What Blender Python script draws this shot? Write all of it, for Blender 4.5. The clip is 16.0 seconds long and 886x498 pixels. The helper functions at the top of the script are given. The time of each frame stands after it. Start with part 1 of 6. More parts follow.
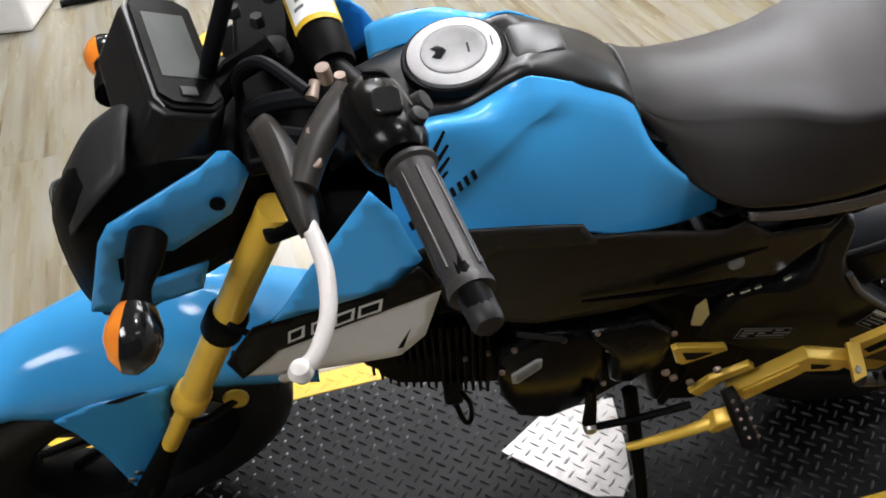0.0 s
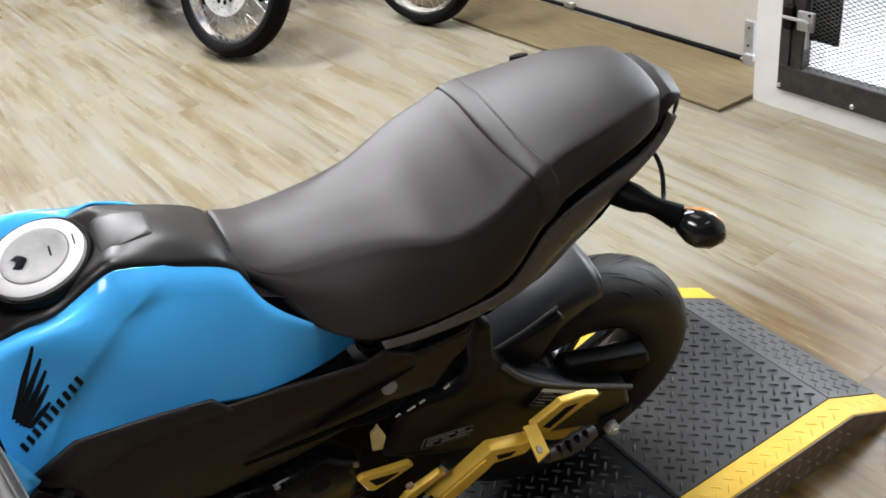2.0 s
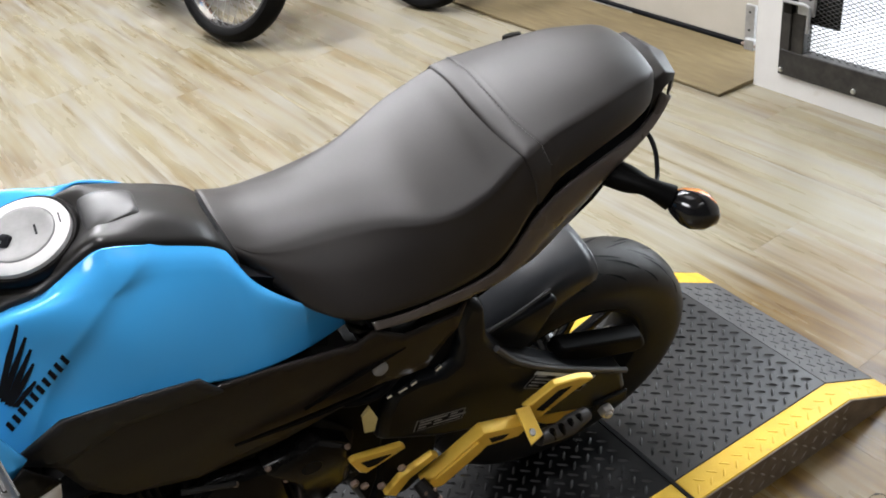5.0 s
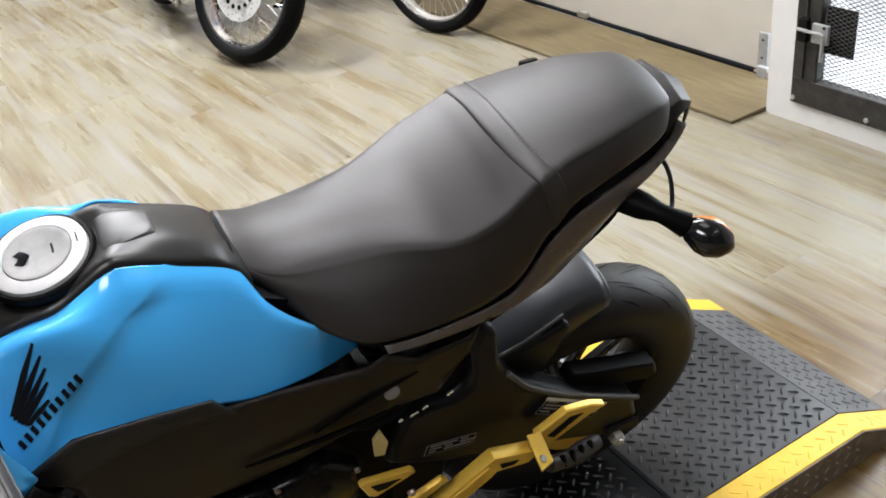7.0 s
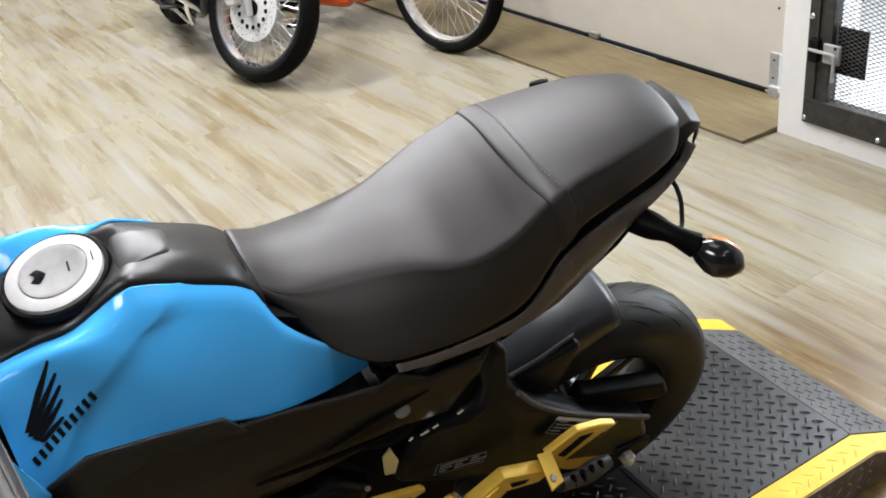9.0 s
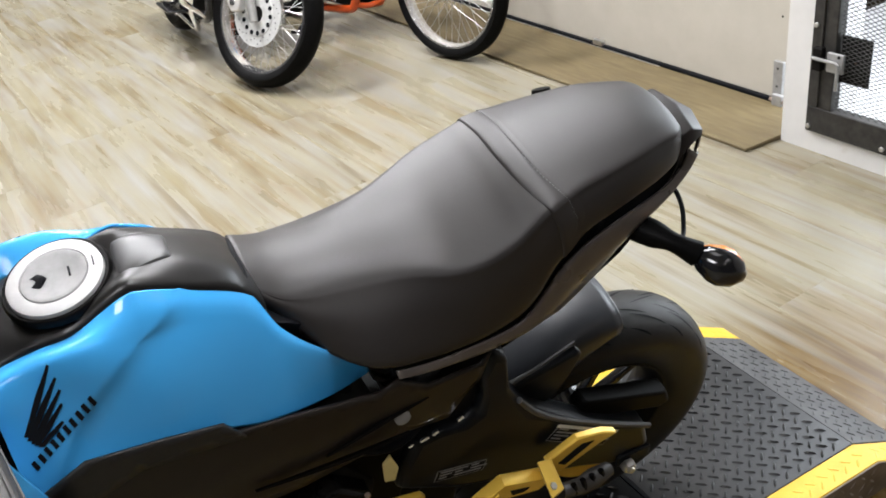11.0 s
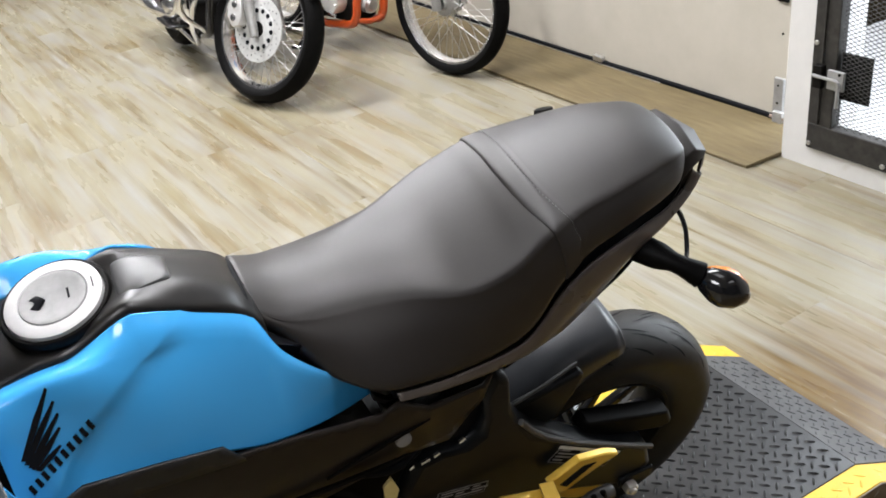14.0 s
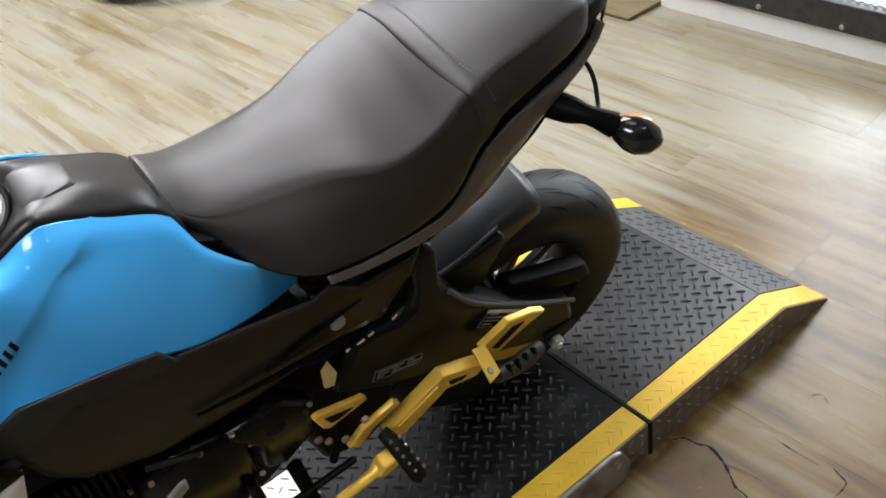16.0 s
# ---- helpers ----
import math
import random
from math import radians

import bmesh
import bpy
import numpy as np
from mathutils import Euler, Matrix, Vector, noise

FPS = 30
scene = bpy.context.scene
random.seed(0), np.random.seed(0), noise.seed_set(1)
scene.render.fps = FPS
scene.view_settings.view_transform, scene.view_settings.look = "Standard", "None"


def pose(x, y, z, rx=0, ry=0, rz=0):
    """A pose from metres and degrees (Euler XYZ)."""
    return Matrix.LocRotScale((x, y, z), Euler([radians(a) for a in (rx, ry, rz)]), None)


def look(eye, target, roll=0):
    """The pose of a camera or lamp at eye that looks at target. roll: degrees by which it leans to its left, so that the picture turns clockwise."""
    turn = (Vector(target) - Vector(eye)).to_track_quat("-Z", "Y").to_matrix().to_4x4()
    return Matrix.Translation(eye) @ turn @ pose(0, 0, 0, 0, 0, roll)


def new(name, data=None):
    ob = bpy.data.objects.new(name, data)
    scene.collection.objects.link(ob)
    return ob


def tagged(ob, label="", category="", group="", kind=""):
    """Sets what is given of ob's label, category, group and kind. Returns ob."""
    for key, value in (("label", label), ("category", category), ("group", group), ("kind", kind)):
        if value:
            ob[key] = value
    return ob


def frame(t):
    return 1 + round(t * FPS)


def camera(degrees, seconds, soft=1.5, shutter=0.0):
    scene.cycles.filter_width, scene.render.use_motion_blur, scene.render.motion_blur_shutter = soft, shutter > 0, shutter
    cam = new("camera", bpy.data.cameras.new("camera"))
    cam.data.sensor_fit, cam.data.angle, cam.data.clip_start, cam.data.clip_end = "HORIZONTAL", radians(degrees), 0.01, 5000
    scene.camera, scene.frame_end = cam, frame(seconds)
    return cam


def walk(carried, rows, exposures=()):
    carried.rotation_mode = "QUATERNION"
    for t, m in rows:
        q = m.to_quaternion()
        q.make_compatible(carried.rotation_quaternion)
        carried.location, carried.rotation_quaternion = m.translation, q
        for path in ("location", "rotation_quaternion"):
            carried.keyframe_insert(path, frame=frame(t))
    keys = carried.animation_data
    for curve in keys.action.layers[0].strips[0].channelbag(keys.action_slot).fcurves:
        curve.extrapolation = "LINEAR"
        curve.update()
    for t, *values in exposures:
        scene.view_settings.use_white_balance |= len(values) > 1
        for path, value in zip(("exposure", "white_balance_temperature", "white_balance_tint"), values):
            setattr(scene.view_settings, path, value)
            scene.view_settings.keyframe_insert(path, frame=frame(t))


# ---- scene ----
cam = camera(50.3, 16.0, soft=1.8)
PATH = [
    (0, (0.3784, -1.1141, 1.3953), (0.5018, 0.4826, 0.1974), -5.72),
    (0.5, (0.4232, -1.1145, 1.4178), (0.6750, 0.4433, 0.1892), -6.33),
    (0.8, (0.4640, -1.1190, 1.4165), (0.8410, 0.4120, 0.1900), -6.35),
    (1, (0.5045, -1.1143, 1.4236), (0.9674, 0.4076, 0.2116), -6.86),
    (1.5, (0.5393, -1.1169, 1.4302), (1.0802, 0.4105, 0.2579), -7.83),
    (2, (0.5587, -1.1258, 1.4455), (1.1628, 0.4338, 0.3489), -8.75),
    (2.5, (0.5745, -1.1390, 1.4499), (1.2108, 0.4308, 0.3866), -9.08),
    (3, (0.5787, -1.1409, 1.4523), (1.1868, 0.4494, 0.4030), -9.49),
    (3.5, (0.5736, -1.1326, 1.4437), (1.1769, 0.4357, 0.3592), -9.20),
    (4, (0.5701, -1.1295, 1.4393), (1.1690, 0.4318, 0.3424), -8.84),
    (6.5, (0.5718, -1.1282, 1.4246), (1.1488, 0.4065, 0.2795), -8.89),
    (7, (0.5656, -1.1246, 1.4352), (1.1552, 0.4541, 0.3582), -8.16),
    (7.5, (0.5698, -1.1247, 1.4397), (1.1888, 0.4556, 0.3818), -9.04),
    (8, (0.5732, -1.1323, 1.4398), (1.1690, 0.4575, 0.3829), -9.00),
    (8.5, (0.5649, -1.1341, 1.4433), (1.1411, 0.4797, 0.4122), -8.68),
    (9, (0.5645, -1.1310, 1.4407), (1.1440, 0.4750, 0.3992), -8.32),
    (11.5, (0.5675, -1.1318, 1.4413), (1.1446, 0.4889, 0.4216), -8.05),
    (12, (0.5669, -1.1359, 1.4430), (1.1366, 0.4943, 0.4342), -8.30),
    (12.5, (0.5645, -1.1319, 1.4406), (1.1243, 0.4926, 0.4173), -8.13),
    (13, (0.5641, -1.1344, 1.4463), (1.1222, 0.5090, 0.4526), -8.34),
    (13.5, (0.5657, -1.1311, 1.4435), (1.1188, 0.5048, 0.4348), -8.38),
    (14, (0.5690, -1.1203, 1.4450), (1.1564, 0.5055, 0.4394), -7.82),
    (14.5, (0.5496, -1.1187, 1.4478), (1.1162, 0.5303, 0.4683), -6.71),
    (15, (0.4768, -1.1045, 1.4502), (1.1512, 0.4588, 0.4008), -7.29),
    (15.5, (0.4222, -1.0991, 1.4660), (1.1606, 0.3843, 0.3462), -8.32),
    (15.8, (0.4700, -1.0980, 1.4510), (1.1990, 0.3490, 0.2770), -9.75),
    (16, (0.5397, -1.0933, 1.4291), (1.2398, 0.3129, 0.1913), -10.57),
]
walk(cam, [(t, look(eye, target, roll)) for t, eye, target, roll in PATH], exposures=[(0, -0.42), (1, -0.38), (2.5, -0.25), (14.5, -0.2), (16, -0.26)])


# ---- world and light ----
world = bpy.data.worlds.new("world")
scene.world = world
world.use_nodes = True
wn = world.node_tree
sky = wn.nodes.new("ShaderNodeTexSky")
sky.sky_type = "NISHITA"
sky.sun_disc = False
sky.sun_elevation, sky.sun_rotation = radians(40), radians(60)
wn.links.new(sky.outputs[0], wn.nodes["Background"].inputs[0])
wn.nodes["Background"].inputs[1].default_value = 0.12

# directions of the room: along the door wall, and through it
WALL = Vector((2.602, 1.096, 0.0))
ALONG, OUT = Vector((0.174, -0.985, 0)).normalized(), Vector((0.985, 0.174, 0)).normalized()
UP = Vector((0, 0, 1))


def room(a, b, z=0.0):
    return WALL + ALONG * a + OUT * b + UP * z


ROOM = Matrix(((ALONG.x, OUT.x, 0, WALL.x), (ALONG.y, OUT.y, 0, WALL.y), (0, 0, 1, 0), (0, 0, 0, 1)))
CEILING = 3.0


def ceiling_lamp(name, a, b, sx, sy, watts, colour, spread=180, aim=None):
    data = bpy.data.lights.new(name, "AREA")
    data.shape, data.size, data.size_y, data.energy, data.color = "RECTANGLE", sx, sy, watts, colour
    data.spread = radians(spread)
    ob = new(name, data)
    ob.matrix_world = look(room(a, b, CEILING - 0.03), aim or room(a, b - 0.001, 0))
    return ob


LAMP, COOL = (0.99, 0.985, 1.02), (0.84, 0.92, 1.0)
for a_, b_, watts in ((-0.4, -0.95, 68), (-0.9, -2.1, 55), (0.3, -1.15, 32), (-2.8, -1.4, 185), (-2.8, -3.4, 20), (-5.2, -2.0, 165), (3.2, -1.2, 6)):
    ceiling_lamp("ceiling_lamp", a_, b_, 0.3, 1.2, watts, LAMP)
# unseen panels added for sheen on the seat and light on the front
ceiling_lamp("fill_panel", 1.28, -1.72, 0.75, 0.75, 5, LAMP)
ceiling_lamp("fill_panel", 2.0, -4.4, 1.2, 1.2, 105, LAMP)
# unseen fill spots added to brighten the motorcycle
ceiling_lamp("fill_spot", 1.5, -1.75, 0.14, 0.14, 3.2, LAMP, 36, (0.55, 0.05, 0.9))
ceiling_lamp("fill_spot", 4.3, -2.6, 0.14, 0.14, 8, LAMP)
daylight = bpy.data.lights.new("daylight", "AREA")
daylight.shape, daylight.size, daylight.size_y, daylight.energy, daylight.color = "RECTANGLE", 1.0, 1.9, 75, COOL
daylight_ob = new("daylight", daylight)
daylight_ob.matrix_world = look(room(0.6, 0.75, 1.3), room(0.45, -2, 0.2))

# ---- materials ----
def node(nt, kind, **values):
    n = nt.nodes.new("ShaderNode" + kind)
    for key, value in values.items():
        n.inputs[key].default_value = value
    return n


def material(name, col, col2=None, scale=40, rough=0.5, rough2=None, metal=0.0, bump=0.0, bump_scale=300, coat=0.0, stretch=(1, 1, 1), detail=5, spots=None, vary=0.0, ior=1.45):
    """Two-colour noise at one scale, fine relief at another, and worn gloss."""
    m = bpy.data.materials.new(name)
    m.use_nodes = True
    nt = m.node_tree
    b = nt.nodes["Principled BSDF"]
    b.inputs["Metallic"].default_value = metal
    b.inputs["Coat Weight"].default_value = coat
    b.inputs["Coat Roughness"].default_value = 0.06
    b.inputs["IOR"].default_value = ior
    tc = nt.nodes.new("ShaderNodeTexCoord")
    mp = nt.nodes.new("ShaderNodeMapping")
    mp.inputs["Scale"].default_value = stretch
    nt.links.new(tc.outputs["Object"], mp.inputs[0])
    n1 = node(nt, "TexNoise", Scale=scale, Detail=detail, Roughness=0.6)
    nt.links.new(mp.outputs[0], n1.inputs["Vector"])
    ramp = nt.nodes.new("ShaderNodeValToRGB")
    ramp.color_ramp.elements[0].position, ramp.color_ramp.elements[1].position = 0.3, 0.7
    ramp.color_ramp.elements[0].color = (*col, 1)
    ramp.color_ramp.elements[1].color = (*(col2 or [min(1, c * 1.12) for c in col]), 1)
    nt.links.new(n1.outputs["Fac"], ramp.inputs[0])
    out = ramp.outputs[0]
    if spots:
        n3 = node(nt, "TexNoise", Scale=spots[1], Detail=3.0)
        nt.links.new(mp.outputs[0], n3.inputs["Vector"])
        r3 = nt.nodes.new("ShaderNodeValToRGB")
        r3.color_ramp.elements[0].position, r3.color_ramp.elements[1].position = spots[2], spots[2] + 0.12
        nt.links.new(n3.outputs["Fac"], r3.inputs[0])
        mix = nt.nodes.new("ShaderNodeMix")
        mix.data_type = "RGBA"
        nt.links.new(r3.outputs[0], mix.inputs["Factor"])
        nt.links.new(out, mix.inputs["A"])
        mix.inputs["B"].default_value = (*spots[0], 1)
        out = mix.outputs["Result"]
    if vary:
        info = nt.nodes.new("ShaderNodeObjectInfo")
        hsv = nt.nodes.new("ShaderNodeHueSaturation")
        mr = nt.nodes.new("ShaderNodeMapRange")
        mr.inputs["To Min"].default_value, mr.inputs["To Max"].default_value = 1 - vary, 1 + vary
        nt.links.new(info.outputs["Random"], mr.inputs[0])
        nt.links.new(mr.outputs[0], hsv.inputs["Value"])
        nt.links.new(out, hsv.inputs["Color"])
        out = hsv.outputs[0]
    nt.links.new(out, b.inputs["Base Color"])
    rr = nt.nodes.new("ShaderNodeMapRange")
    rr.inputs["To Min"].default_value, rr.inputs["To Max"].default_value = rough, rough2 if rough2 is not None else min(1, rough + 0.08)
    n4 = node(nt, "TexNoise", Scale=scale * 0.31, Detail=3.0)
    nt.links.new(mp.outputs[0], n4.inputs["Vector"])
    nt.links.new(n4.outputs["Fac"], rr.inputs[0])
    nt.links.new(rr.outputs[0], b.inputs["Roughness"])
    if bump:
        n2 = node(nt, "TexNoise", Scale=bump_scale, Detail=3.0)
        nt.links.new(mp.outputs[0], n2.inputs["Vector"])
        bp = node(nt, "Bump", Strength=min(1, bump * 4), Distance=0.0012 * min(1, bump * 2 + 0.2))
        nt.links.new(n2.outputs["Fac"], bp.inputs["Height"])
        nt.links.new(bp.outputs[0], b.inputs["Normal"])
    return m


BLUE = material("blue paint", (0.045, 0.31, 0.66), (0.050, 0.325, 0.68), 6, 0.10, 0.14)
# tail plastic in two tones; the lighter has floor reflections painted in
TAIL_LIT = material("satin tail plastic with floor light", (0.075, 0.062, 0.054), (0.095, 0.080, 0.070), 50, 0.24, 0.32, ior=1.55)
TAILE = material("dark tail plastic", (0.012, 0.0098, 0.0088), (0.017, 0.0142, 0.0128), 50, 0.36, 0.46, ior=1.25)
HINGE = material("satin grey hinge and edges", (0.03, 0.03, 0.031), (0.042, 0.042, 0.043), 40, 0.36, 0.46, ior=1.6)
STICK = material("grey sticker print", (0.24, 0.24, 0.24), (0.30, 0.30, 0.30), 50, 0.5)
TANKTOP = material("satin tank plastic", (0.004, 0.0036, 0.0034), (0.007, 0.0063, 0.006), 50, 0.3, 0.4, ior=1.42)
MATT = material("matt black plastic", (0.0014, 0.0014, 0.0014), (0.0028, 0.0027, 0.0026), 60, 0.42, 0.55, ior=1.15, bump=0.03, bump_scale=900)
DARK = material("satin dark plastic", (0.002, 0.0018, 0.0017), (0.0034, 0.003, 0.0028), 50, 0.36, 0.46, ior=1.19)
GLOSS = material("gloss black", (0.006, 0.006, 0.007), (0.009, 0.009, 0.01), 40, 0.1, 0.18, coat=0.5)
SWING = material("black coated steel", (0.0042, 0.0050, 0.0062), (0.0068, 0.0080, 0.0098), 45, 0.28, 0.38, ior=1.24, bump=0.015, bump_scale=500)
HUGGER = material("satin black hugger plastic", (0.017, 0.0192, 0.0225), (0.023, 0.0255, 0.0295), 45, 0.28, 0.38, ior=1.5, bump=0.015, bump_scale=500)
GREY = material("grey plastic", (0.014, 0.0138, 0.014), (0.02, 0.0198, 0.02), 60, 0.45, 0.55, ior=1.35, bump=0.03, bump_scale=800)
VINYL = material("seat vinyl", (0.0060, 0.0040, 0.0032), (0.009, 0.0064, 0.0052), 30, 0.45, 0.50, ior=1.57, bump=0.02, bump_scale=1300)
RUBBER = material("tyre rubber", (0.0018, 0.0018, 0.0018), (0.004, 0.0038, 0.0036), 35, 0.5, 0.65, ior=1.14, bump=0.05, bump_scale=500)
TYRE = material("sport tyre rubber", (0.0105, 0.0103, 0.010), (0.018, 0.0176, 0.017), 35, 0.42, 0.55, ior=1.34, bump=0.05, bump_scale=500)
GRIP = material("grip rubber", (0.024, 0.0215, 0.020), (0.036, 0.033, 0.031), 60, 0.34, 0.5, bump=0.08, bump_scale=600)
GOLD = material("gold anodised aluminium", (0.74, 0.47, 0.06), (0.82, 0.54, 0.09), 30, 0.26, 0.36, metal=0.25)
FORK = material("gold fork paint", (0.74, 0.45, 0.045), (0.82, 0.52, 0.06), 25, 0.26, 0.36, metal=0.2)
CHROME = material("chrome", (0.80, 0.80, 0.81), (0.88, 0.88, 0.89), 25, 0.16, 0.28, metal=1.0)
STEEL = material("brushed steel", (0.50, 0.50, 0.50), (0.62, 0.62, 0.61), 40, 0.26, 0.4, metal=1.0)
SILVER = material("silver painted aluminium", (0.62, 0.61, 0.59), (0.70, 0.69, 0.67), 40, 0.3, 0.4, metal=0.5)
LEVER = material("pale lever paint", (0.72, 0.68, 0.65), (0.80, 0.76, 0.72), 40, 0.3, 0.4, metal=0.1)
# lever rubber, warm reflected light put into its brown-grey
BOOT = material("lever rubber with painted reflection", (0.022, 0.019, 0.0165), (0.034, 0.030, 0.026), 60, 0.34, 0.48, bump=0.04, bump_scale=400)
COVERM = material("brown-black cover plastic", (0.0105, 0.0082, 0.0066), (0.0150, 0.0118, 0.0096), 50, 0.36, 0.48, ior=1.3)
WHITE = material("white plastic", (0.80, 0.79, 0.78), (0.85, 0.84, 0.83), 20, 0.3, 0.4)
CAPGREY = material("grey cap metal", (0.19, 0.19, 0.19), (0.25, 0.25, 0.25), 50, 0.45, 0.55, metal=0.1)
CAPRING = material("pale cap ring", (0.36, 0.36, 0.355), (0.44, 0.44, 0.435), 30, 0.45, 0.55)
YELLOW = material("yellow safety paint", (0.56, 0.345, 0.015), (0.66, 0.43, 0.03), 22, 0.38, 0.6, bump=0.1, spots=((0.30, 0.20, 0.05), 28, 0.68))
PLATE = material("black diamond plate", (0.003, 0.0031, 0.0034), (0.0075, 0.0078, 0.0083), 14, 0.38, 0.5, bump=0.03, ior=1.22, spots=((0.025, 0.025, 0.025), 40, 0.72))
# ramp plates: dust and scuffs, with the gate's daylight sheen painted in
DUST_SHEEN = material("dusty diamond plate with painted sheen", (0.030, 0.031, 0.033), (0.075, 0.077, 0.08), 12, 0.4, 0.55, bump=0.05, spots=((0.11, 0.105, 0.10), 20, 0.66))
SHEENPLATE = material("scuffed diamond plate with painted sheen", (0.011, 0.0112, 0.0118), (0.026, 0.0265, 0.0275), 7, 0.3, 0.44, bump=0.03, ior=1.4, spots=((0.045, 0.044, 0.042), 22, 0.66))
LUG = material("worn lug steel", (0.010, 0.0102, 0.0106), (0.026, 0.0265, 0.027), 30, 0.22, 0.34, ior=1.7)
TABY = material("pale yellow tab paint", (0.72, 0.58, 0.22), (0.80, 0.68, 0.32), 40, 0.4, 0.55, spots=((0.1, 0.08, 0.04), 90, 0.66))
SKIRT = material("worn steel skirt", (0.11, 0.085, 0.06), (0.20, 0.165, 0.125), 26, 0.4, 0.6, metal=0.3, bump=0.1)
# darker blotches paint mirrored shapes into the aluminium
ALU = material("aluminium diamond plate", (0.27, 0.26, 0.25), (0.40, 0.39, 0.38), 9, 0.22, 0.42, metal=0.7, spots=((0.15, 0.12, 0.095), 11, 0.60))
PAINTW = material("white wall paint", (0.60, 0.59, 0.57), (0.66, 0.65, 0.63), 9, 0.5, 0.62, bump=0.1, bump_scale=140, spots=((0.50, 0.47, 0.42), 7, 0.72))
DOORW = material("ivory door paint", (0.42, 0.392, 0.332), (0.475, 0.446, 0.385), 5, 0.42, 0.55, bump=0.12, bump_scale=220, spots=((0.46, 0.43, 0.37), 9, 0.7))
CEIL = material("ceiling paint", (0.45, 0.447, 0.443), (0.50, 0.497, 0.493), 8, 0.7)
WALLG = material("dark grey wall paint", (0.05, 0.05, 0.052), (0.07, 0.07, 0.071), 8, 0.6, bump=0.1, bump_scale=140)
BLACKIRON = material("black angle iron", (0.022, 0.021, 0.020), (0.05, 0.047, 0.043), 30, 0.4, 0.62, metal=0.3, bump=0.1, spots=((0.16, 0.10, 0.06), 50, 0.72))
BARE = material("bare brown subfloor", (0.068, 0.037, 0.012), (0.105, 0.062, 0.022), 14, 0.5, 0.65, bump=0.12, bump_scale=200, spots=((0.14, 0.10, 0.06), 30, 0.68))
PLY = material("plywood", (0.108, 0.081, 0.038), (0.17, 0.132, 0.066), 7, 0.5, 0.7, stretch=(1, 9, 1), bump=0.15, bump_scale=160, spots=((0.10, 0.07, 0.04), 3, 0.66))
AMBER = material("amber lens", (0.85, 0.22, 0.02), (0.95, 0.30, 0.03), 30, 0.15, 0.25, coat=0.5)
REDLENS = material("red lens", (0.45, 0.02, 0.015), (0.55, 0.03, 0.02), 30, 0.12, 0.2, coat=0.5)
ORANGE = material("orange frame paint", (0.46, 0.062, 0.012), (0.54, 0.085, 0.016), 20, 0.25, 0.35, coat=0.3)
INK = material("black print and gaps", (0.004, 0.0045, 0.006), (0.006, 0.0065, 0.008), 50, 0.6, ior=1.2)
PAPER = material("paper label", (0.74, 0.74, 0.72), (0.80, 0.80, 0.78), 60, 0.5)
GALV = material("galvanised steel", (0.30, 0.30, 0.295), (0.40, 0.40, 0.39), 30, 0.4, 0.55, metal=0.5, spots=((0.20, 0.18, 0.15), 60, 0.66))
DISC = material("bright brake disc steel", (0.52, 0.52, 0.51), (0.64, 0.64, 0.62), 60, 0.32, 0.45, metal=0.35)
FORKGREY = material("grey fork slider", (0.24, 0.235, 0.225), (0.32, 0.315, 0.30), 40, 0.3, 0.42, metal=0.4)
GREYINK = material("grey print", (0.10, 0.10, 0.10), (0.14, 0.14, 0.14), 50, 0.5)
ZINC = material("dull warm zinc", (0.30, 0.225, 0.185), (0.40, 0.31, 0.26), 60, 0.34, 0.48, metal=0.6)
ENGINE = material("gloss black engine paint", (0.003, 0.0029, 0.0028), (0.006, 0.0056, 0.0052), 40, 0.14, 0.24, ior=1.24)
LCD = material("grey display", (0.020, 0.024, 0.020), (0.030, 0.035, 0.030), 20, 0.3, 0.42, ior=1.25)
CONCRETE = material("pale concrete", (0.55, 0.55, 0.55), (0.68, 0.68, 0.67), 6, 0.7, 0.9, bump=0.2)
RUST = material("dusty dark metal", (0.003, 0.0027, 0.0025), (0.008, 0.0072, 0.0064), 35, 0.45, 0.65, metal=0.15, ior=1.22, bump=0.05)


def glow(name, colour, strength):
    m = bpy.data.materials.new(name)
    m.use_nodes = True
    b = m.node_tree.nodes["Principled BSDF"]
    b.inputs["Base Color"].default_value = (*colour, 1)
    b.inputs["Emission Color"].default_value = (*colour, 1)
    b.inputs["Emission Strength"].default_value = strength
    return m


DAY = glow("bright daylight", (0.93, 0.96, 1.0), 3.2)


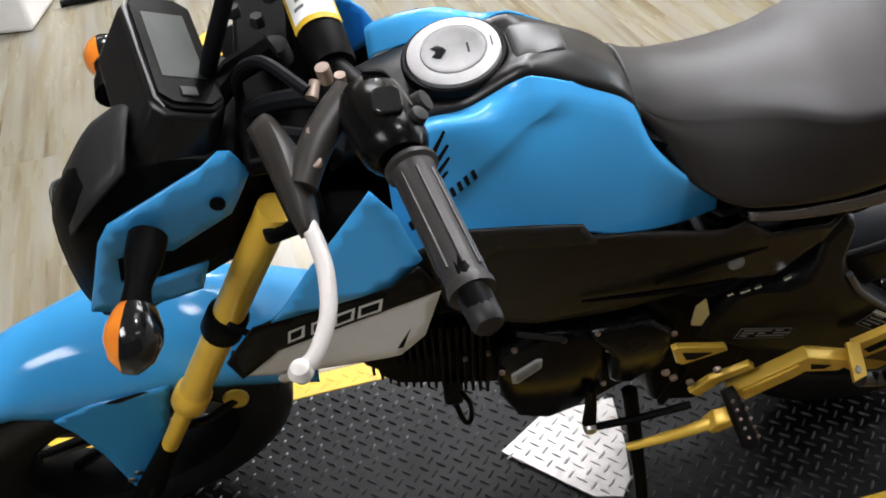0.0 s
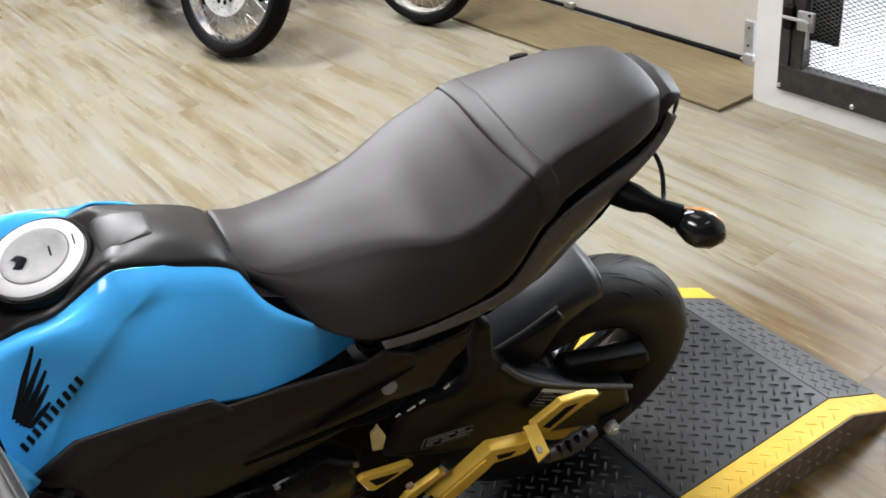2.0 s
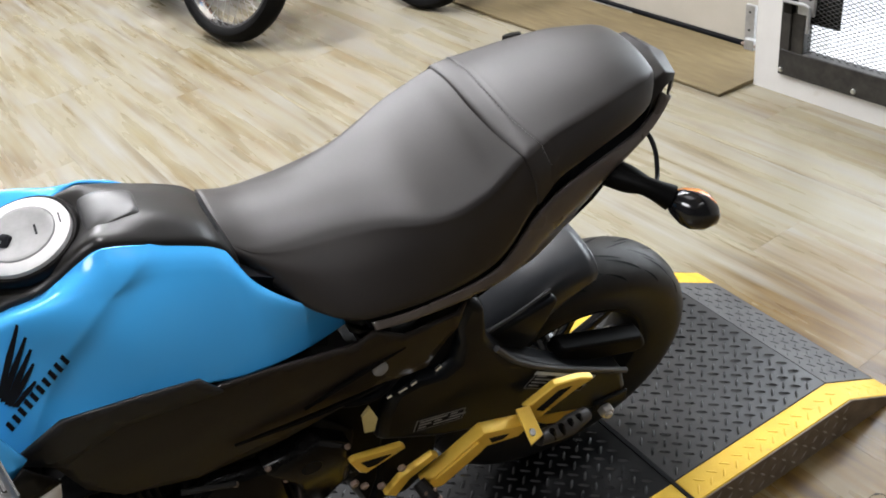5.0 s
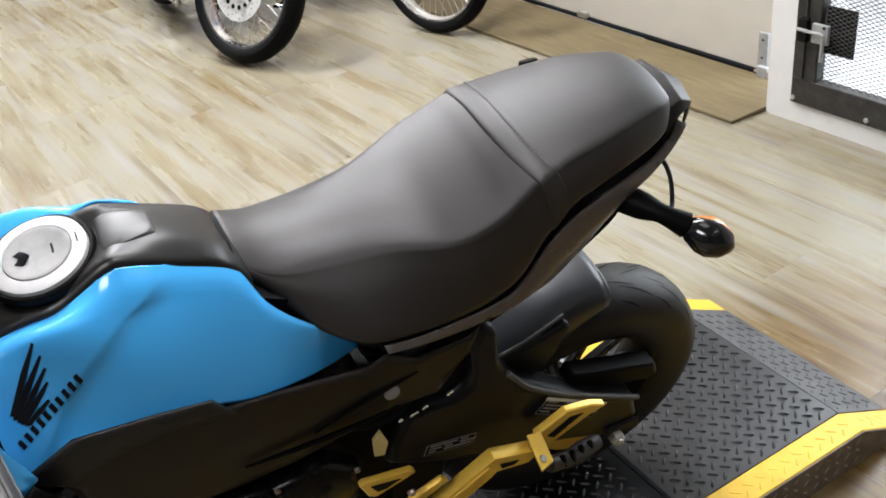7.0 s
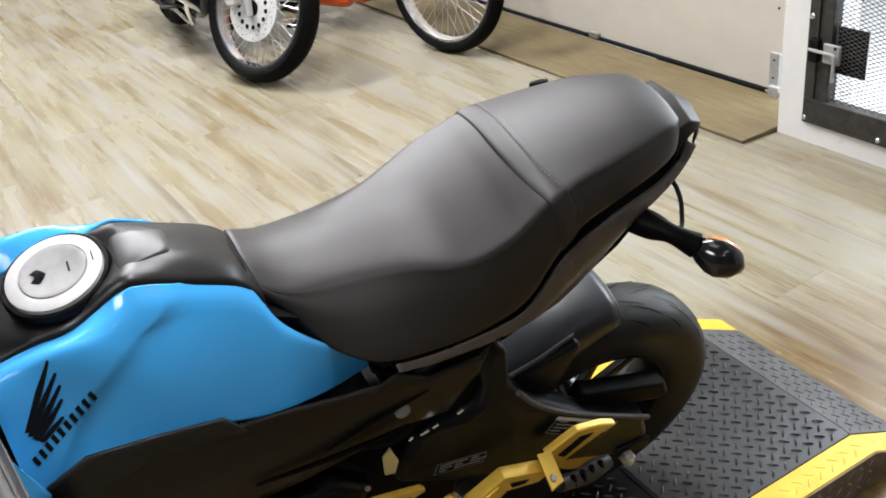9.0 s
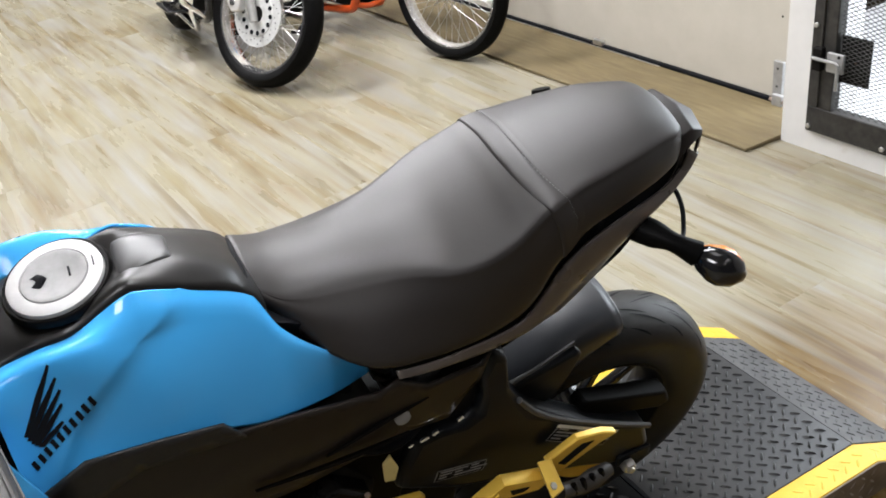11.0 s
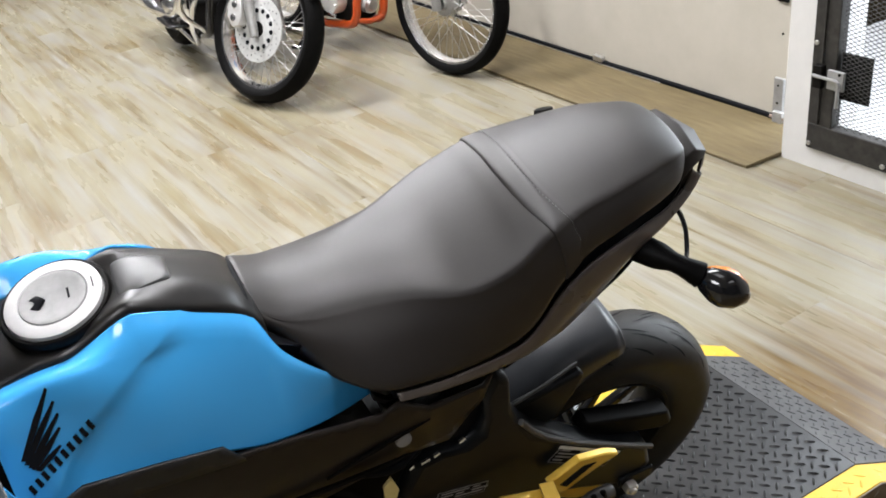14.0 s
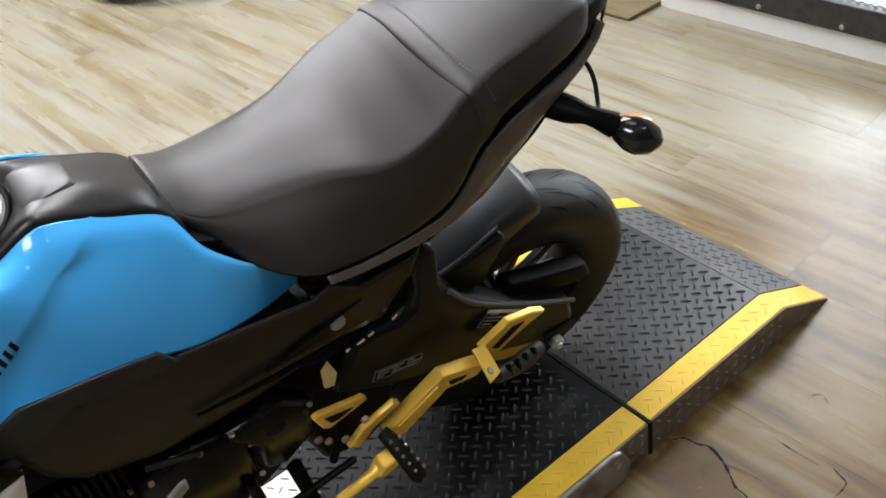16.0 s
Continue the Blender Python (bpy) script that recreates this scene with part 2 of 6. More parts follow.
def plank_material():
    """Washed oak vinyl: grain along the plank, grey-white and tan areas, and a shade of its own for every plank."""
    m = bpy.data.materials.new("washed oak vinyl")
    m.use_nodes = True
    nt = m.node_tree
    b = nt.nodes["Principled BSDF"]
    tc = nt.nodes.new("ShaderNodeTexCoord")
    info = nt.nodes.new("ShaderNodeObjectInfo")
    shift = nt.nodes.new("ShaderNodeVectorMath")
    shift.operation = "MULTIPLY_ADD"
    nt.links.new(info.outputs["Random"], shift.inputs[0])
    shift.inputs[1].default_value = (37, 19, 11)
    nt.links.new(tc.outputs["Object"], shift.inputs[2])

    def grain(sx, sy, scale, detail):
        mp = nt.nodes.new("ShaderNodeMapping")
        mp.inputs["Scale"].default_value = (sx, sy, 1)
        nt.links.new(shift.outputs[0], mp.inputs[0])
        n = node(nt, "TexNoise", Scale=scale, Detail=detail, Roughness=0.5, Distortion=0.15)
        nt.links.new(mp.outputs[0], n.inputs["Vector"])
        return n.outputs["Fac"]

    broad, fine, dark = grain(1.0, 9.0, 1.7, 4), grain(1.6, 42, 3.0, 6), grain(0.7, 15, 2.2, 4)
    r1 = nt.nodes.new("ShaderNodeValToRGB")
    e = r1.color_ramp.elements
    e[0].position, e[1].position = 0.26, 0.74
    e[0].color, e[1].color = (0.234, 0.205, 0.128, 1), (0.272, 0.265, 0.244, 1)
    e.new(0.5).color = (0.256, 0.235, 0.174, 1)
    nt.links.new(broad, r1.inputs[0])
    r2 = nt.nodes.new("ShaderNodeValToRGB")
    r2.color_ramp.elements[0].position, r2.color_ramp.elements[1].position = 0.3, 0.68
    r2.color_ramp.elements[0].color, r2.color_ramp.elements[1].color = (0.86, 0.84, 0.79, 1), (1, 1, 1, 1)
    nt.links.new(fine, r2.inputs[0])
    mx = nt.nodes.new("ShaderNodeMix")
    mx.data_type, mx.blend_type = "RGBA", "MULTIPLY"
    mx.inputs["Factor"].default_value = 0.85
    nt.links.new(r1.outputs[0], mx.inputs["A"])
    nt.links.new(r2.outputs[0], mx.inputs["B"])
    r3 = nt.nodes.new("ShaderNodeValToRGB")
    r3.color_ramp.elements[0].position, r3.color_ramp.elements[1].position = 0.52, 0.80
    r3.color_ramp.elements[0].color, r3.color_ramp.elements[1].color = (1, 1, 1, 1), (0.74, 0.67, 0.52, 1)
    nt.links.new(dark, r3.inputs[0])
    mx2 = nt.nodes.new("ShaderNodeMix")
    mx2.data_type, mx2.blend_type = "RGBA", "MULTIPLY"
    mx2.inputs["Factor"].default_value = 0.5
    nt.links.new(mx.outputs["Result"], mx2.inputs["A"])
    nt.links.new(r3.outputs[0], mx2.inputs["B"])
    hsv = nt.nodes.new("ShaderNodeHueSaturation")
    mr = nt.nodes.new("ShaderNodeMapRange")
    mr.inputs["To Min"].default_value, mr.inputs["To Max"].default_value = 0.955, 1.035
    nt.links.new(info.outputs["Random"], mr.inputs[0])
    nt.links.new(mr.outputs[0], hsv.inputs["Value"])
    nt.links.new(mx2.outputs["Result"], hsv.inputs["Color"])
    # worn, browner ground by ramp and door; the ramp's dimmer light is painted in
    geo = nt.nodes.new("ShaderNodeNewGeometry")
    wear_dim = node(nt, "TexNoise", Scale=1.3, Detail=3.0, Roughness=0.55)
    nt.links.new(geo.outputs["Position"], wear_dim.inputs["Vector"])
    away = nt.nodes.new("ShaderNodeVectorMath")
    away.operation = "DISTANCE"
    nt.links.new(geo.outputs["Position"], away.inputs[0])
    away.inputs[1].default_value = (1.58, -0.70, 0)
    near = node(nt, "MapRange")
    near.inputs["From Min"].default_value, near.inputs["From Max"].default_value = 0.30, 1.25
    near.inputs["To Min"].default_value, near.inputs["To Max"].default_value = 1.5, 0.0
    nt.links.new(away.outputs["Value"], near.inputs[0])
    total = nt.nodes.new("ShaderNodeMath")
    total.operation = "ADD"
    nt.links.new(wear_dim.outputs["Fac"], total.inputs[0])
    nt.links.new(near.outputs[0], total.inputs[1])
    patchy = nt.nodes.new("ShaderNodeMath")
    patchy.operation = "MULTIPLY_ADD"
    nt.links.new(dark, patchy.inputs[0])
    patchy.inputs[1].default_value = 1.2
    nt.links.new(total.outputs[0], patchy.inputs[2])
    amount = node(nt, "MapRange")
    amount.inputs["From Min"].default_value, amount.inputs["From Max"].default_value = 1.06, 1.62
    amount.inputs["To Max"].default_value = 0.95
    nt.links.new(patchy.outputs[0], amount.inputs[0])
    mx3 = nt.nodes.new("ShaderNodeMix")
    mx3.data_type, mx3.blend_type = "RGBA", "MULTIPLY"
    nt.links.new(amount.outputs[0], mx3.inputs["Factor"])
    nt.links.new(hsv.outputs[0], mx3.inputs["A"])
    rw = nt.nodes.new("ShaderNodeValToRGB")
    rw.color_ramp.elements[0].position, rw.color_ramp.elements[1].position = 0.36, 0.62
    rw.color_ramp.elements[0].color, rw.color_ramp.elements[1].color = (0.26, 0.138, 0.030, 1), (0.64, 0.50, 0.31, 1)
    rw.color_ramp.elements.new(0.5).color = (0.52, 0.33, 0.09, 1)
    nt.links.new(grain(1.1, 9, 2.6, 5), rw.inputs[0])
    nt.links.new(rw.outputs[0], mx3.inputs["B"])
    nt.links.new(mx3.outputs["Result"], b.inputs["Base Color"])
    rr = nt.nodes.new("ShaderNodeMapRange")
    rr.inputs["To Min"].default_value, rr.inputs["To Max"].default_value = 0.2, 0.36
    nt.links.new(broad, rr.inputs[0])
    nt.links.new(rr.outputs[0], b.inputs["Roughness"])
    bp = node(nt, "Bump", Strength=0.18, Distance=0.0006)
    nt.links.new(fine, bp.inputs["Height"])
    nt.links.new(bp.outputs[0], b.inputs["Normal"])
    return m


OAK = plank_material()

# ---- shape helpers ----
class Shape:
    """Vertices and faces, gathered piece by piece into one mesh."""

    def __init__(self):
        self.v, self.f = [], []

    def add(self, v, f):
        n = len(self.v)
        self.v += [Vector(p) for p in v]
        self.f += [[i + n for i in q] for q in f]
        return self

    def move(self, m):
        self.v = [m @ p for p in self.v]
        return self

    def mirrored(self, about=0.0):
        s = Shape()
        s.v = [Vector((p.x, 2 * about - p.y, p.z)) for p in self.v]
        s.f = [list(reversed(q)) for q in self.f]
        return s

    def mesh(self, name, angle=40):
        me = bpy.data.meshes.new(name)
        me.from_pydata([tuple(p) for p in self.v], [], self.f)
        bm = bmesh.new()
        bm.from_mesh(me)
        bmesh.ops.remove_doubles(bm, verts=bm.verts, dist=1e-6)
        bmesh.ops.recalc_face_normals(bm, faces=bm.faces)
        bm.to_mesh(me)
        bm.free()
        me.polygons.foreach_set("use_smooth", [True] * len(me.polygons))
        me.set_sharp_from_angle(angle=radians(angle))
        return me


def part(name, shape, mat, parent=None, label="", angle=40, thick=0.0, bevel=0.0):
    me = shape.mesh(name, angle)
    me.materials.append(mat)
    ob = new(name, me)
    if parent:
        ob.parent = parent
    if label:
        ob["label"] = label
    if thick:
        md = ob.modifiers.new("thickness", "SOLIDIFY")
        md.thickness, md.offset = thick, 0
    if bevel:
        md = ob.modifiers.new("edges", "BEVEL")
        md.width, md.segments, md.limit_method, md.angle_limit = bevel, 2, "ANGLE", radians(35)
    return ob


def thing(name, m, label, category, group="", kind=""):
    ob = new(name)
    ob.empty_display_size = 0.05
    ob.matrix_basis = m
    return tagged(ob, label, category, group, kind)


def smooth_line(pts, n):
    """Catmull-Rom through pts, n steps between two of them."""
    P = [Vector(p) for p in pts]
    P = [2 * P[0] - P[1]] + P + [2 * P[-1] - P[-2]]
    out = []
    for i in range(1, len(P) - 2):
        for k in range(n):
            t = k / n
            a, b, c, d = P[i - 1], P[i], P[i + 1], P[i + 2]
            out.append(0.5 * (2 * b + (c - a) * t + (2 * a - 5 * b + 4 * c - d) * t * t + (3 * b - a - 3 * c + d) * t ** 3))
    return out + [P[-2]]


def surf(rows, nu=4, nv=4):
    """A smooth skin through rows of points."""
    R = [smooth_line(r, nv) for r in rows]
    cols = [smooth_line(list(c), nu) for c in zip(*R)]
    w, h = len(cols), len(cols[0])
    s = Shape()
    s.add([cols[j][i] for i in range(h) for j in range(w)], [[i * w + j, i * w + j + 1, (i + 1) * w + j + 1, (i + 1) * w + j] for i in range(h - 1) for j in range(w - 1)])
    return s


def tube(pts, r, n=10, steps=0, flat=1.0):
    """A round bar along pts; r is one radius or one for each point."""
    rad = list(r) if isinstance(r, (list, tuple)) else [r] * len(pts)
    if steps:
        rad = [v.x for v in smooth_line([(q, 0, 0) for q in rad], steps)]
        pts = smooth_line(pts, steps)
    P = [Vector(p) for p in pts]
    t0 = (P[1] - P[0]).normalized()
    side = t0.cross(UP if abs(t0.z) < 0.9 else Vector((1, 0, 0))).normalized()
    v, f = [], []
    for i, p in enumerate(P):
        t = (P[min(i + 1, len(P) - 1)] - P[max(i - 1, 0)]).normalized()
        side = (side - t * side.dot(t)).normalized()
        up = t.cross(side)
        for k in range(n):
            a = 2 * math.pi * k / n
            v.append(p + (side * math.cos(a) + up * math.sin(a) * flat) * rad[i])
    for i in range(len(P) - 1):
        for k in range(n):
            f.append([i * n + k, i * n + (k + 1) % n, (i + 1) * n + (k + 1) % n, (i + 1) * n + k])
    f += [list(range(n))[::-1], [len(v) - n + k for k in range(n)]]
    return Shape().add(v, f)


def bolt(p, d, r, h, n=6):
    d = Vector(d).normalized()
    p = Vector(p)
    return tube([p, p + d * h * 0.75, p + d * h], [r, r, r * 0.8], n)


def turned(profile, centre, axis, n=40, closed=False):
    """A profile of (radius, way along the axis) turned about the axis."""
    axis = Vector(axis).normalized()
    u = axis.cross(UP if abs(axis.z) < 0.9 else Vector((1, 0, 0))).normalized()
    w = axis.cross(u)
    c = Vector(centre)
    m = len(profile)
    v = [c + axis * h + (u * math.cos(2 * math.pi * k / n) + w * math.sin(2 * math.pi * k / n)) * r for k in range(n) for r, h in profile]
    f = []
    for k in range(n):
        for i in range(m if closed else m - 1):
            f.append([k * m + i, k * m + (i + 1) % m, ((k + 1) % n) * m + (i + 1) % m, ((k + 1) % n) * m + i])
    return Shape().add(v, f)


def prism(outline, y0, y1, inset=0.0, axis="y"):
    """A flat outline in (x, z), thick from y0 to y1, the y0 face drawn in by inset for a softened edge."""
    n = len(outline)
    cx, cz = sum(p[0] for p in outline) / n, sum(p[1] for p in outline) / n

    def drawn(p):
        d = math.hypot(p[0] - cx, p[1] - cz) or 1
        k = max(0, 1 - inset / d)
        return cx + (p[0] - cx) * k, cz + (p[1] - cz) * k

    rings = [([drawn(p) for p in outline], y0), (outline, y0 + (y1 - y0) * (0.25 if inset else 0)), (outline, y1)]
    if not inset:
        rings = rings[1:]
    v = [(x, y, z) for ring, y in rings for x, z in ring]
    f = [list(range(n)), [len(v) - n + k for k in range(n)][::-1]]
    for i in range(len(rings) - 1):
        f += [[i * n + k, (i + 1) * n + k, (i + 1) * n + (k + 1) % n, i * n + (k + 1) % n] for k in range(n)]
    return Shape().add(v, f)


def block(x0, x1, y0, y1, z0, z1):
    return Shape().add([(x0, y0, z0), (x1, y0, z0), (x1, y1, z0), (x0, y1, z0), (x0, y0, z1), (x1, y0, z1), (x1, y1, z1), (x0, y1, z1)],
                       [[0, 3, 2, 1], [4, 5, 6, 7], [0, 1, 5, 4], [1, 2, 6, 5], [2, 3, 7, 6], [3, 0, 4, 7]])


def inside(p, poly):
    hit = False
    for i in range(len(poly)):
        a, b = poly[i], poly[i - 1]
        if (a[1] > p[1]) != (b[1] > p[1]) and p[0] < (b[0] - a[0]) * (p[1] - a[1]) / (b[1] - a[1]) + a[0]:
            hit = not hit
    return hit


def panel(outline, depth, step=0.012):
    """A skin over an outline in (x, z), its y given by depth(x, z)."""
    from mathutils.geometry import delaunay_2d_cdt
    pts, n0 = [], []
    for i, a in enumerate(outline):
        b = outline[(i + 1) % len(outline)]
        k = max(1, round(math.dist(a, b) / step))
        pts += [Vector((a[0] + (b[0] - a[0]) * j / k, a[1] + (b[1] - a[1]) * j / k)) for j in range(k)]
    edge = [Vector(p) for p in pts]
    n = len(pts)
    xs, zs = [p[0] for p in outline], [p[1] for p in outline]
    x = min(xs) + step / 2
    while x < max(xs):
        z = min(zs) + step / 2
        while z < max(zs):
            q = Vector((x, z))
            if inside((x, z), outline) and min((q - e).length for e in edge) > step * 0.5:
                pts.append(q)
            z += step
        x += step
    v, _, f, _, _, _ = delaunay_2d_cdt(pts, [(i, (i + 1) % n) for i in range(n)], [list(range(n))], 1, 1e-5)
    return Shape().add([(p.x, depth(p.x, p.y), p.y) for p in v], [list(q) for q in f])


def bars(words, origin, right, up, size, skin=0.0006):
    """Plain bars for writing: each word is a width, with rows told by None."""
    origin, right, up = Vector(origin), Vector(right).normalized(), Vector(up).normalized()
    out = right.cross(up).normalized() * skin
    s = Shape()
    x, y = 0.0, 0.0
    for w in words:
        if w is None:
            x, y = 0.0, y - size * 1.6
            continue
        c = [origin + right * (x + i * w) + up * (y + j * size) for i, j in ((0, 0), (1, 0), (1, 1), (0, 1))]
        s.add(c + [p + out for p in c], [[4, 5, 6, 7], [0, 1, 5, 4], [1, 2, 6, 5], [2, 3, 7, 6], [3, 0, 4, 7]])
        x += w + size * 0.5
    return s


# ---- the room ----
def wall(name, shape, mat, label, category="wall"):
    ob = part(name, shape, mat)
    ob.matrix_basis = ROOM
    return tagged(ob, label, category, kind="structure")


GATE_L, GATE_R, GATE_B, GATE_T = 0.088, 1.14, 0.072, 2.12
wall("wall_post", block(-0.01, GATE_L, 0, 0.24, 0, CEILING), PAINTW, "white painted corner post beside the roller door")
wall("wall_sill", block(GATE_L, GATE_R, 0, 0.24, 0, GATE_B), PAINTW, "white painted sill under the mesh gate")
wall("wall_lintel", block(GATE_L, GATE_R, 0, 0.24, GATE_T, CEILING), PAINTW, "white painted wall over the mesh gate")
wall("wall_east", block(GATE_R, 5.4, 0, 0.24, 0, CEILING), PAINTW, "white painted wall beyond the mesh gate")
wall("wall_over_door", block(-3.6, -0.01, 0.02, 0.24, 2.35, CEILING), PAINTW, "white painted wall over the roller door")
wall("wall_north_east", block(-7.2, -3.6, 0.0, 0.24, 0, CEILING), PAINTW, "white painted wall beyond the roller door")
# unseen walls, kept dark so that black parts reflect little
wall("wall_north", block(-7.4, -7.2, -5.6, 0.24, 0, CEILING), WALLG, "unseen dark grey far wall closing the showroom")
wall("wall_west", block(-7.2, 5.4, -5.8, -5.6, 0, CEILING), WALLG, "unseen dark grey long wall closing the showroom")
wall("wall_south", block(5.4, 5.6, -5.6, 0.24, 0, CEILING), WALLG, "unseen dark grey wall closing the showroom")
# unseen ceiling, kept pale to lend upward faces a sheen
wall("ceiling", block(-7.4, 5.6, -5.8, 0.5, CEILING, CEILING + 0.1), CEIL, "plain unseen showroom ceiling", "ceiling")

# sectional door: two lower leaves, seal, bracket, clip and floor threshold
door = thing("door_1", ROOM, "ivory sectional overhead door, closed on a black seal", "door", kind="structure")
for k in range(5):
    z0 = 0.034 + k * 0.45
    leaf = block(-3.59, -0.165, 0.2, 0.235, z0 + 0.001, z0 + 0.447)
    part("door_leaf", leaf, DOORW, door)
part("seal", block(-3.59, -0.17, 0.188, 0.214, 0.002, 0.034), INK, door, "black rubber bottom seal", bevel=0.004)
part("bottom_rail", tube([room(-3.59, 0.1835, 0.0222), room(-0.75, 0.1835, 0.0222)], 0.0022, 6).move(ROOM.inverted()), STEEL, door)
part("corner_bracket", block(-0.205, -0.165, 0.186, 0.1995, 0.004, 0.175), GALV, door, "galvanised corner bracket", bevel=0.002)
part("roller_bracket", tube([(-0.2, 0.184, 0.475), (-0.165, 0.172, 0.48), (-0.14, 0.172, 0.48)], 0.008, 8), STEEL, door)
part("clip", block(-1.14, -1.085, 0.178, 0.1995, 0.030, 0.054), STEEL, door, "small steel clip", bevel=0.003)
part("bottom_fixture", block(-0.192, -0.150, 0.168, 0.186, 0.012, 0.060), GALV, door, "galvanised bottom roller fixture", bevel=0.003)
part("roller_stem", tube([(-0.205, 0.176, 0.036), (-0.135, 0.176, 0.036)], 0.006, 8), ZINC, door)
for z in (0.085, 0.15):
    part("rivet", bolt((-0.185, 0.186, z), (0, -1, 0), 0.004, 0.003, 8), RUST, door)
part("hinge_plate", block(-0.215, -0.172, 0.190, 0.1995, 0.440, 0.515), RUST, door, "dark steel hinge plate", bevel=0.002)
part("screw", bolt((-0.19, 0.2, 0.33), (0, -1, 0), 0.004, 0.002, 8), RUST, door)
# plywood threshold, sloping up to the door
ramp = Shape().add([(-3.4, -0.16, 0.001), (-0.03, -0.145, 0.001), (-0.012, 0.01, 0.001), (-0.012, 0.195, 0.001), (-3.4, 0.195, 0.001),
                    (-3.4, -0.16, 0.013), (-0.03, -0.145, 0.013), (-0.012, 0.01, 0.018), (-0.012, 0.187, 0.021), (-3.4, 0.187, 0.021)],
                   [[4, 3, 2, 1, 0], [5, 6, 7, 8, 9], [0, 1, 6, 5], [1, 2, 7, 6], [2, 3, 8, 7], [3, 4, 9, 8], [4, 0, 5, 9]])
ply = part("plywood_threshold", ramp, PLY, bevel=0.003)
ply.matrix_basis = ROOM
tagged(ply, "worn plywood threshold board along the door", "board")

# mesh gate in its angle-iron frame
gate = thing("mesh_gate", ROOM, "black angle-iron gate with expanded steel mesh and a bolt", "gate")
FW = 0.085
part("bottom_bar", block(GATE_L, GATE_R, -0.012, 0.03, GATE_B, GATE_B + FW), BLACKIRON, gate, bevel=0.003)
part("top_bar", block(GATE_L, GATE_R, -0.012, 0.03, GATE_T - FW, GATE_T), BLACKIRON, gate, bevel=0.003)
for x0 in (GATE_L, GATE_R - FW):
    part("side_bar", block(x0, x0 + FW, -0.0125, 0.03, GATE_B + FW, GATE_T - FW), BLACKIRON, gate, bevel=0.003)
part("inner_angle", block(GATE_L + 0.036, GATE_L + 0.041, -0.02, -0.0125, GATE_B + 0.09, GATE_T - 0.1), BLACKIRON, gate)
mesh = Shape()
x0, x1, z0, z1 = GATE_L + 0.06, GATE_R - 0.06, GATE_B + 0.055, GATE_T - 0.06
dw, dh = 0.026, 0.0066
for fam in (1, -1):
    k = -200
    while k < 400:
        c = x0 + k * dw
        t0, t1 = (z0 - z0), (z1 - z0)
        # a slanting strand, clipped to the frame
        slope = dw / (2 * dh) * fam
        lo, hi = 0.0, z1 - z0
        za, zb = (x0 - c) / slope, (x1 - c) / slope
        lo, hi = max(lo, min(za, zb)), min(hi, max(za, zb))
        if hi - lo > 0.01:
            a, b = Vector((c + slope * lo, 0.008 + fam * 0.0012, z0 + lo)), Vector((c + slope * hi, 0.008 + fam * 0.0012, z0 + hi))
            mesh.add(*(lambda s: (s.v, s.f))(tube([a, b], 0.0011, 4)))
        k += 1
part("mesh", mesh, BLACKIRON, gate, "expanded steel mesh")
part("lock_plate", block(0.175, 0.276, 0.012, 0.016, 0.25, 0.397), RUST, gate, "brown-black steel lock plate")
for k in range(9):
    part("bolt", bolt((GATE_L + 0.012 if k < 1 else 0.092 + k * 0.268, -0.012, 0.09), (0, -1, 0), 0.008, 0.006, 8), STEEL, gate)
for z in (0.42, 0.9, 1.4):
    part("bolt", bolt((GATE_L + 0.013, -0.0125, z), (0, -1, 0), 0.008, 0.006, 8), STEEL, gate)
part("bolt_plate", block(0.158, 0.214, -0.032, -0.02, 0.292, 0.352), GALV, gate, bevel=0.002)
part("keeper", block(0.108, 0.140, -0.034, -0.0125, 0.285, 0.358), RUST, gate, bevel=0.003)
for z in (0.298, 0.345):
    part("screw", bolt((0.2, -0.032, z), (0, -1, 0), 0.005, 0.003, 8), RUST, gate)
part("bolt_rod", tube([(0.112, -0.04, 0.327), (0.192, -0.04, 0.327), (0.203, -0.042, 0.322), (0.206, -0.043, 0.31), (0.206, -0.043, 0.245)], 0.0055, 8), GALV, gate, "bent steel slide bolt")

# outside the gate
yard = part("ground", block(-0.6, 3.2, 0.24, 4.5, -0.1, -0.02), CONCRETE)
yard.matrix_basis = ROOM
tagged(yard, "pale concrete yard in full daylight", "ground", kind="structure")
kerb = part("kerb", block(-0.5, 3.0, 1.62, 1.85, -0.02, 0.07), GREY, bevel=0.02)
kerb.matrix_basis = ROOM
tagged(kerb, "grey concrete kerb outside the gate", "kerb", kind="structure")
pole = part("white_post", block(0.62, 0.68, 1.3, 1.36, -0.02, 2.4), PAINTW, bevel=0.006)
pole.matrix_basis = ROOM
tagged(pole, "white square post standing outside the gate", "post")
back = part("backdrop", block(-2.5, 5.0, 3.2, 3.25, -0.1, 4.0), DAY)
back.matrix_basis = ROOM
tagged(back, "bright daylight beyond the gate", "backdrop", kind="structure")

# white plinth at the far side
plinth = thing("display_plinth", pose(-1.32, 2.80, 0, 0, 0, -4), "white low display plinth on the floor", "plinth")
part("body", block(-0.5, 0.5, -0.25, 0.25, 0.0, 0.30), WHITE, plinth, bevel=0.02)
stand = thing("floor_stand", pose(-0.62, 2.78, 0, 0, 0, 12), "black steel floor stand with round feet", "stand")
part("leg", tube([(-0.16, -0.02, 0.02), (0.05, 0.0, 0.02), (0.12, 0.05, 0.05), (0.14, 0.12, 0.22)], 0.016, 8, 4), DARK, stand)
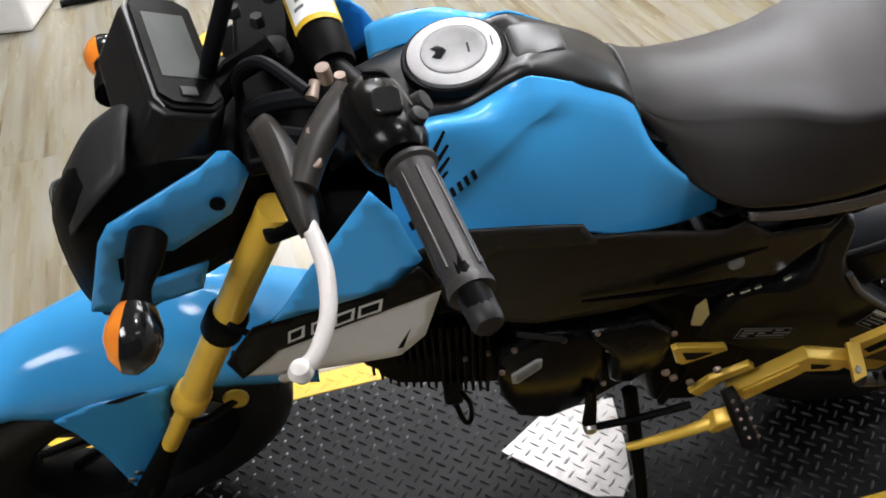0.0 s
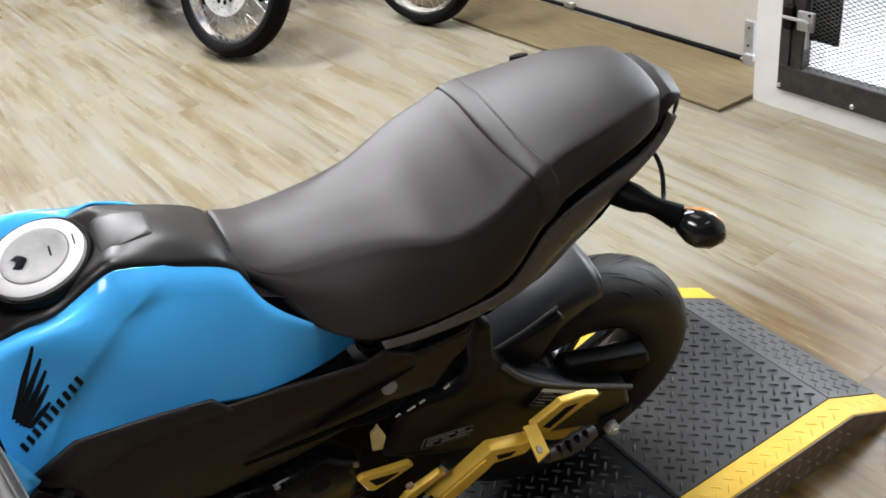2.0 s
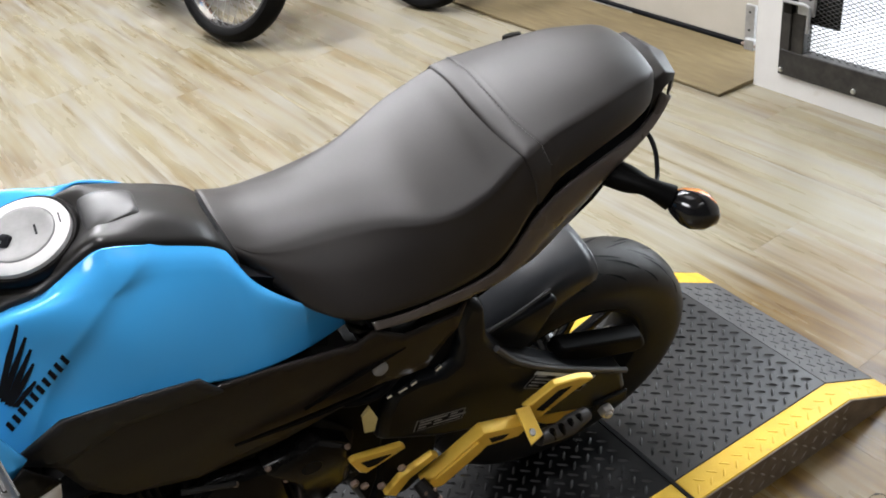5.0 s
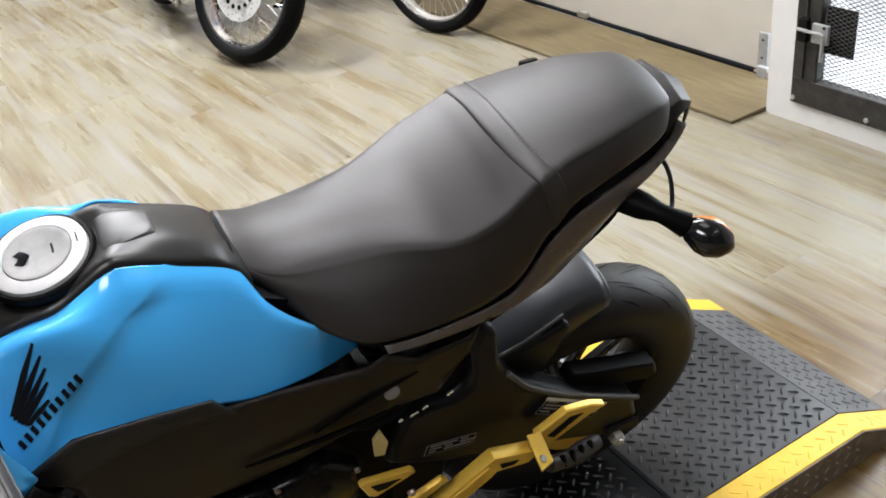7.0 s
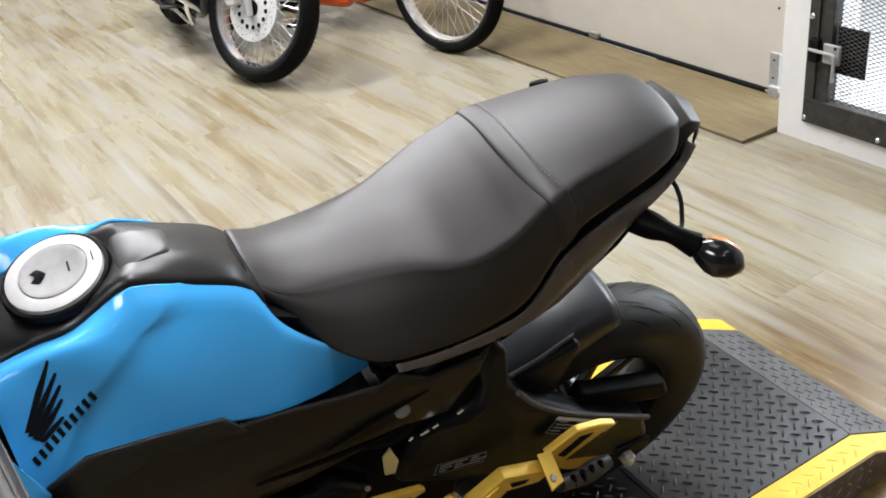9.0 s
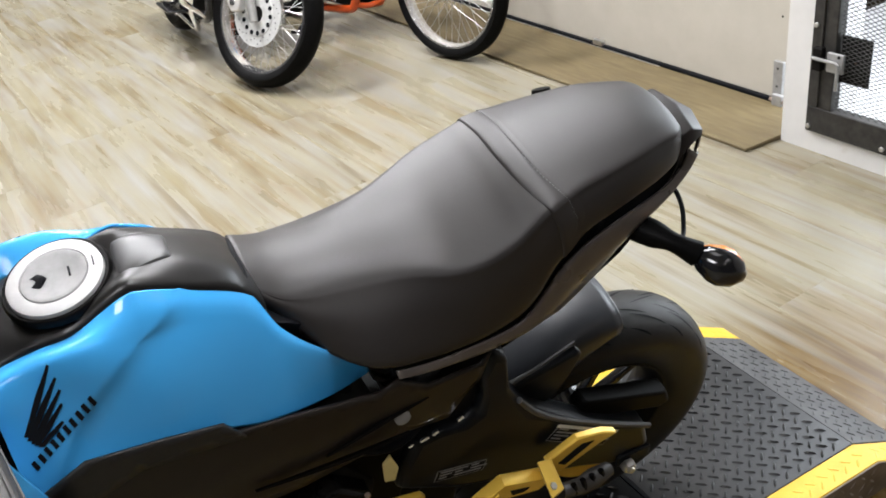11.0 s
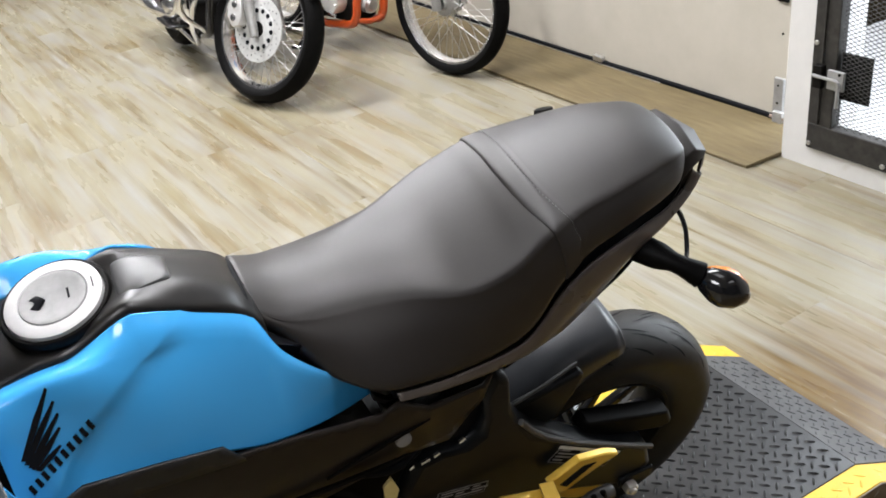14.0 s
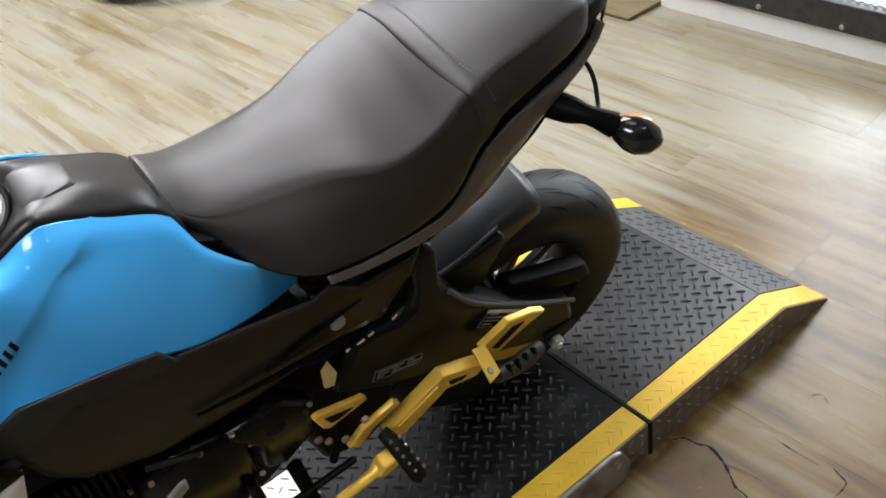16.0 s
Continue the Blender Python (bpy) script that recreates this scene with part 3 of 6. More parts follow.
part("foot", turned([(0.0, 0), (0.022, 0.002), (0.022, 0.03), (0.0, 0.034)], (0.12, 0.03, 0.0), (0, 0, 1), 14), INK, stand)

# ---- the lift platform ----
PH = 0.085
TURN = 6.5
PLAT = pose(0, 0, 0, 0, 0, TURN)
V0, V1, VF, VR, EDGE = -0.392, -0.33, 0.262, 0.20, 0.062


def lug_field(u0, u1, v0, v1, height, H=0.0028):
    """Raised lugs of diamond plate in a herringbone, turned by turns to either side; height(u) gives the plate's top and slope."""
    s = Shape()
    pitch, L, B = 0.0222, 0.0120, 0.0028
    r2 = math.sqrt(0.5)
    n = int((u1 - u0 + v1 - v0) / pitch) + 2
    for i in range(-n, n + 1):
        for j in range(-n, n + 1):
            u, v = u0 + (i - j) * pitch * r2, v0 + (i + j) * pitch * r2
            if not (u0 + 0.011 < u < u1 - 0.011 and v0 + 0.011 < v < v1 - 0.011):
                continue
            a = radians(45 if (i + j) % 2 else -45)
            z, sl = height(u)
            ca, sa = math.cos(a), math.sin(a)
            ring = [(L, 0), (0.5 * L, B), (-0.5 * L, B), (-L, 0), (-0.5 * L, -B), (0.5 * L, -B)]
            pts = [(u + x * ca - y * sa, v + x * sa + y * ca) for x, y in ring] + [(u + x * ca, v + x * sa) for x in (0.55 * L, -0.55 * L)]
            vs = [(p, q, z + sl * (p - u) + (H if k > 5 else -0.0002)) for k, (p, q) in enumerate(pts)]
            s.add(vs, [[0, 1, 6], [1, 2, 7, 6], [2, 3, 7], [3, 4, 7], [4, 5, 6, 7], [5, 0, 6]])
    return s


def section(name, u0, u1, v1, ramp_end, label):
    """One platform section: u along, v across. ramp_end: how far the sloping end reaches on from u1, or 0."""
    ob = thing(name, PLAT, label, "lift platform", "platform sections")
    vi = v1 - EDGE

    def slab(va, vb, lift, mat, nm, lab=""):
        prof = [(u0, 0.0), (u0, PH + lift), (u1, PH + lift)] + ([(u1 + ramp_end, 0.004 + lift), (u1 + ramp_end, 0.0)] if ramp_end else [(u1, 0.0)])
        part(nm, prism(prof, va, vb), mat, ob, lab, bevel=0.002)

    # the ramp's deck is paler, sheen from the door put into its colour
    slab(V1, vi, 0.0, SHEENPLATE if ramp_end else PLATE, "deck")
    slab(V0 + 0.004, V1, 0.0, YELLOW, "near_edge", "yellow painted edge")
    slab(vi, v1 - 0.004, 0.0, YELLOW, "far_edge", "yellow painted edge")
    slab(V0, V0 + 0.004, -0.001, SKIRT, "near_skirt", "worn steel side skirt")
    slab(v1 - 0.004, v1, -0.001, SKIRT, "far_skirt", "worn steel side skirt")

    def top(u):
        return (PH, 0.0) if u <= u1 else (PH - (PH - 0.004) * (u - u1) / ramp_end, -(PH - 0.004) / ramp_end)

    end = u1 + max(ramp_end - 0.008, 0)
    for nm, va, vb, mat in (("deck_lugging", V1, vi, LUG), ("near_edge_lugging", V0 + 0.006, V1, YELLOW), ("far_edge_lugging", vi, v1 - 0.006, YELLOW)):
        s = lug_field(u0 + 0.004, u1 - (0.0 if ramp_end else 0.004), va, vb, top, 0.0034 if mat is LUG else 0.0010)
        if ramp_end:
            t = lug_field(u1 + 0.004, end, va, vb, top, 0.0034 if mat is LUG else 0.0010)
            if mat is LUG:
                part("ramp_slope", prism([(u1 + 0.002, PH - 0.002), (u1 + 0.002, PH + 0.0004), (end, top(end)[0] + 0.0014), (end, top(end)[0] - 0.001)], va + 0.001, vb - 0.001), DUST_SHEEN, ob, "dusty sloping end with daylight sheen in its colour")
                part("slope_lugging", t, DUST_SHEEN, ob)["kind"] = "stuff"
            else:
                s.add(t.v, t.f)
        lugs = part(nm, s, mat, ob)
        lugs["kind"] = "stuff"
    # lugs on the near skirt, in pale aluminium that paints their glints
    s = Shape()
    k = 0
    u = u0 + 0.02
    while u < u1 - 0.01:
        for z in (0.02, 0.045, 0.068):
            a = radians(45 if k % 2 else -45)
            k += 1
            ca, sa = math.cos(a) * 0.012, math.sin(a) * 0.012
            s.add([(u + ca, V0 + 0.0002, z + sa), (u - sa * 0.25, V0 + 0.0002, z + ca * 0.25), (u - ca, V0 + 0.0002, z - sa), (u + sa * 0.25, V0 + 0.0002, z - ca * 0.25), (u, V0 - 0.0018, z)],
                  [[0, 1, 4], [1, 2, 4], [2, 3, 4], [3, 0, 4]])
        u += 0.028
    skl = part("skirt_lugging", s, ALU, ob)
    skl["kind"] = "stuff"
    return ob


section("platform_section", -0.62, 1.266, VF, 0, "black diamond-plate lift platform with yellow edges, on the floor")
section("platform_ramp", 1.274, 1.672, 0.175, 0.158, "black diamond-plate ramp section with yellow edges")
joint = part("joint_strip", prism([(1.2665, 0.0), (1.2665, 0.0866), (1.2735, 0.0866), (1.2735, 0.0)], V0 - 0.003, 0.262), INK)
joint.matrix_basis = PLAT
tagged(joint, "black rubber strip between the platform sections", "rubber strip")


def crack(pts, r):
    line = smooth_line([(x, y, 0.0) for x, y in pts], 6)
    s = Shape()
    lay_ = random.Random(len(pts))
    v = []
    for i, p in enumerate(line):
        t = (line[min(i + 1, len(line) - 1)] - line[max(i - 1, 0)]).normalized()
        n = Vector((-t.y, t.x, 0))
        w = r * (0.25 + lay_.random()) * math.sin(math.pi * (0.08 + 0.84 * i / (len(line) - 1)))
        v += [p + n * w + UP * 0.0006, p - n * w + UP * 0.0006]
    s.add(v, [[2 * i, 2 * i + 1, 2 * i + 3, 2 * i + 2] for i in range(len(line) - 1)])
    ob = part("floor_crack", s, RUST)
    return tagged(ob, "dark peeling crack in the vinyl floor", "crack", "floor cracks")


crack([(1.35, -0.247), (1.376, -0.26), (1.385, -0.285), (1.397, -0.306), (1.391, -0.343), (1.377, -0.376), (1.367, -0.397), (1.367, -0.421), (1.352, -0.45)], 0.0036)
# bare patch where the vinyl has peeled away
bare = part("floor_patch", Shape().add([(x, y, 0.0004) for x, y in ((1.30, -0.262), (1.35, -0.252), (1.375, -0.263), (1.383, -0.285), (1.394, -0.306), (1.388, -0.343), (1.374, -0.376), (1.364, -0.40), (1.362, -0.43), (1.33, -0.44), (1.30, -0.40), (1.285, -0.34), (1.288, -0.29))], [list(range(13))]), BARE)
tagged(bare, "brown bare patch where the vinyl floor has peeled", "floor patch")
crack([(1.5, -0.362), (1.502, -0.387), (1.505, -0.414), (1.512, -0.454)], 0.0016)
crack([(1.526, -0.473), (1.522, -0.488), (1.518, -0.506), (1.504, -0.512), (1.478, -0.515)], 0.0022)
crack([(1.614, -0.341), (1.633, -0.34), (1.645, -0.351), (1.635, -0.372)], 0.0018)

# loose aluminium plates on the platform
def alu_plate(name, outline, z, label, u0, u1, v0, v1):
    ob = thing(name, pose(0, 0, z), label, "metal plate")
    n = len(outline)
    s = Shape().add([(x, y, 0.0) for x, y in outline] + [(x, y, 0.004) for x, y in outline],
                    [list(range(n))[::-1], list(range(n, 2 * n))] + [[k, (k + 1) % n, n + (k + 1) % n, n + k] for k in range(n)])
    part("sheet", s, ALU, ob, bevel=0.001)
    field = lug_field(u0, u1, v0, v1, lambda u: (0.004, 0.0), 0.0011)
    keep = Shape()
    for i in range(0, len(field.v), 8):
        c = (field.v[i + 6] + field.v[i + 7]) / 2
        if inside((c.x, c.y), outline):
            keep.add(field.v[i:i + 8], [[0, 1, 6], [1, 2, 7, 6], [2, 3, 7], [3, 4, 7], [4, 5, 6, 7], [5, 0, 6]])
    lg = part("lugging", keep, ALU, ob)
    lg["kind"] = "stuff"
    return ob


alu_plate("stand_pad", [(0.532, 0.004), (0.62, 0.075), (0.76, 0.09), (0.752, -0.02), (0.738, -0.10), (0.715, -0.135), (0.668, -0.125)], PH + 0.0022, "bare aluminium diamond-plate pad on the platform", 0.5, 0.9, -0.15, 0.15)
flap = thing("side_flap", PLAT, "bare aluminium diamond-plate flap on the platform side", "metal plate")
part("sheet", prism([(0.93, 0.006), (1.2, 0.006), (1.205, 0.05), (1.185, 0.086), (1.16, 0.094), (0.95, 0.094)], V0 - 0.012, V0 - 0.0025), ALU, flap, bevel=0.003)
part("bolt", bolt((1.17, V0 - 0.012, 0.066), (0, -1, 0), 0.008, 0.005), STEEL, flap)


# ---- the blue motorcycle, leaning on its stand ----
bike = thing("motorcycle", pose(0, 0.052, 0.085, 17, 0, 0), "blue and black small motorcycle leaning on its side stand", "motorcycle")
HEAD = Vector((-0.017, 0, 0.26))
STEER = Matrix.Translation(HEAD) @ Matrix.Rotation(radians(14), 4, Vector((0.44, 0, 0.898))) @ Matrix.Translation(-HEAD)


def sub(name, parent=bike):
    ob = new(name)
    ob.empty_display_size = 0.03
    ob.parent = parent
    return ob


def lerp(a, b, t):
    return tuple(x + (y - x) * t for x, y in zip(a, b))


# tank: painted side covers with a shoulder and a crease
TOP = [(0.392, -0.066, 0.889), (0.404, -0.066, 0.897), (0.444, -0.066, 0.906), (0.481, -0.066, 0.911), (0.533, -0.066, 0.942), (0.555, -0.066, 0.942), (0.594, -0.066, 0.925), (0.637, -0.066, 0.903), (0.656, -0.070, 0.882), (0.676, -0.092, 0.842), (0.715, -0.102, 0.797), (0.764, -0.1, 0.747)]
LOW = [(0.394, -0.160, 0.800), (0.406, -0.160, 0.803), (0.446, -0.159, 0.808), (0.484, -0.157, 0.806), (0.533, -0.154, 0.800), (0.557, -0.151, 0.795), (0.590, -0.147, 0.780), (0.630, -0.141, 0.757), (0.652, -0.137, 0.750), (0.676, -0.131, 0.742), (0.718, -0.116, 0.727), (0.768, -0.1, 0.722)]
BULGE = [0.050, 0.052, 0.055, 0.055, 0.052, 0.048, 0.044, 0.038, 0.033, 0.024, 0.010, 0.0]
FACET = [(0.400, 0.790), (0.447, 0.847), (0.459, 0.859), (0.482, 0.880), (0.515, 0.899), (0.552, 0.914), (0.572, 0.924), (0.600, 0.940), (0.655, 0.930), (0.725, 0.850), (0.830, 0.760), (0.830, 0.660), (0.400, 0.680)]
MIDLINE = -0.008


def edge_distance(p, poly):
    best = 9.0
    for i in range(len(poly)):
        a, b, q = Vector(poly[i - 1]), Vector(poly[i]), Vector(p)
        d = b - a
        t = min(1, max(0, (q - a).dot(d) / d.length_squared))
        best = min(best, (a + d * t - q).length)
    return best


def tank_point(i, s):
    a, b = list(TOP[i]), LOW[i]
    # below its rim the cover evens out the step beside the filler
    near = [TOP[min(max(i + k, 0), len(TOP) - 1)][2] for k in (-2, -1, 0, 1, 2)]
    if 1 <= i <= 7:
        a[2] += (sum(near) / 5 - a[2]) * min(1.0, s / 0.2)
    # ahead of the filler the shoulder swells above the rim
    swell = min(1.0, max(0.0, (0.53 - a[0]) / 0.06))
    out = s + (0.22 + 0.04 * swell) * (1 - s) * (1 - math.exp(-14 * s))
    rise = 0.16 * BULGE[i] * math.sin(math.pi * s) * (1 - swell) + 0.028 * swell * (s / 0.18) * math.exp(1 - s / 0.18)
    return (a[0] + (b[0] - a[0]) * s, a[1] + (b[1] - a[1]) * out, a[2] + (b[2] - a[2]) * s + rise)


def tank_skin():
    """The painted cover, with a sunk facet behind the emblem."""
    rows = [[tank_point(i, s) for i in range(len(TOP))] for s in (0, 0.06, 0.12, 0.19, 0.3, 0.45, 0.65, 0.82, 1.0)]
    s = surf(rows, 10, 13)
    for q in s.v:
        if inside((q.x, q.z), FACET):
            t = min(1.0, edge_distance((q.x, q.z), FACET) / 0.026)
            q.y += 0.0060 * t * (2 - t)
    return s


SKIN = tank_skin()
part("tank_cover", tank_skin(), BLUE, bike, "glossy blue tank side cover", thick=0.003, angle=70)
def far_side(s):
    """The far cover, which falls away a little towards the seat."""
    s = s.mirrored(MIDLINE)
    for q in s.v:
        q.z -= 0.14 * max(0.0, q.x - 0.44)
    return s


part("tank_cover", far_side(tank_skin()), BLUE, bike, "glossy blue tank side cover", thick=0.003, angle=70)

# tank top: black centre cover with the filler
edge = [(0.335, 0.858, 0.866), (0.392, 0.889, 0.900), (0.444, 0.906, 0.914), (0.481, 0.911, 0.918), (0.533, 0.942, 0.934), (0.555, 0.942, 0.942), (0.594, 0.925, 0.936), (0.637, 0.903, 0.912), (0.656, 0.882, 0.892), (0.668, 0.855, 0.862)]
rows = []
for x, ze, zc in edge:
    dip = 0.004 if 0.43 < x < 0.52 else 0.0
    zm, w = ze + (zc - ze) * 0.8, 0.058
    rows.append([(x, MIDLINE + w * k, z - 0.02 * max(0.0, k + 0.3) * min(1, max(0, (x - 0.50) / 0.04)) / 1.3) for k, z in ((-0.99, ze - 0.012), (-0.96, ze + 0.001), (-0.8, ze + 0.006), (-0.45, zm + 0.002 - dip), (0, zc - dip), (0.45, zm + 0.002 - dip), (0.8, ze + 0.004), (0.96, ze), (0.99, ze - 0.012))])
part("tank_centre", surf(rows, 4, 3), TANKTOP, bike, "satin black tank centre cover", thick=0.003)
cap = sub("filler_cap")
cap.matrix_basis = Matrix.Translation((0.479, -0.003, 0.926)) @ Matrix.Rotation(radians(-7), 4, "Y") @ Matrix.Scale(0.9, 4)
part("collar", turned([(0.0625, -0.004), (0.0625, 0.003), (0.060, 0.006), (0.0565, 0.006), (0.0555, 0.002)], (0, 0, 0), (0, 0, 1), 48), DARK, cap)
part("ring", turned([(0.0555, -0.002), (0.0545, 0.0095), (0.050, 0.0115), (0.0395, 0.0115), (0.0385, 0.010)], (0, 0, 0), (0, 0, 1), 48), CAPRING, cap, "pale metal ring")
part("lid", turned([(0.0385, 0.0095), (0.0375, 0.012), (0.034, 0.0125), (0.031, 0.011), (0.0, 0.0105)], (0, 0, 0), (0, 0, 1), 40), CAPGREY, cap)
part("key_slot", block(-0.0012, 0.0012, -0.0075, 0.0075, 0.0108, 0.0117).move(Matrix.Translation((0.017, -0.002, 0))), INK, cap)
part("key_flap", surf([[(-0.026, -0.006, 0.0115), (-0.02, 0.0, 0.0125), (-0.026, 0.008, 0.0115)], [(-0.017, -0.012, 0.0115), (-0.011, -0.001, 0.0165), (-0.017, 0.011, 0.0115)], [(-0.012, -0.006, 0.011), (-0.008, 0, 0.0115), (-0.012, 0.006, 0.011)]], 3, 3), INK, cap, "dark key flap")
part("arrow", block(0.044, 0.0455, -0.008, 0.008, 0.0116, 0.0121), INK, cap)
rows = []
for x, w, z in ((0.536, 0.030, 0.936), (0.541, 0.030, 0.9425), (0.560, 0.028, 0.9465), (0.586, 0.020, 0.9425), (0.591, 0.018, 0.937)):
    rows.append([(x, MIDLINE - w - 0.003, z - 0.012), (x, MIDLINE - w, z), (x, MIDLINE, z - 0.001), (x, MIDLINE + w, z - 0.008), (x, MIDLINE + w + 0.003, z - 0.022)])
part("hinge_cover", surf(rows, 3, 3), HINGE, bike, "satin grey hinge and edges cover")


# emblem and lettering on the tank, as plain shapes laid on the paint
from mathutils.bvhtree import BVHTree
SKIN_TREE = BVHTree.FromPolygons([tuple(q) for q in SKIN.v], SKIN.f)
FACING = Vector((-0.094, 0.628, -0.772)).normalized()


def laid(x, z, lift=0.0024):
    """The place on the tank cover behind (x, z) of the upright plane at y = -0.1."""
    o = Vector((x, -0.10, z))
    hit, n, _, _ = SKIN_TREE.ray_cast(o - FACING * 0.3, FACING)
    if hit is None:
        return o
    return hit + (n if n.dot(FACING) < 0 else -n) * lift


def decal(corners, name, label="", n=8):
    a, b, c, d = corners
    v = [laid(*lerp(lerp(a, d, i / n), lerp(b, c, i / n), j / 2)) for i in range(n + 1) for j in range(3)]
    s = Shape().add(v, [[i * 3 + j, i * 3 + j + 1, (i + 1) * 3 + j + 1, (i + 1) * 3 + j] for i in range(n) for j in range(2)])
    part(name, s, INK, bike, label)
    part(name, far_side(s), INK, bike)


TIPS = [(0.453, 0.922), (0.454, 0.902), (0.453, 0.883), (0.449, 0.862), (0.443, 0.836)]
MIDS = [(0.434, 0.883), (0.433, 0.865), (0.432, 0.849), (0.431, 0.836), (0.432, 0.824)]
ROOTS = [(0.408, 0.829), (0.409, 0.822), (0.411, 0.816), (0.413, 0.812), (0.416, 0.808)]
for k in range(5):
    (tx, tz), (mx, mz), (rx, rz) = TIPS[k], MIDS[k], ROOTS[k]
    decal([(tx - 0.0008, tz), (tx + 0.0008, tz - 0.003), (mx + 0.0026, mz - 0.002), (mx - 0.0026, mz + 0.002)], "emblem_feather", "black wing-shaped emblem" if not k else "", 4)
    decal([(mx - 0.0026, mz + 0.002), (mx + 0.0026, mz - 0.002), (rx + 0.0022, rz - 0.0015), (rx - 0.0022, rz + 0.0015)], "emblem_feather", "", 4)
for k in range(5):
    a, b = lerp((0.403, 0.774), (0.481, 0.848), k / 5), lerp((0.403, 0.774), (0.481, 0.848), (k + 0.78) / 5)
    up = (-0.0025, 0.0140)
    for c in (a, lerp(a, b, 0.66)):
        d = lerp(c, (c[0] + b[0] - a[0], c[1] + b[1] - a[1]), 0.34)
        decal([c, d, (d[0] + up[0], d[1] + up[1]), (c[0] + up[0], c[1] + up[1])], "lettering_bar", "", 3)

# radiator shroud: blue wing, dark band, white panel
def shroud_y(x, z):
    return -0.190 + max(0.0, z - 0.79) * 0.30 + max(0.0, 0.24 - x) * 0.10


for flip in (False, True):
    def side(s):
        return s.mirrored(MIDLINE) if flip else s
    part("shroud", side(panel([(0.252, 0.768), (0.301, 0.832), (0.335, 0.868), (0.372, 0.910), (0.395, 0.880), (0.415, 0.825), (0.402, 0.815), (0.38, 0.798)], lambda x, z: shroud_y(x, z))), BLUE, bike, "glossy blue radiator shroud", thick=0.003)
    part("shroud_band", side(panel([(0.252, 0.768), (0.230, 0.757), (0.190, 0.692), (0.200, 0.655), (0.250, 0.712), (0.374, 0.760), (0.432, 0.782), (0.410, 0.826), (0.38, 0.798)], lambda x, z: -0.189 + max(0.0, 0.24 - x) * 0.1)), DARK, bike, "black shroud band", thick=0.004)
    part("shroud_panel", side(panel([(0.200, 0.655), (0.250, 0.712), (0.374, 0.760), (0.432, 0.782), (0.410, 0.694), (0.366, 0.643), (0.305, 0.631), (0.25, 0.637)], lambda x, z: -0.187 + max(0.0, 0.66 - z) * 0.5 + max(0.0, 0.24 - x) * 0.1)), WHITE, bike, "white shroud panel", thick=0.004)
    part("shroud_vent", side(panel([(0.395, 0.715), (0.384, 0.676), (0.377, 0.676)], lambda x, z: -0.1896, 0.02)), INK, bike, "black triangular vent")
for k, w in enumerate((0.020, 0.021, 0.023, 0.027)):
    x = 0.262 + 0.026 * k
    z = 0.7245 + 0.0092 * k
    part("lettering_frame", panel([(x, z), (x + w - 0.001, z + 0.008), (x + w + 0.003, z + 0.031), (x + 0.004, z + 0.023)], lambda x, z: -0.1917, 0.02), PAPER, bike, "" if k else "white outlined lettering")
    part("lettering_bar", panel([(x + 0.004, z + 0.0055), (x + w - 0.004, z + 0.012), (x + w - 0.001, z + 0.026), (x + 0.006, z + 0.0195)], lambda x, z: -0.1921, 0.02), INK, bike)
part("shroud_bolt", bolt((0.247, -0.19, 0.652), (0, -1, 0), 0.008, 0.004, 10), SILVER, bike)

# lower side covers
part("side_strip", panel([(0.395, 0.806), (0.454, 0.838), (0.53, 0.823), (0.588, 0.808), (0.607, 0.772), (0.50, 0.79), (0.435, 0.765), (0.41, 0.79)], lambda x, z: -0.164 + (x - 0.4) * 0.05), GREY, bike, "dark grey strip under the tank", thick=0.004)


def cover_y(x, z):
    return -0.15 + max(0, x - 0.55) * 0.08 + max(0, 0.70 - z) * 0.06


COVER = [(0.425, 0.755), (0.50, 0.789), (0.608, 0.772), (0.664, 0.758), (0.722, 0.740), (0.768, 0.728), (0.790, 0.737), (0.83, 0.700), (0.905, 0.692), (0.918, 0.715), (0.905, 0.66), (0.89, 0.645), (0.86, 0.60), (0.80, 0.615), (0.72, 0.605), (0.66, 0.600), (0.55, 0.612), (0.47, 0.645), (0.44, 0.69)]
for flip in (False, True):
    s = panel(COVER, cover_y)
    part("side_cover", s.mirrored() if flip else s, COVERM, bike, "dark plastic side cover", thick=0.005)
part("side_bolt", bolt((0.793, -0.132, 0.659), (0, -1, 0.2), 0.0105, 0.004, 14), CAPGREY, bike, "pale grey bolt")
part("cover_ridge", tube([(0.69, -0.143, 0.655), (0.76, -0.136, 0.668), (0.83, -0.128, 0.675)], [0.002, 0.004, 0.002], 6), DARK, bike)
part("cover_ridge", tube([(0.60, -0.15, 0.652), (0.68, -0.146, 0.640), (0.75, -0.139, 0.628), (0.80, -0.136, 0.628)], [0.002, 0.004, 0.004, 0.002], 6, 3), DARK, bike)

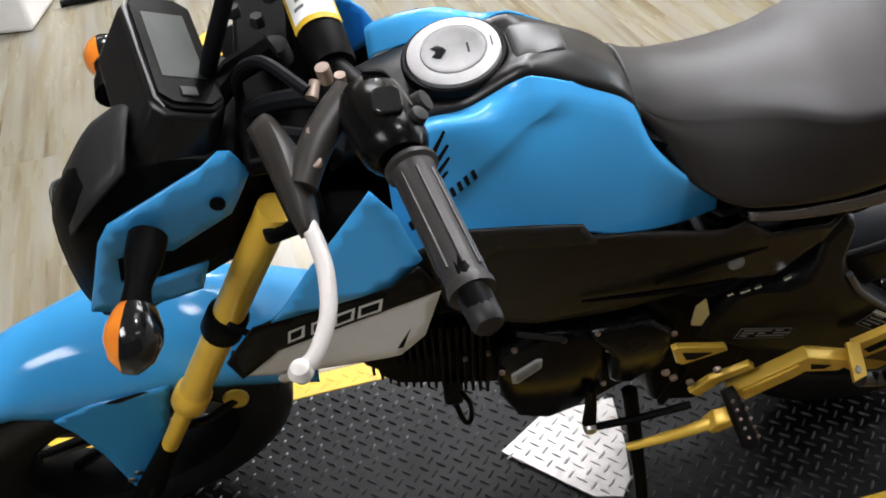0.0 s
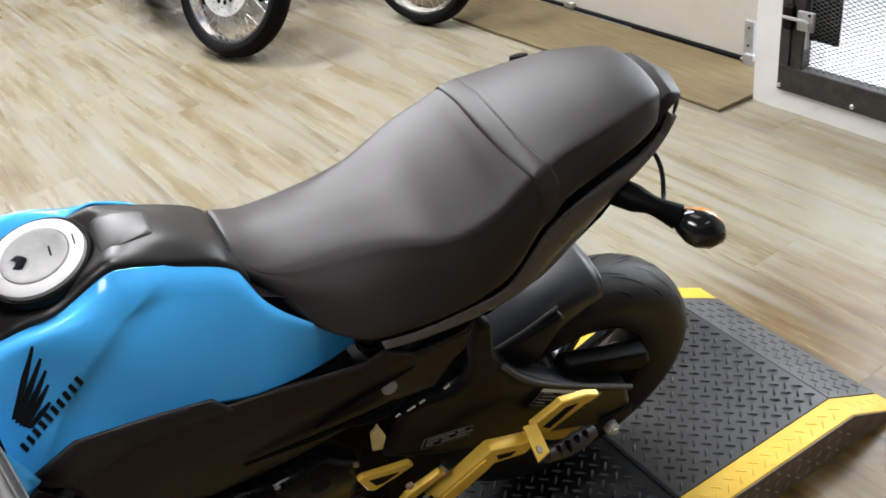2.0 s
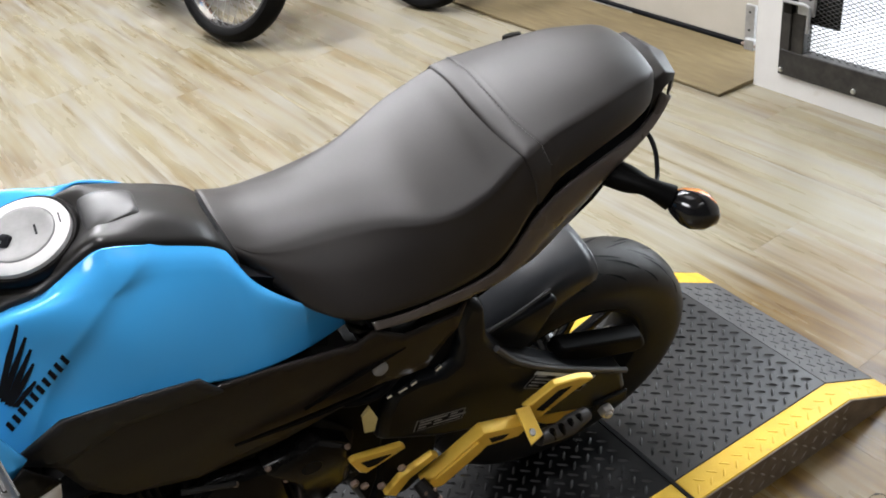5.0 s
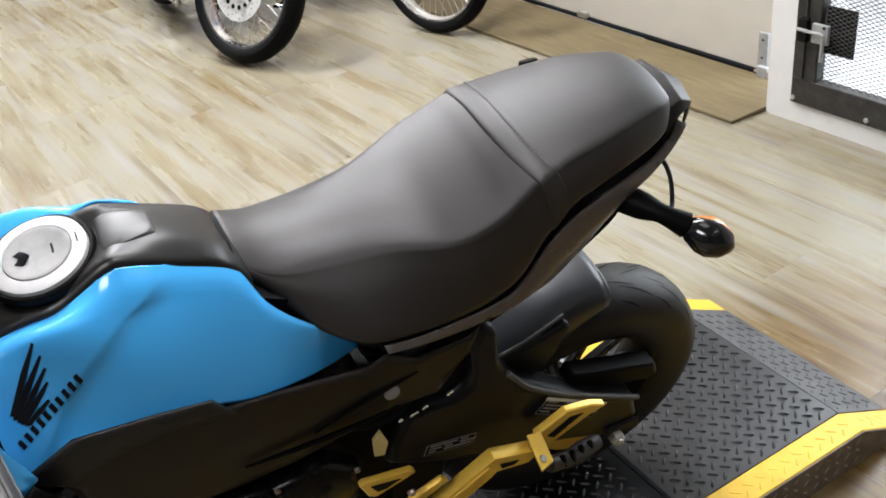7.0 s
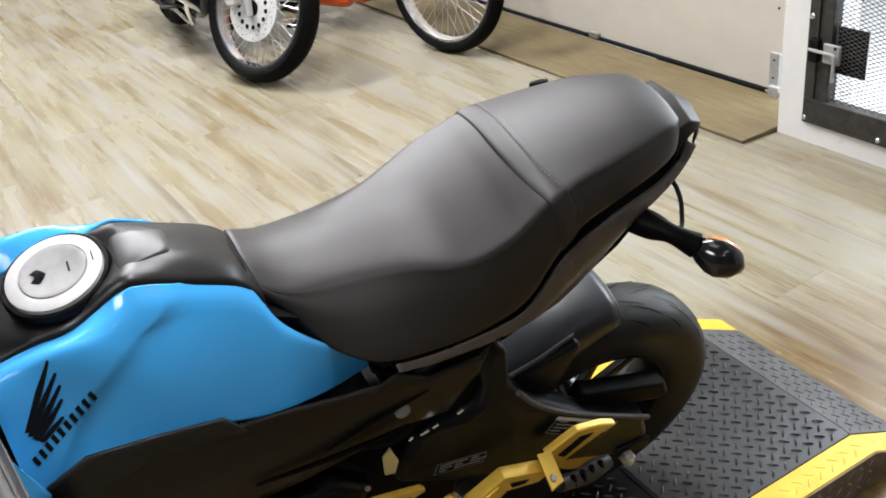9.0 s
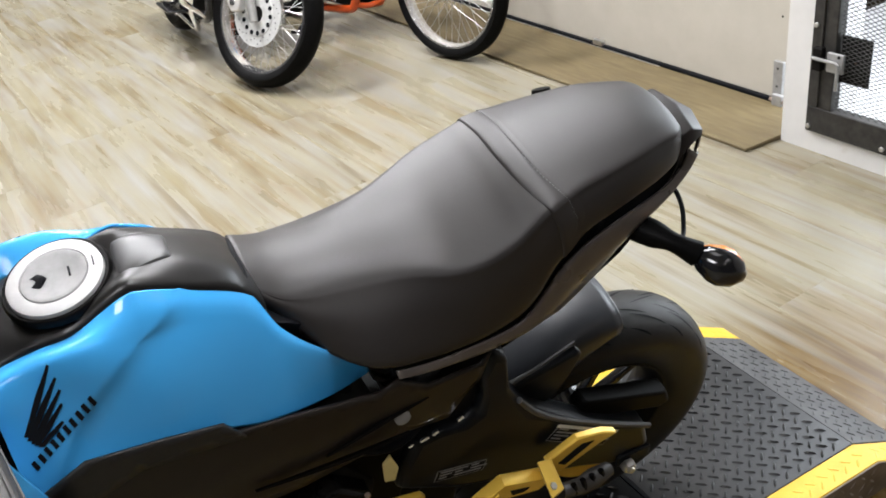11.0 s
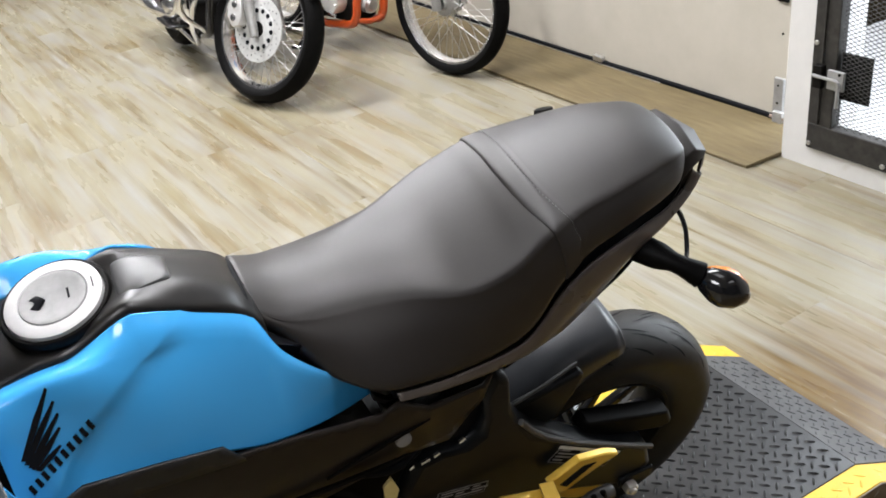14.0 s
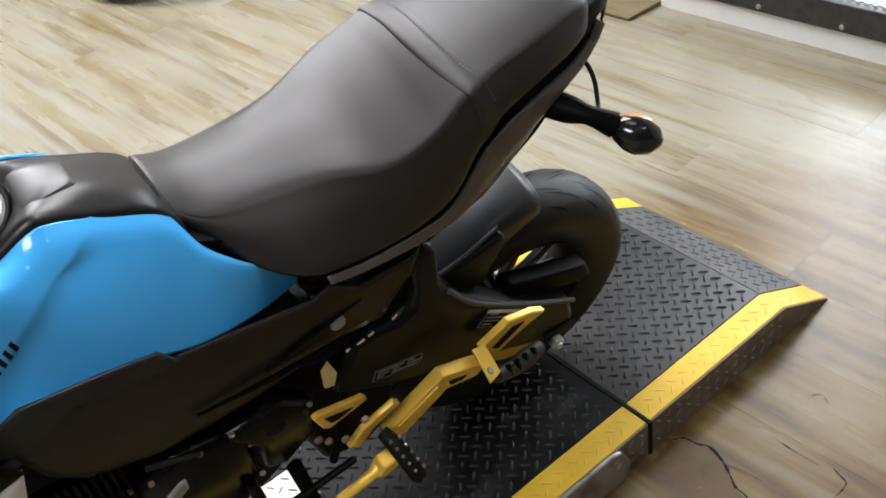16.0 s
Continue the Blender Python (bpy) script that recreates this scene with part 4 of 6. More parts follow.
# seat
# way along; half width and height of the lower edge; the same of the shoulder; height of the crown
SEAT = [(0.657, 0.044, 0.862, 0.040, 0.870, 0.880), (0.690, 0.064, 0.824, 0.052, 0.850, 0.866), (0.725, 0.098, 0.790, 0.055, 0.843, 0.859),
        (0.772, 0.126, 0.771, 0.056, 0.841, 0.856), (0.831, 0.131, 0.764, 0.071, 0.846, 0.860), (0.876, 0.131, 0.762, 0.092, 0.848, 0.865),
        (0.912, 0.130, 0.765, 0.104, 0.857, 0.876), (0.948, 0.128, 0.776, 0.105, 0.871, 0.890), (0.971, 0.124, 0.792, 0.101, 0.884, 0.902),
        (1.000, 0.117, 0.832, 0.094, 0.898, 0.914), (1.042, 0.107, 0.859, 0.085, 0.907, 0.919), (1.080, 0.100, 0.867, 0.080, 0.911, 0.922),
        (1.122, 0.091, 0.874, 0.073, 0.915, 0.924), (1.158, 0.080, 0.876, 0.063, 0.915, 0.924), (1.188, 0.066, 0.878, 0.055, 0.912, 0.919),
        (1.206, 0.048, 0.878, 0.040, 0.905, 0.911), (1.214, 0.034, 0.872, 0.028, 0.886, 0.890)]
seat_rows = []
for x, w0, z0, w1, z1, zc in SEAT:
    f = min(1.0, max(0.25, (1.23 - x) / 0.07)) * min(1.0, max(0.3, (x - 0.64) / 0.08))
    mw, mz = (w0 + w1) / 2 + 0.0045 * f, (z0 + z1) / 2 + 0.0035
    half = [(w0 * 0.86, z0 - 0.007), (w0, z0), (mw, mz), (w1 + (mw - w1) * 0.30, z1 + (mz - z1) * 0.27), (w1 + (mw - w1) * 0.07, z1 + (mz - z1) * 0.07 + 0.0003), (w1 - 0.0095 * f, z1 + (zc - z1) * (1 - (1 - 0.0095 * f / w1) ** 2.2)), (w1 * 0.5, z1 + (zc - z1) * 0.79)]
    seat_rows.append([(x, -w, z) for w, z in half] + [(x, 0.0, zc)] + [(x, w, z) for w, z in reversed(half)])
seat = part("seat", surf(seat_rows, 5, 5), VINYL, bike, "black vinyl two-up seat", thick=0.006, angle=60)


def seat_at(x, lift):
    """The seat's outline across, at x."""
    for i in range(len(SEAT) - 1):
        if SEAT[i][0] <= x <= SEAT[i + 1][0]:
            t = (x - SEAT[i][0]) / (SEAT[i + 1][0] - SEAT[i][0])
            return [Vector(lerp(a, b, t)) for a, b in zip(seat_rows[i], seat_rows[i + 1])]


def seam(offset, lift, lo=1, hi=13):
    pts = []
    for k in range(lo, hi + 1):
        y = seat_at(0.99, 0)[k].y
        p = seat_at(0.976 + (2.2 * y * y if y < 0 else 0.0) + offset, 0)[k]
        c = Vector((p.x, 0, 0.82))
        pts.append(p + (p - c).normalized() * lift)
    return pts


part("seat_strap", surf([seam(0.001, -0.002), seam(0.0, 0.0035), seam(0.003, 0.0062), seam(0.010, 0.0058), seam(0.020, 0.0046), seam(0.0245, 0.0034), seam(0.028, 0.0042), seam(0.042, 0.0022), seam(0.06, -0.0005)], 3, 5), VINYL, bike, "raised vinyl strap across the seat", angle=60)
# black bead paints the shadow gap ahead of the strap
part("strap_gap_line", tube(seam(-0.002, 0.0005), 0.0024, 8, 4), INK, bike)
stitch = seam(0.0245, 0.0042, 2, 12)
line = smooth_line(stitch, 16)
st = Shape()
for k in range(0, len(line) - 1, 2):
    t = tube([line[k], line[k] * 0.35 + line[k + 1] * 0.65], 0.0006, 4)
    st.add(t.v, t.f)
part("stitching", st, GREYINK, bike, "grey stitching")
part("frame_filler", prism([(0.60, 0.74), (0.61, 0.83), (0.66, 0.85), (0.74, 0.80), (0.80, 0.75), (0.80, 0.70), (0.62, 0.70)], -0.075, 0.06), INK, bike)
# black bar painted as the dark gap between tank and seat
part("nose_gap_line", tube([(0.655, -0.056, 0.868), (0.654, -0.04, 0.89), (0.653, 0, 0.889), (0.654, 0.034, 0.872), (0.655, 0.05, 0.85)], 0.005, 8, 4), INK, bike)

# tail
TAIL_T = [(0.790, -0.126, 0.749), (0.818, -0.128, 0.746), (0.847, -0.129, 0.745), (0.891, -0.129, 0.747), (0.930, -0.127, 0.749), (0.961, -0.124, 0.757), (0.989, -0.118, 0.784), (1.008, -0.114, 0.808), (1.041, -0.106, 0.827), (1.084, -0.097, 0.836), (1.130, -0.086, 0.841), (1.178, -0.071, 0.843), (1.210, -0.056, 0.852), (1.225, -0.046, 0.870)]
TAIL_B = [(0.793, -0.122, 0.737), (0.829, -0.120, 0.728), (0.851, -0.119, 0.723), (0.898, -0.117, 0.716), (0.938, -0.115, 0.716), (0.975, -0.112, 0.717), (1.015, -0.105, 0.718), (1.037, -0.101, 0.727), (1.061, -0.098, 0.745), (1.099, -0.090, 0.773), (1.142, -0.080, 0.801), (1.189, -0.065, 0.823), (1.225, -0.050, 0.841), (1.246, -0.040, 0.854)]
for flip in (False, True):
    mid = [(*lerp(a, b, 0.5)[:1], lerp(a, b, 0.5)[1] - 0.009, lerp(a, b, 0.5)[2]) for a, b in zip(TAIL_T, TAIL_B)]
    s = surf([TAIL_T, mid, TAIL_B], 4, 4)
    part("tail_cover", s.mirrored() if flip else s, TAIL_LIT, bike, "dark plastic tail cover", thick=0.004)
# black sheets added inside, painting the gap under the seat as deep shade
part("tail_gap_sheet", surf([[(x, y + 0.010, z - 0.022) for x, y, z in TAIL_T], [(x, 0.0, z - 0.016) for x, y, z in TAIL_T], [(x, -y - 0.010, z - 0.030) for x, y, z in TAIL_T]], 3, 3), INK, bike, thick=0.003)
part("seat_gap_sheet", surf([[(x, y + 0.012, z - 0.02) for x, y, z in TAIL_T[:10]], [(x, y + 0.014, z + 0.012) for x, y, z in TAIL_T[:10]], [(x, y + 0.020, z + 0.034) for x, y, z in TAIL_T[:10]]], 3, 3), INK, bike, thick=0.003)
rows = [[(1.186, -0.066, 0.868), (1.192, -0.050, 0.890), (1.196, 0, 0.896), (1.192, 0.050, 0.890), (1.186, 0.066, 0.868)],
        [(1.222, -0.054, 0.884), (1.226, -0.044, 0.898), (1.230, 0, 0.903), (1.226, 0.044, 0.898), (1.222, 0.054, 0.884)],
        [(1.242, -0.041, 0.878), (1.250, -0.035, 0.882), (1.256, 0, 0.887), (1.250, 0.035, 0.882), (1.242, 0.041, 0.878)],
        [(1.240, -0.043, 0.856), (1.252, -0.034, 0.857), (1.258, 0, 0.858), (1.252, 0.034, 0.857), (1.240, 0.043, 0.856)]]
cap_end = Shape().add([p for r in rows for p in r], [[i * 5 + j, i * 5 + j + 1, (i + 1) * 5 + j + 1, (i + 1) * 5 + j] for i in range(3) for j in range(4)])
part("tail_end", cap_end, TAILE, bike, "dark plastic tail end", thick=0.004, bevel=0.004)
part("tail_light", surf([[(1.244, -0.026, 0.850), (1.249, 0, 0.850), (1.244, 0.026, 0.850)], [(1.245, -0.024, 0.835), (1.251, 0, 0.835), (1.245, 0.024, 0.835)], [(1.243, -0.022, 0.816), (1.249, 0, 0.816), (1.243, 0.022, 0.816)]], 3, 3), REDLENS, bike, "red tail light lens", thick=0.004)
part("tail_inner", prism([(1.190, 0.820), (1.190, 0.866), (1.240, 0.872), (1.242, 0.822), (1.226, 0.812)], -0.036, 0.036, 0.003), INK, bike, bevel=0.002)
part("under_tail", surf([[(1.232, -0.036, 0.835), (1.232, 0, 0.80), (1.232, 0.036, 0.835)], [(1.12, -0.08, 0.76), (1.12, 0, 0.72), (1.12, 0.08, 0.76)], [(0.95, -0.10, 0.68), (0.95, 0, 0.64), (0.95, 0.10, 0.68)], [(0.80, -0.10, 0.66), (0.80, 0, 0.60), (0.80, 0.10, 0.66)]], 3, 3), MATT, bike, thick=0.004)
part("grab_knob", turned([(0.0, 0.03), (0.012, 0.028), (0.015, 0.015), (0.012, 0.0)], (1.10, 0.098, 0.868), (0, 0.6, 1), 14), MATT, bike)


def on_tail(i, t, s_, out=0.0014):
    """A place on the near tail cover between the stations i and i + 1, s_ of the way from its upper edge."""
    top, low = Vector(lerp(TAIL_T[i], TAIL_T[i + 1], t)), Vector(lerp(TAIL_B[i], TAIL_B[i + 1], t))
    return top.lerp(low, s_) + Vector((0, -0.036 * s_ * (1 - s_) - out, 0.0))


for k in range(4):
    a_, b_ = 0.1 + 0.5 * k, 0.1 + 0.5 * k + 0.38
    part("lettering_bar", Shape().add([on_tail(8 + int(a_), a_ % 1, 0.72), on_tail(8 + int(b_), b_ % 1, 0.70), on_tail(8 + int(b_), b_ % 1, 0.42), on_tail(8 + int(a_), a_ % 1, 0.44)], [[0, 1, 2, 3]]), STICK, bike)

# rear plate bracket and indicators
def indicator(root, elbow, head, size, lens_dir, name):
    ob = sub(name)
    r0, e0, h0 = Vector(root), Vector(elbow), Vector(head)
    part("stalk", tube([r0, r0.lerp(e0, 0.5), e0, e0.lerp(h0, 0.55)], [0.019, 0.018, 0.0125, 0.017], 12, 4), MATT, ob)
    d = (h0 - e0).normalized()
    L = Vector(lens_dir).normalized()
    prof = [(0.010, -0.9), (0.024, -0.55), (0.033, -0.1), (0.034, 0.25), (0.026, 0.7), (0.010, 1.0)]
    body = turned([(0.0, -0.8)] + prof + [(0.0, 1.02)], (0, 0, 0), (0, 0, 1), 20)
    zaxis = d
    xaxis = (L - d * L.dot(d)).normalized()
    yaxis = zaxis.cross(xaxis)
    frame3 = Matrix((xaxis, yaxis, zaxis)).transposed().to_4x4()
    scale = Matrix.Diagonal((size * 21, size * 21, size, 1))
    body.v = [Vector((min(p.x, 0.006), p.y, p.z)) for p in body.v]
    part("housing", body.move(Matrix.Translation(h0) @ frame3 @ scale), GLOSS, ob)
    lens = turned([(0.0, -0.8)] + prof + [(0.0, 1.02)], (0, 0, 0), (0, 0, 1), 20)
    lens.v = [Vector((max(p.x * 0.95, 0.0061), p.y * 0.97, p.z * 0.97)) for p in lens.v]
    part("lens", lens.move(Matrix.Translation(h0) @ frame3 @ scale), AMBER, ob, "amber lens")
    return ob


indicator((1.138, -0.080, 0.798), (1.160, -0.128, 0.806), (1.200, -0.170, 0.790), 0.036, (1, 0.55, -0.02), "rear_indicator")
indicator((1.158, 0.056, 0.80), (1.168, 0.105, 0.79), (1.18, 0.145, 0.778), 0.030, (1, 0.35, 0.1), "rear_indicator")
part("indicator_wire", tube([(1.15, -0.068, 0.80), (1.172, -0.066, 0.815), (1.196, -0.066, 0.829), (1.200, -0.086, 0.815), (1.192, -0.108, 0.797), (1.176, -0.126, 0.806)], 0.003, 6, 4), INK, bike)

# ---- wheels ----
def tyre_shape(R, b, rr):
    prof = [(rr, -b * 0.72), (rr + 0.014, -b * 0.86), (R - 0.05, -b), (R - 0.030, -b * 0.97), (R - 0.013, -b * 0.75), (R - 0.004, -b * 0.42), (R, 0), (R - 0.004, b * 0.42), (R - 0.013, b * 0.75), (R - 0.030, b * 0.97), (R - 0.05, b), (rr + 0.014, b * 0.86), (rr, b * 0.72)]
    return turned([tuple(p)[:2] for p in smooth_line([(r_, h_, 0) for r_, h_ in prof], 3)], (0, 0, 0), (0, 1, 0), 72)


def tread_radius(R, b, h):
    """Radius of the tyre's skin at h across."""
    prof = [(0.0, R), (0.42, R - 0.004), (0.75, R - 0.013), (0.97, R - 0.030), (1.0, R - 0.05)]
    h = abs(h)
    for (h0, r0), (h1, r1) in zip(prof, prof[1:]):
        if h <= h1:
            t = (h - h0) / (h1 - h0)
            return r0 + (r1 - r0) * t * (0.55 + 0.45 * t)
    return prof[-1][1]


def road_wheel(name, m, R, b, disc):
    w = sub(name)
    w.matrix_basis = m
    rr = R - 0.098
    tyre = part("tyre", tyre_shape(R, b, rr), TYRE, w, "black sport tyre with slanting grooves")
    groove = Shape()
    n = 19
    for k in range(n):
        for sgn in (-1, 1):
            a0 = 2 * math.pi * (k + (0.5 if sgn > 0 else 0)) / n
            for c, (ha, hb, da, db, wd) in enumerate(((0.30, 0.66, 0.0, -0.26, 0.0058), (0.06, 0.34, -0.22, -0.46, 0.0046), (0.68, 0.88, 0.04, -0.12, 0.0046))):
                pts = []
                for j in range(7):
                    t = j / 6
                    h = (ha + (hb - ha) * t) * sgn
                    rad = tread_radius(R, b, h) + 0.0006
                    a = a0 + da + (db - da) * t ** 0.85
                    wj = wd * math.sin(math.pi * (0.12 + 0.8 * t))
                    pts.append((Vector((math.cos(a) * rad, h * b, math.sin(a) * rad)), wj, a))
                v = []
                for p, wj, a in pts:
                    tang = Vector((-math.sin(a), 0, math.cos(a)))
                    v += [p - tang * wj, p + tang * wj]
                groove.add(v, [[2 * j, 2 * j + 1, 2 * j + 3, 2 * j + 2] for j in range(6)])
    g = part("tread_groove", groove, INK, tyre)
    g["kind"] = "stuff"
    part("rim", turned([(rr + 0.005, -b * 0.74), (rr - 0.004, -b * 0.74), (rr - 0.010, -b * 0.60), (rr - 0.020, -b * 0.3), (rr - 0.020, b * 0.3), (rr - 0.010, b * 0.60), (rr - 0.004, b * 0.74), (rr + 0.005, b * 0.74)], (0, 0, 0), (0, 1, 0), 56), INK, w, "black rim")
    part("hub", turned([(0.0, -0.06), (0.03, -0.06), (0.034, -0.03), (0.034, 0.03), (0.03, 0.06), (0, 0.06)], (0, 0, 0), (0, 1, 0), 24), GLOSS, w)
    for k in range(5):
        for d in (-0.13, 0.13):
            a = 2 * math.pi * k / 5 + d + 0.3
            a2 = 2 * math.pi * k / 5 + d * 2.4 + 0.3
            part("rim_spoke", tube([(math.cos(a) * 0.03, 0, math.sin(a) * 0.03), (math.cos(a2) * (rr - 0.015), 0, math.sin(a2) * (rr - 0.015))], [0.013, 0.010], 8, 0, 0.7), GLOSS, w)
    if disc:
        part("disc", turned([(disc * 0.6, 0.066), (disc, 0.066), (disc, 0.070), (disc * 0.6, 0.070)], (0, 0, 0), (0, 1, 0), 40, True), STEEL, w, "steel brake disc")
    return w


rear = road_wheel("rear_wheel", pose(1.160, 0.004, 0.2605), 0.2575, 0.0575, 0.095)
front = road_wheel("front_wheel", STEER @ pose(-0.052, 0, 0.2605), 0.2575, 0.058, 0.11)
part("sprocket", turned([(0.02, -0.082), (0.082, -0.082), (0.085, -0.079), (0.082, -0.076), (0.02, -0.076)], (1.16, 0.004, 0.2605), (0, 1, 0), 40), GOLD, bike, "gold rear sprocket")

# swing arm, chain guard, mudguard
ARM = [(0.943, 0.686), (0.922, 0.704), (0.906, 0.664), (0.911, 0.622), (0.904, 0.580), (0.880, 0.564), (0.841, 0.570), (0.809, 0.563), (0.790, 0.514), (0.785, 0.46), (0.87, 0.40), (1.10, 0.30), (1.172, 0.262), (1.232, 0.285), (1.216, 0.345), (1.10, 0.428), (1.045, 0.481), (0.997, 0.528), (0.966, 0.577), (0.949, 0.620)]
part("swing_arm", prism(ARM, -0.122, -0.082, 0.012), SWING, bike, "black pressed swing arm", bevel=0.014)
# black sheet added to paint the dark gap ahead of the arm
part("arm_gap_sheet", prism([(0.80, 0.57), (0.80, 0.61), (0.87, 0.68), (0.93, 0.70), (0.93, 0.57)], -0.104, -0.096), INK, bike)
# grey bead paints the light along the arm's upper edge
part("lit_arm_edge", tube([(0.966, -0.122, 0.575), (0.997, -0.123, 0.527), (1.045, -0.124, 0.480), (1.10, -0.124, 0.436), (1.16, -0.123, 0.392), (1.216, -0.122, 0.352)], 0.0048, 8, 4), HINGE, bike)
part("swing_arm", tube([(0.80, 0.10, 0.50), (1.0, 0.11, 0.40), (1.19, 0.11, 0.275)], 0.024, 8), SWING, bike)
part("chain_guard", prism([(1.090, 0.430), (1.10, 0.452), (1.262, 0.385), (1.275, 0.352), (1.255, 0.345), (1.105, 0.405)], -0.098, -0.066, 0.006), MATT, bike, "black chain guard", bevel=0.004)
part("adjuster", block(1.165, 1.228, -0.128, -0.121, 0.265, 0.292), SWING, bike, "black chain adjuster", bevel=0.003)
part("axle_nut", bolt((1.182, -0.13, 0.272), (0, -1, 0), 0.0135, 0.013), STEEL, bike)
part("axle_end", bolt((1.182, -0.142, 0.272), (0, -1, 0), 0.007, 0.006, 10), SILVER, bike)
rows = []
C = Vector((1.160, 0.004, 0.2605))
for k in range(10):
    a = radians(87 + k * 7.4)
    rad = 0.302 + 0.0022 * k
    w = 0.058 + 0.0035 * k
    deep = 0.016 + 0.0105 * k
    ca, sa = math.cos(a), math.sin(a)
    rows.append([C + Vector((ca * r_, y, sa * r_)) for r_, y in ((rad - 0.012 - deep, -w), (rad - 0.012 - deep * 0.4, -w * 1.01), (rad - 0.009, -w * 0.96), (rad + 0.003, -w * 0.66), (rad + 0.007, 0.0), (rad + 0.003, w * 0.66), (rad - 0.009, w * 0.96), (rad - 0.03, w))])
part("mudguard_lip", tube([rows[0][k] for k in (1, 2, 3, 4, 5)], 0.0022, 6, 4), HINGE, bike)
part("rear_mudguard", surf(rows, 3, 3), HUGGER, bike, "black rear tyre hugger", thick=0.004)
# hugger's raised side panel, light on its upper edge painted as a grey rib
part("mudguard_panel", prism([(0.964, 0.560), (1.074, 0.590), (1.082, 0.580), (1.074, 0.552), (1.050, 0.500), (1.000, 0.478), (0.974, 0.520)], -0.094, -0.080, 0.006), SWING, bike, "black hugger side panel", bevel=0.003)
part("mudguard_lit_rib", tube([(0.965, -0.090, 0.566), (1.02, -0.087, 0.582), (1.076, -0.078, 0.592)], 0.0030, 6), HINGE, bike)

# stickers
def sticker(x0, z0, x1, z1, y, h, lines):
    ob = sub("warning_sticker")
    d = Vector((x1 - x0, 0, z1 - z0))
    u = Vector((-d.z, 0, d.x)).normalized() * h
    o = Vector((x0, y, z0))
    part("sheet", Shape().add([o, o + d, o + d + u, o + u], [[0, 1, 2, 3]]), STICK, ob)
    inner = 0.0016
    dn, un = d.normalized(), u.normalized()
    o2 = o + dn * inner + un * inner + Vector((0, -0.0003, 0))
    part("field", Shape().add([o2, o2 + dn * (d.length - 2 * inner), o2 + dn * (d.length - 2 * inner) + un * (h - 2 * inner), o2 + un * (h - 2 * inner)], [[0, 1, 2, 3]]), INK, ob)
    for k in range(lines):
        for j in range(3):
            w = d.length * (0.16 + 0.09 * ((k + j * 2) % 3))
            p = o2 + dn * (0.004 + j * d.length * 0.31) + un * (0.004 + k * (h - 0.006) / lines) + Vector((0, -0.0003, 0))
            q = un * (h / lines * 0.42)
            part("text_bar", Shape().add([p, p + dn * w, p + dn * w + q, p + q], [[0, 1, 2, 3]]), STICK, ob)


sticker(0.838, 0.452, 0.916, 0.432, -0.1232, 0.026, 3)
sticker(1.018, 0.440, 1.128, 0.354, -0.1232, 0.034, 4)
part("label_top", Shape().add([(1.034, -0.1236, 0.466), (1.150, -0.1236, 0.376), (1.154, -0.1236, 0.381), (1.038, -0.1236, 0.472)], [[0, 1, 2, 3]]), PAPER, bike)

# gold foot controls
part("heel_guard", prism([(0.731, 0.510), (0.738, 0.515), (0.806, 0.497), (0.812, 0.486), (0.752, 0.464), (0.743, 0.472)], -0.158, -0.149, 0.002), GOLD, bike, "gold triangular heel guard", bevel=0.0012, angle=25)
part("heel_guard_opening", prism([(0.746, 0.500), (0.789, 0.488), (0.767, 0.478), (0.755, 0.480)], -0.1592, -0.1482), INK, bike)
part("foot_bracket", prism([(0.829, 0.384), (0.925, 0.459), (0.995, 0.430), (0.997, 0.414), (0.985, 0.404), (0.932, 0.419), (0.922, 0.408), (0.860, 0.357), (0.846, 0.360)], -0.173, -0.153, 0.0015), GOLD, bike, "gold machined footrest bracket", bevel=0.001, angle=25)
part("foot_bracket_slot", prism([(0.934, 0.438), (0.966, 0.426), (0.958, 0.419), (0.938, 0.424)], -0.1742, -0.152), INK, bike)
part("foot_bracket_step", prism([(0.848, 0.392), (0.915, 0.444), (0.920, 0.434), (0.862, 0.386)], -0.1762, -0.1715), GOLD, bike, "gold machined step on the bracket", bevel=0.0008, angle=25)
part("foot_bracket_lower", prism([(0.772, 0.392), (0.796, 0.424), (0.848, 0.450), (0.858, 0.438), (0.812, 0.408), (0.788, 0.374)], -0.166, -0.156, 0.002), GOLD, bike, "gold machined footrest bracket", bevel=0.0012, angle=25)
TAB = [(0.984, -0.158, 0.458), (1.012, -0.152, 0.440), (1.012, -0.194, 0.421), (0.984, -0.207, 0.433)]
part("hanger", Shape().add([Vector(p) for p in TAB] + [Vector(p) + Vector((0.003, 0.004, -0.013)) for p in TAB], [[0, 3, 2, 1], [4, 5, 6, 7], [0, 1, 5, 4], [1, 2, 6, 5], [2, 3, 7, 6], [3, 0, 4, 7]]), GOLD, bike, "gold pillion footrest hanger", bevel=0.0012, angle=25)
part("hanger_bolt", bolt((0.994, -0.190, 0.434), (0.35, -0.38, 0.86), 0.006, 0.004), STEEL, bike)
part("pillion_bracket", prism([(1.006, 0.430), (1.054, 0.462), (1.100, 0.450), (1.125, 0.433), (1.098, 0.424), (1.034, 0.386), (1.014, 0.400)], -0.152, -0.140, 0.002), GOLD, bike, "gold pillion footrest bracket", bevel=0.001, angle=25)
part("pillion_bracket_slot", prism([(1.026, 0.416), (1.062, 0.444), (1.084, 0.440), (1.038, 0.404)], -0.1532, -0.1392), INK, bike)
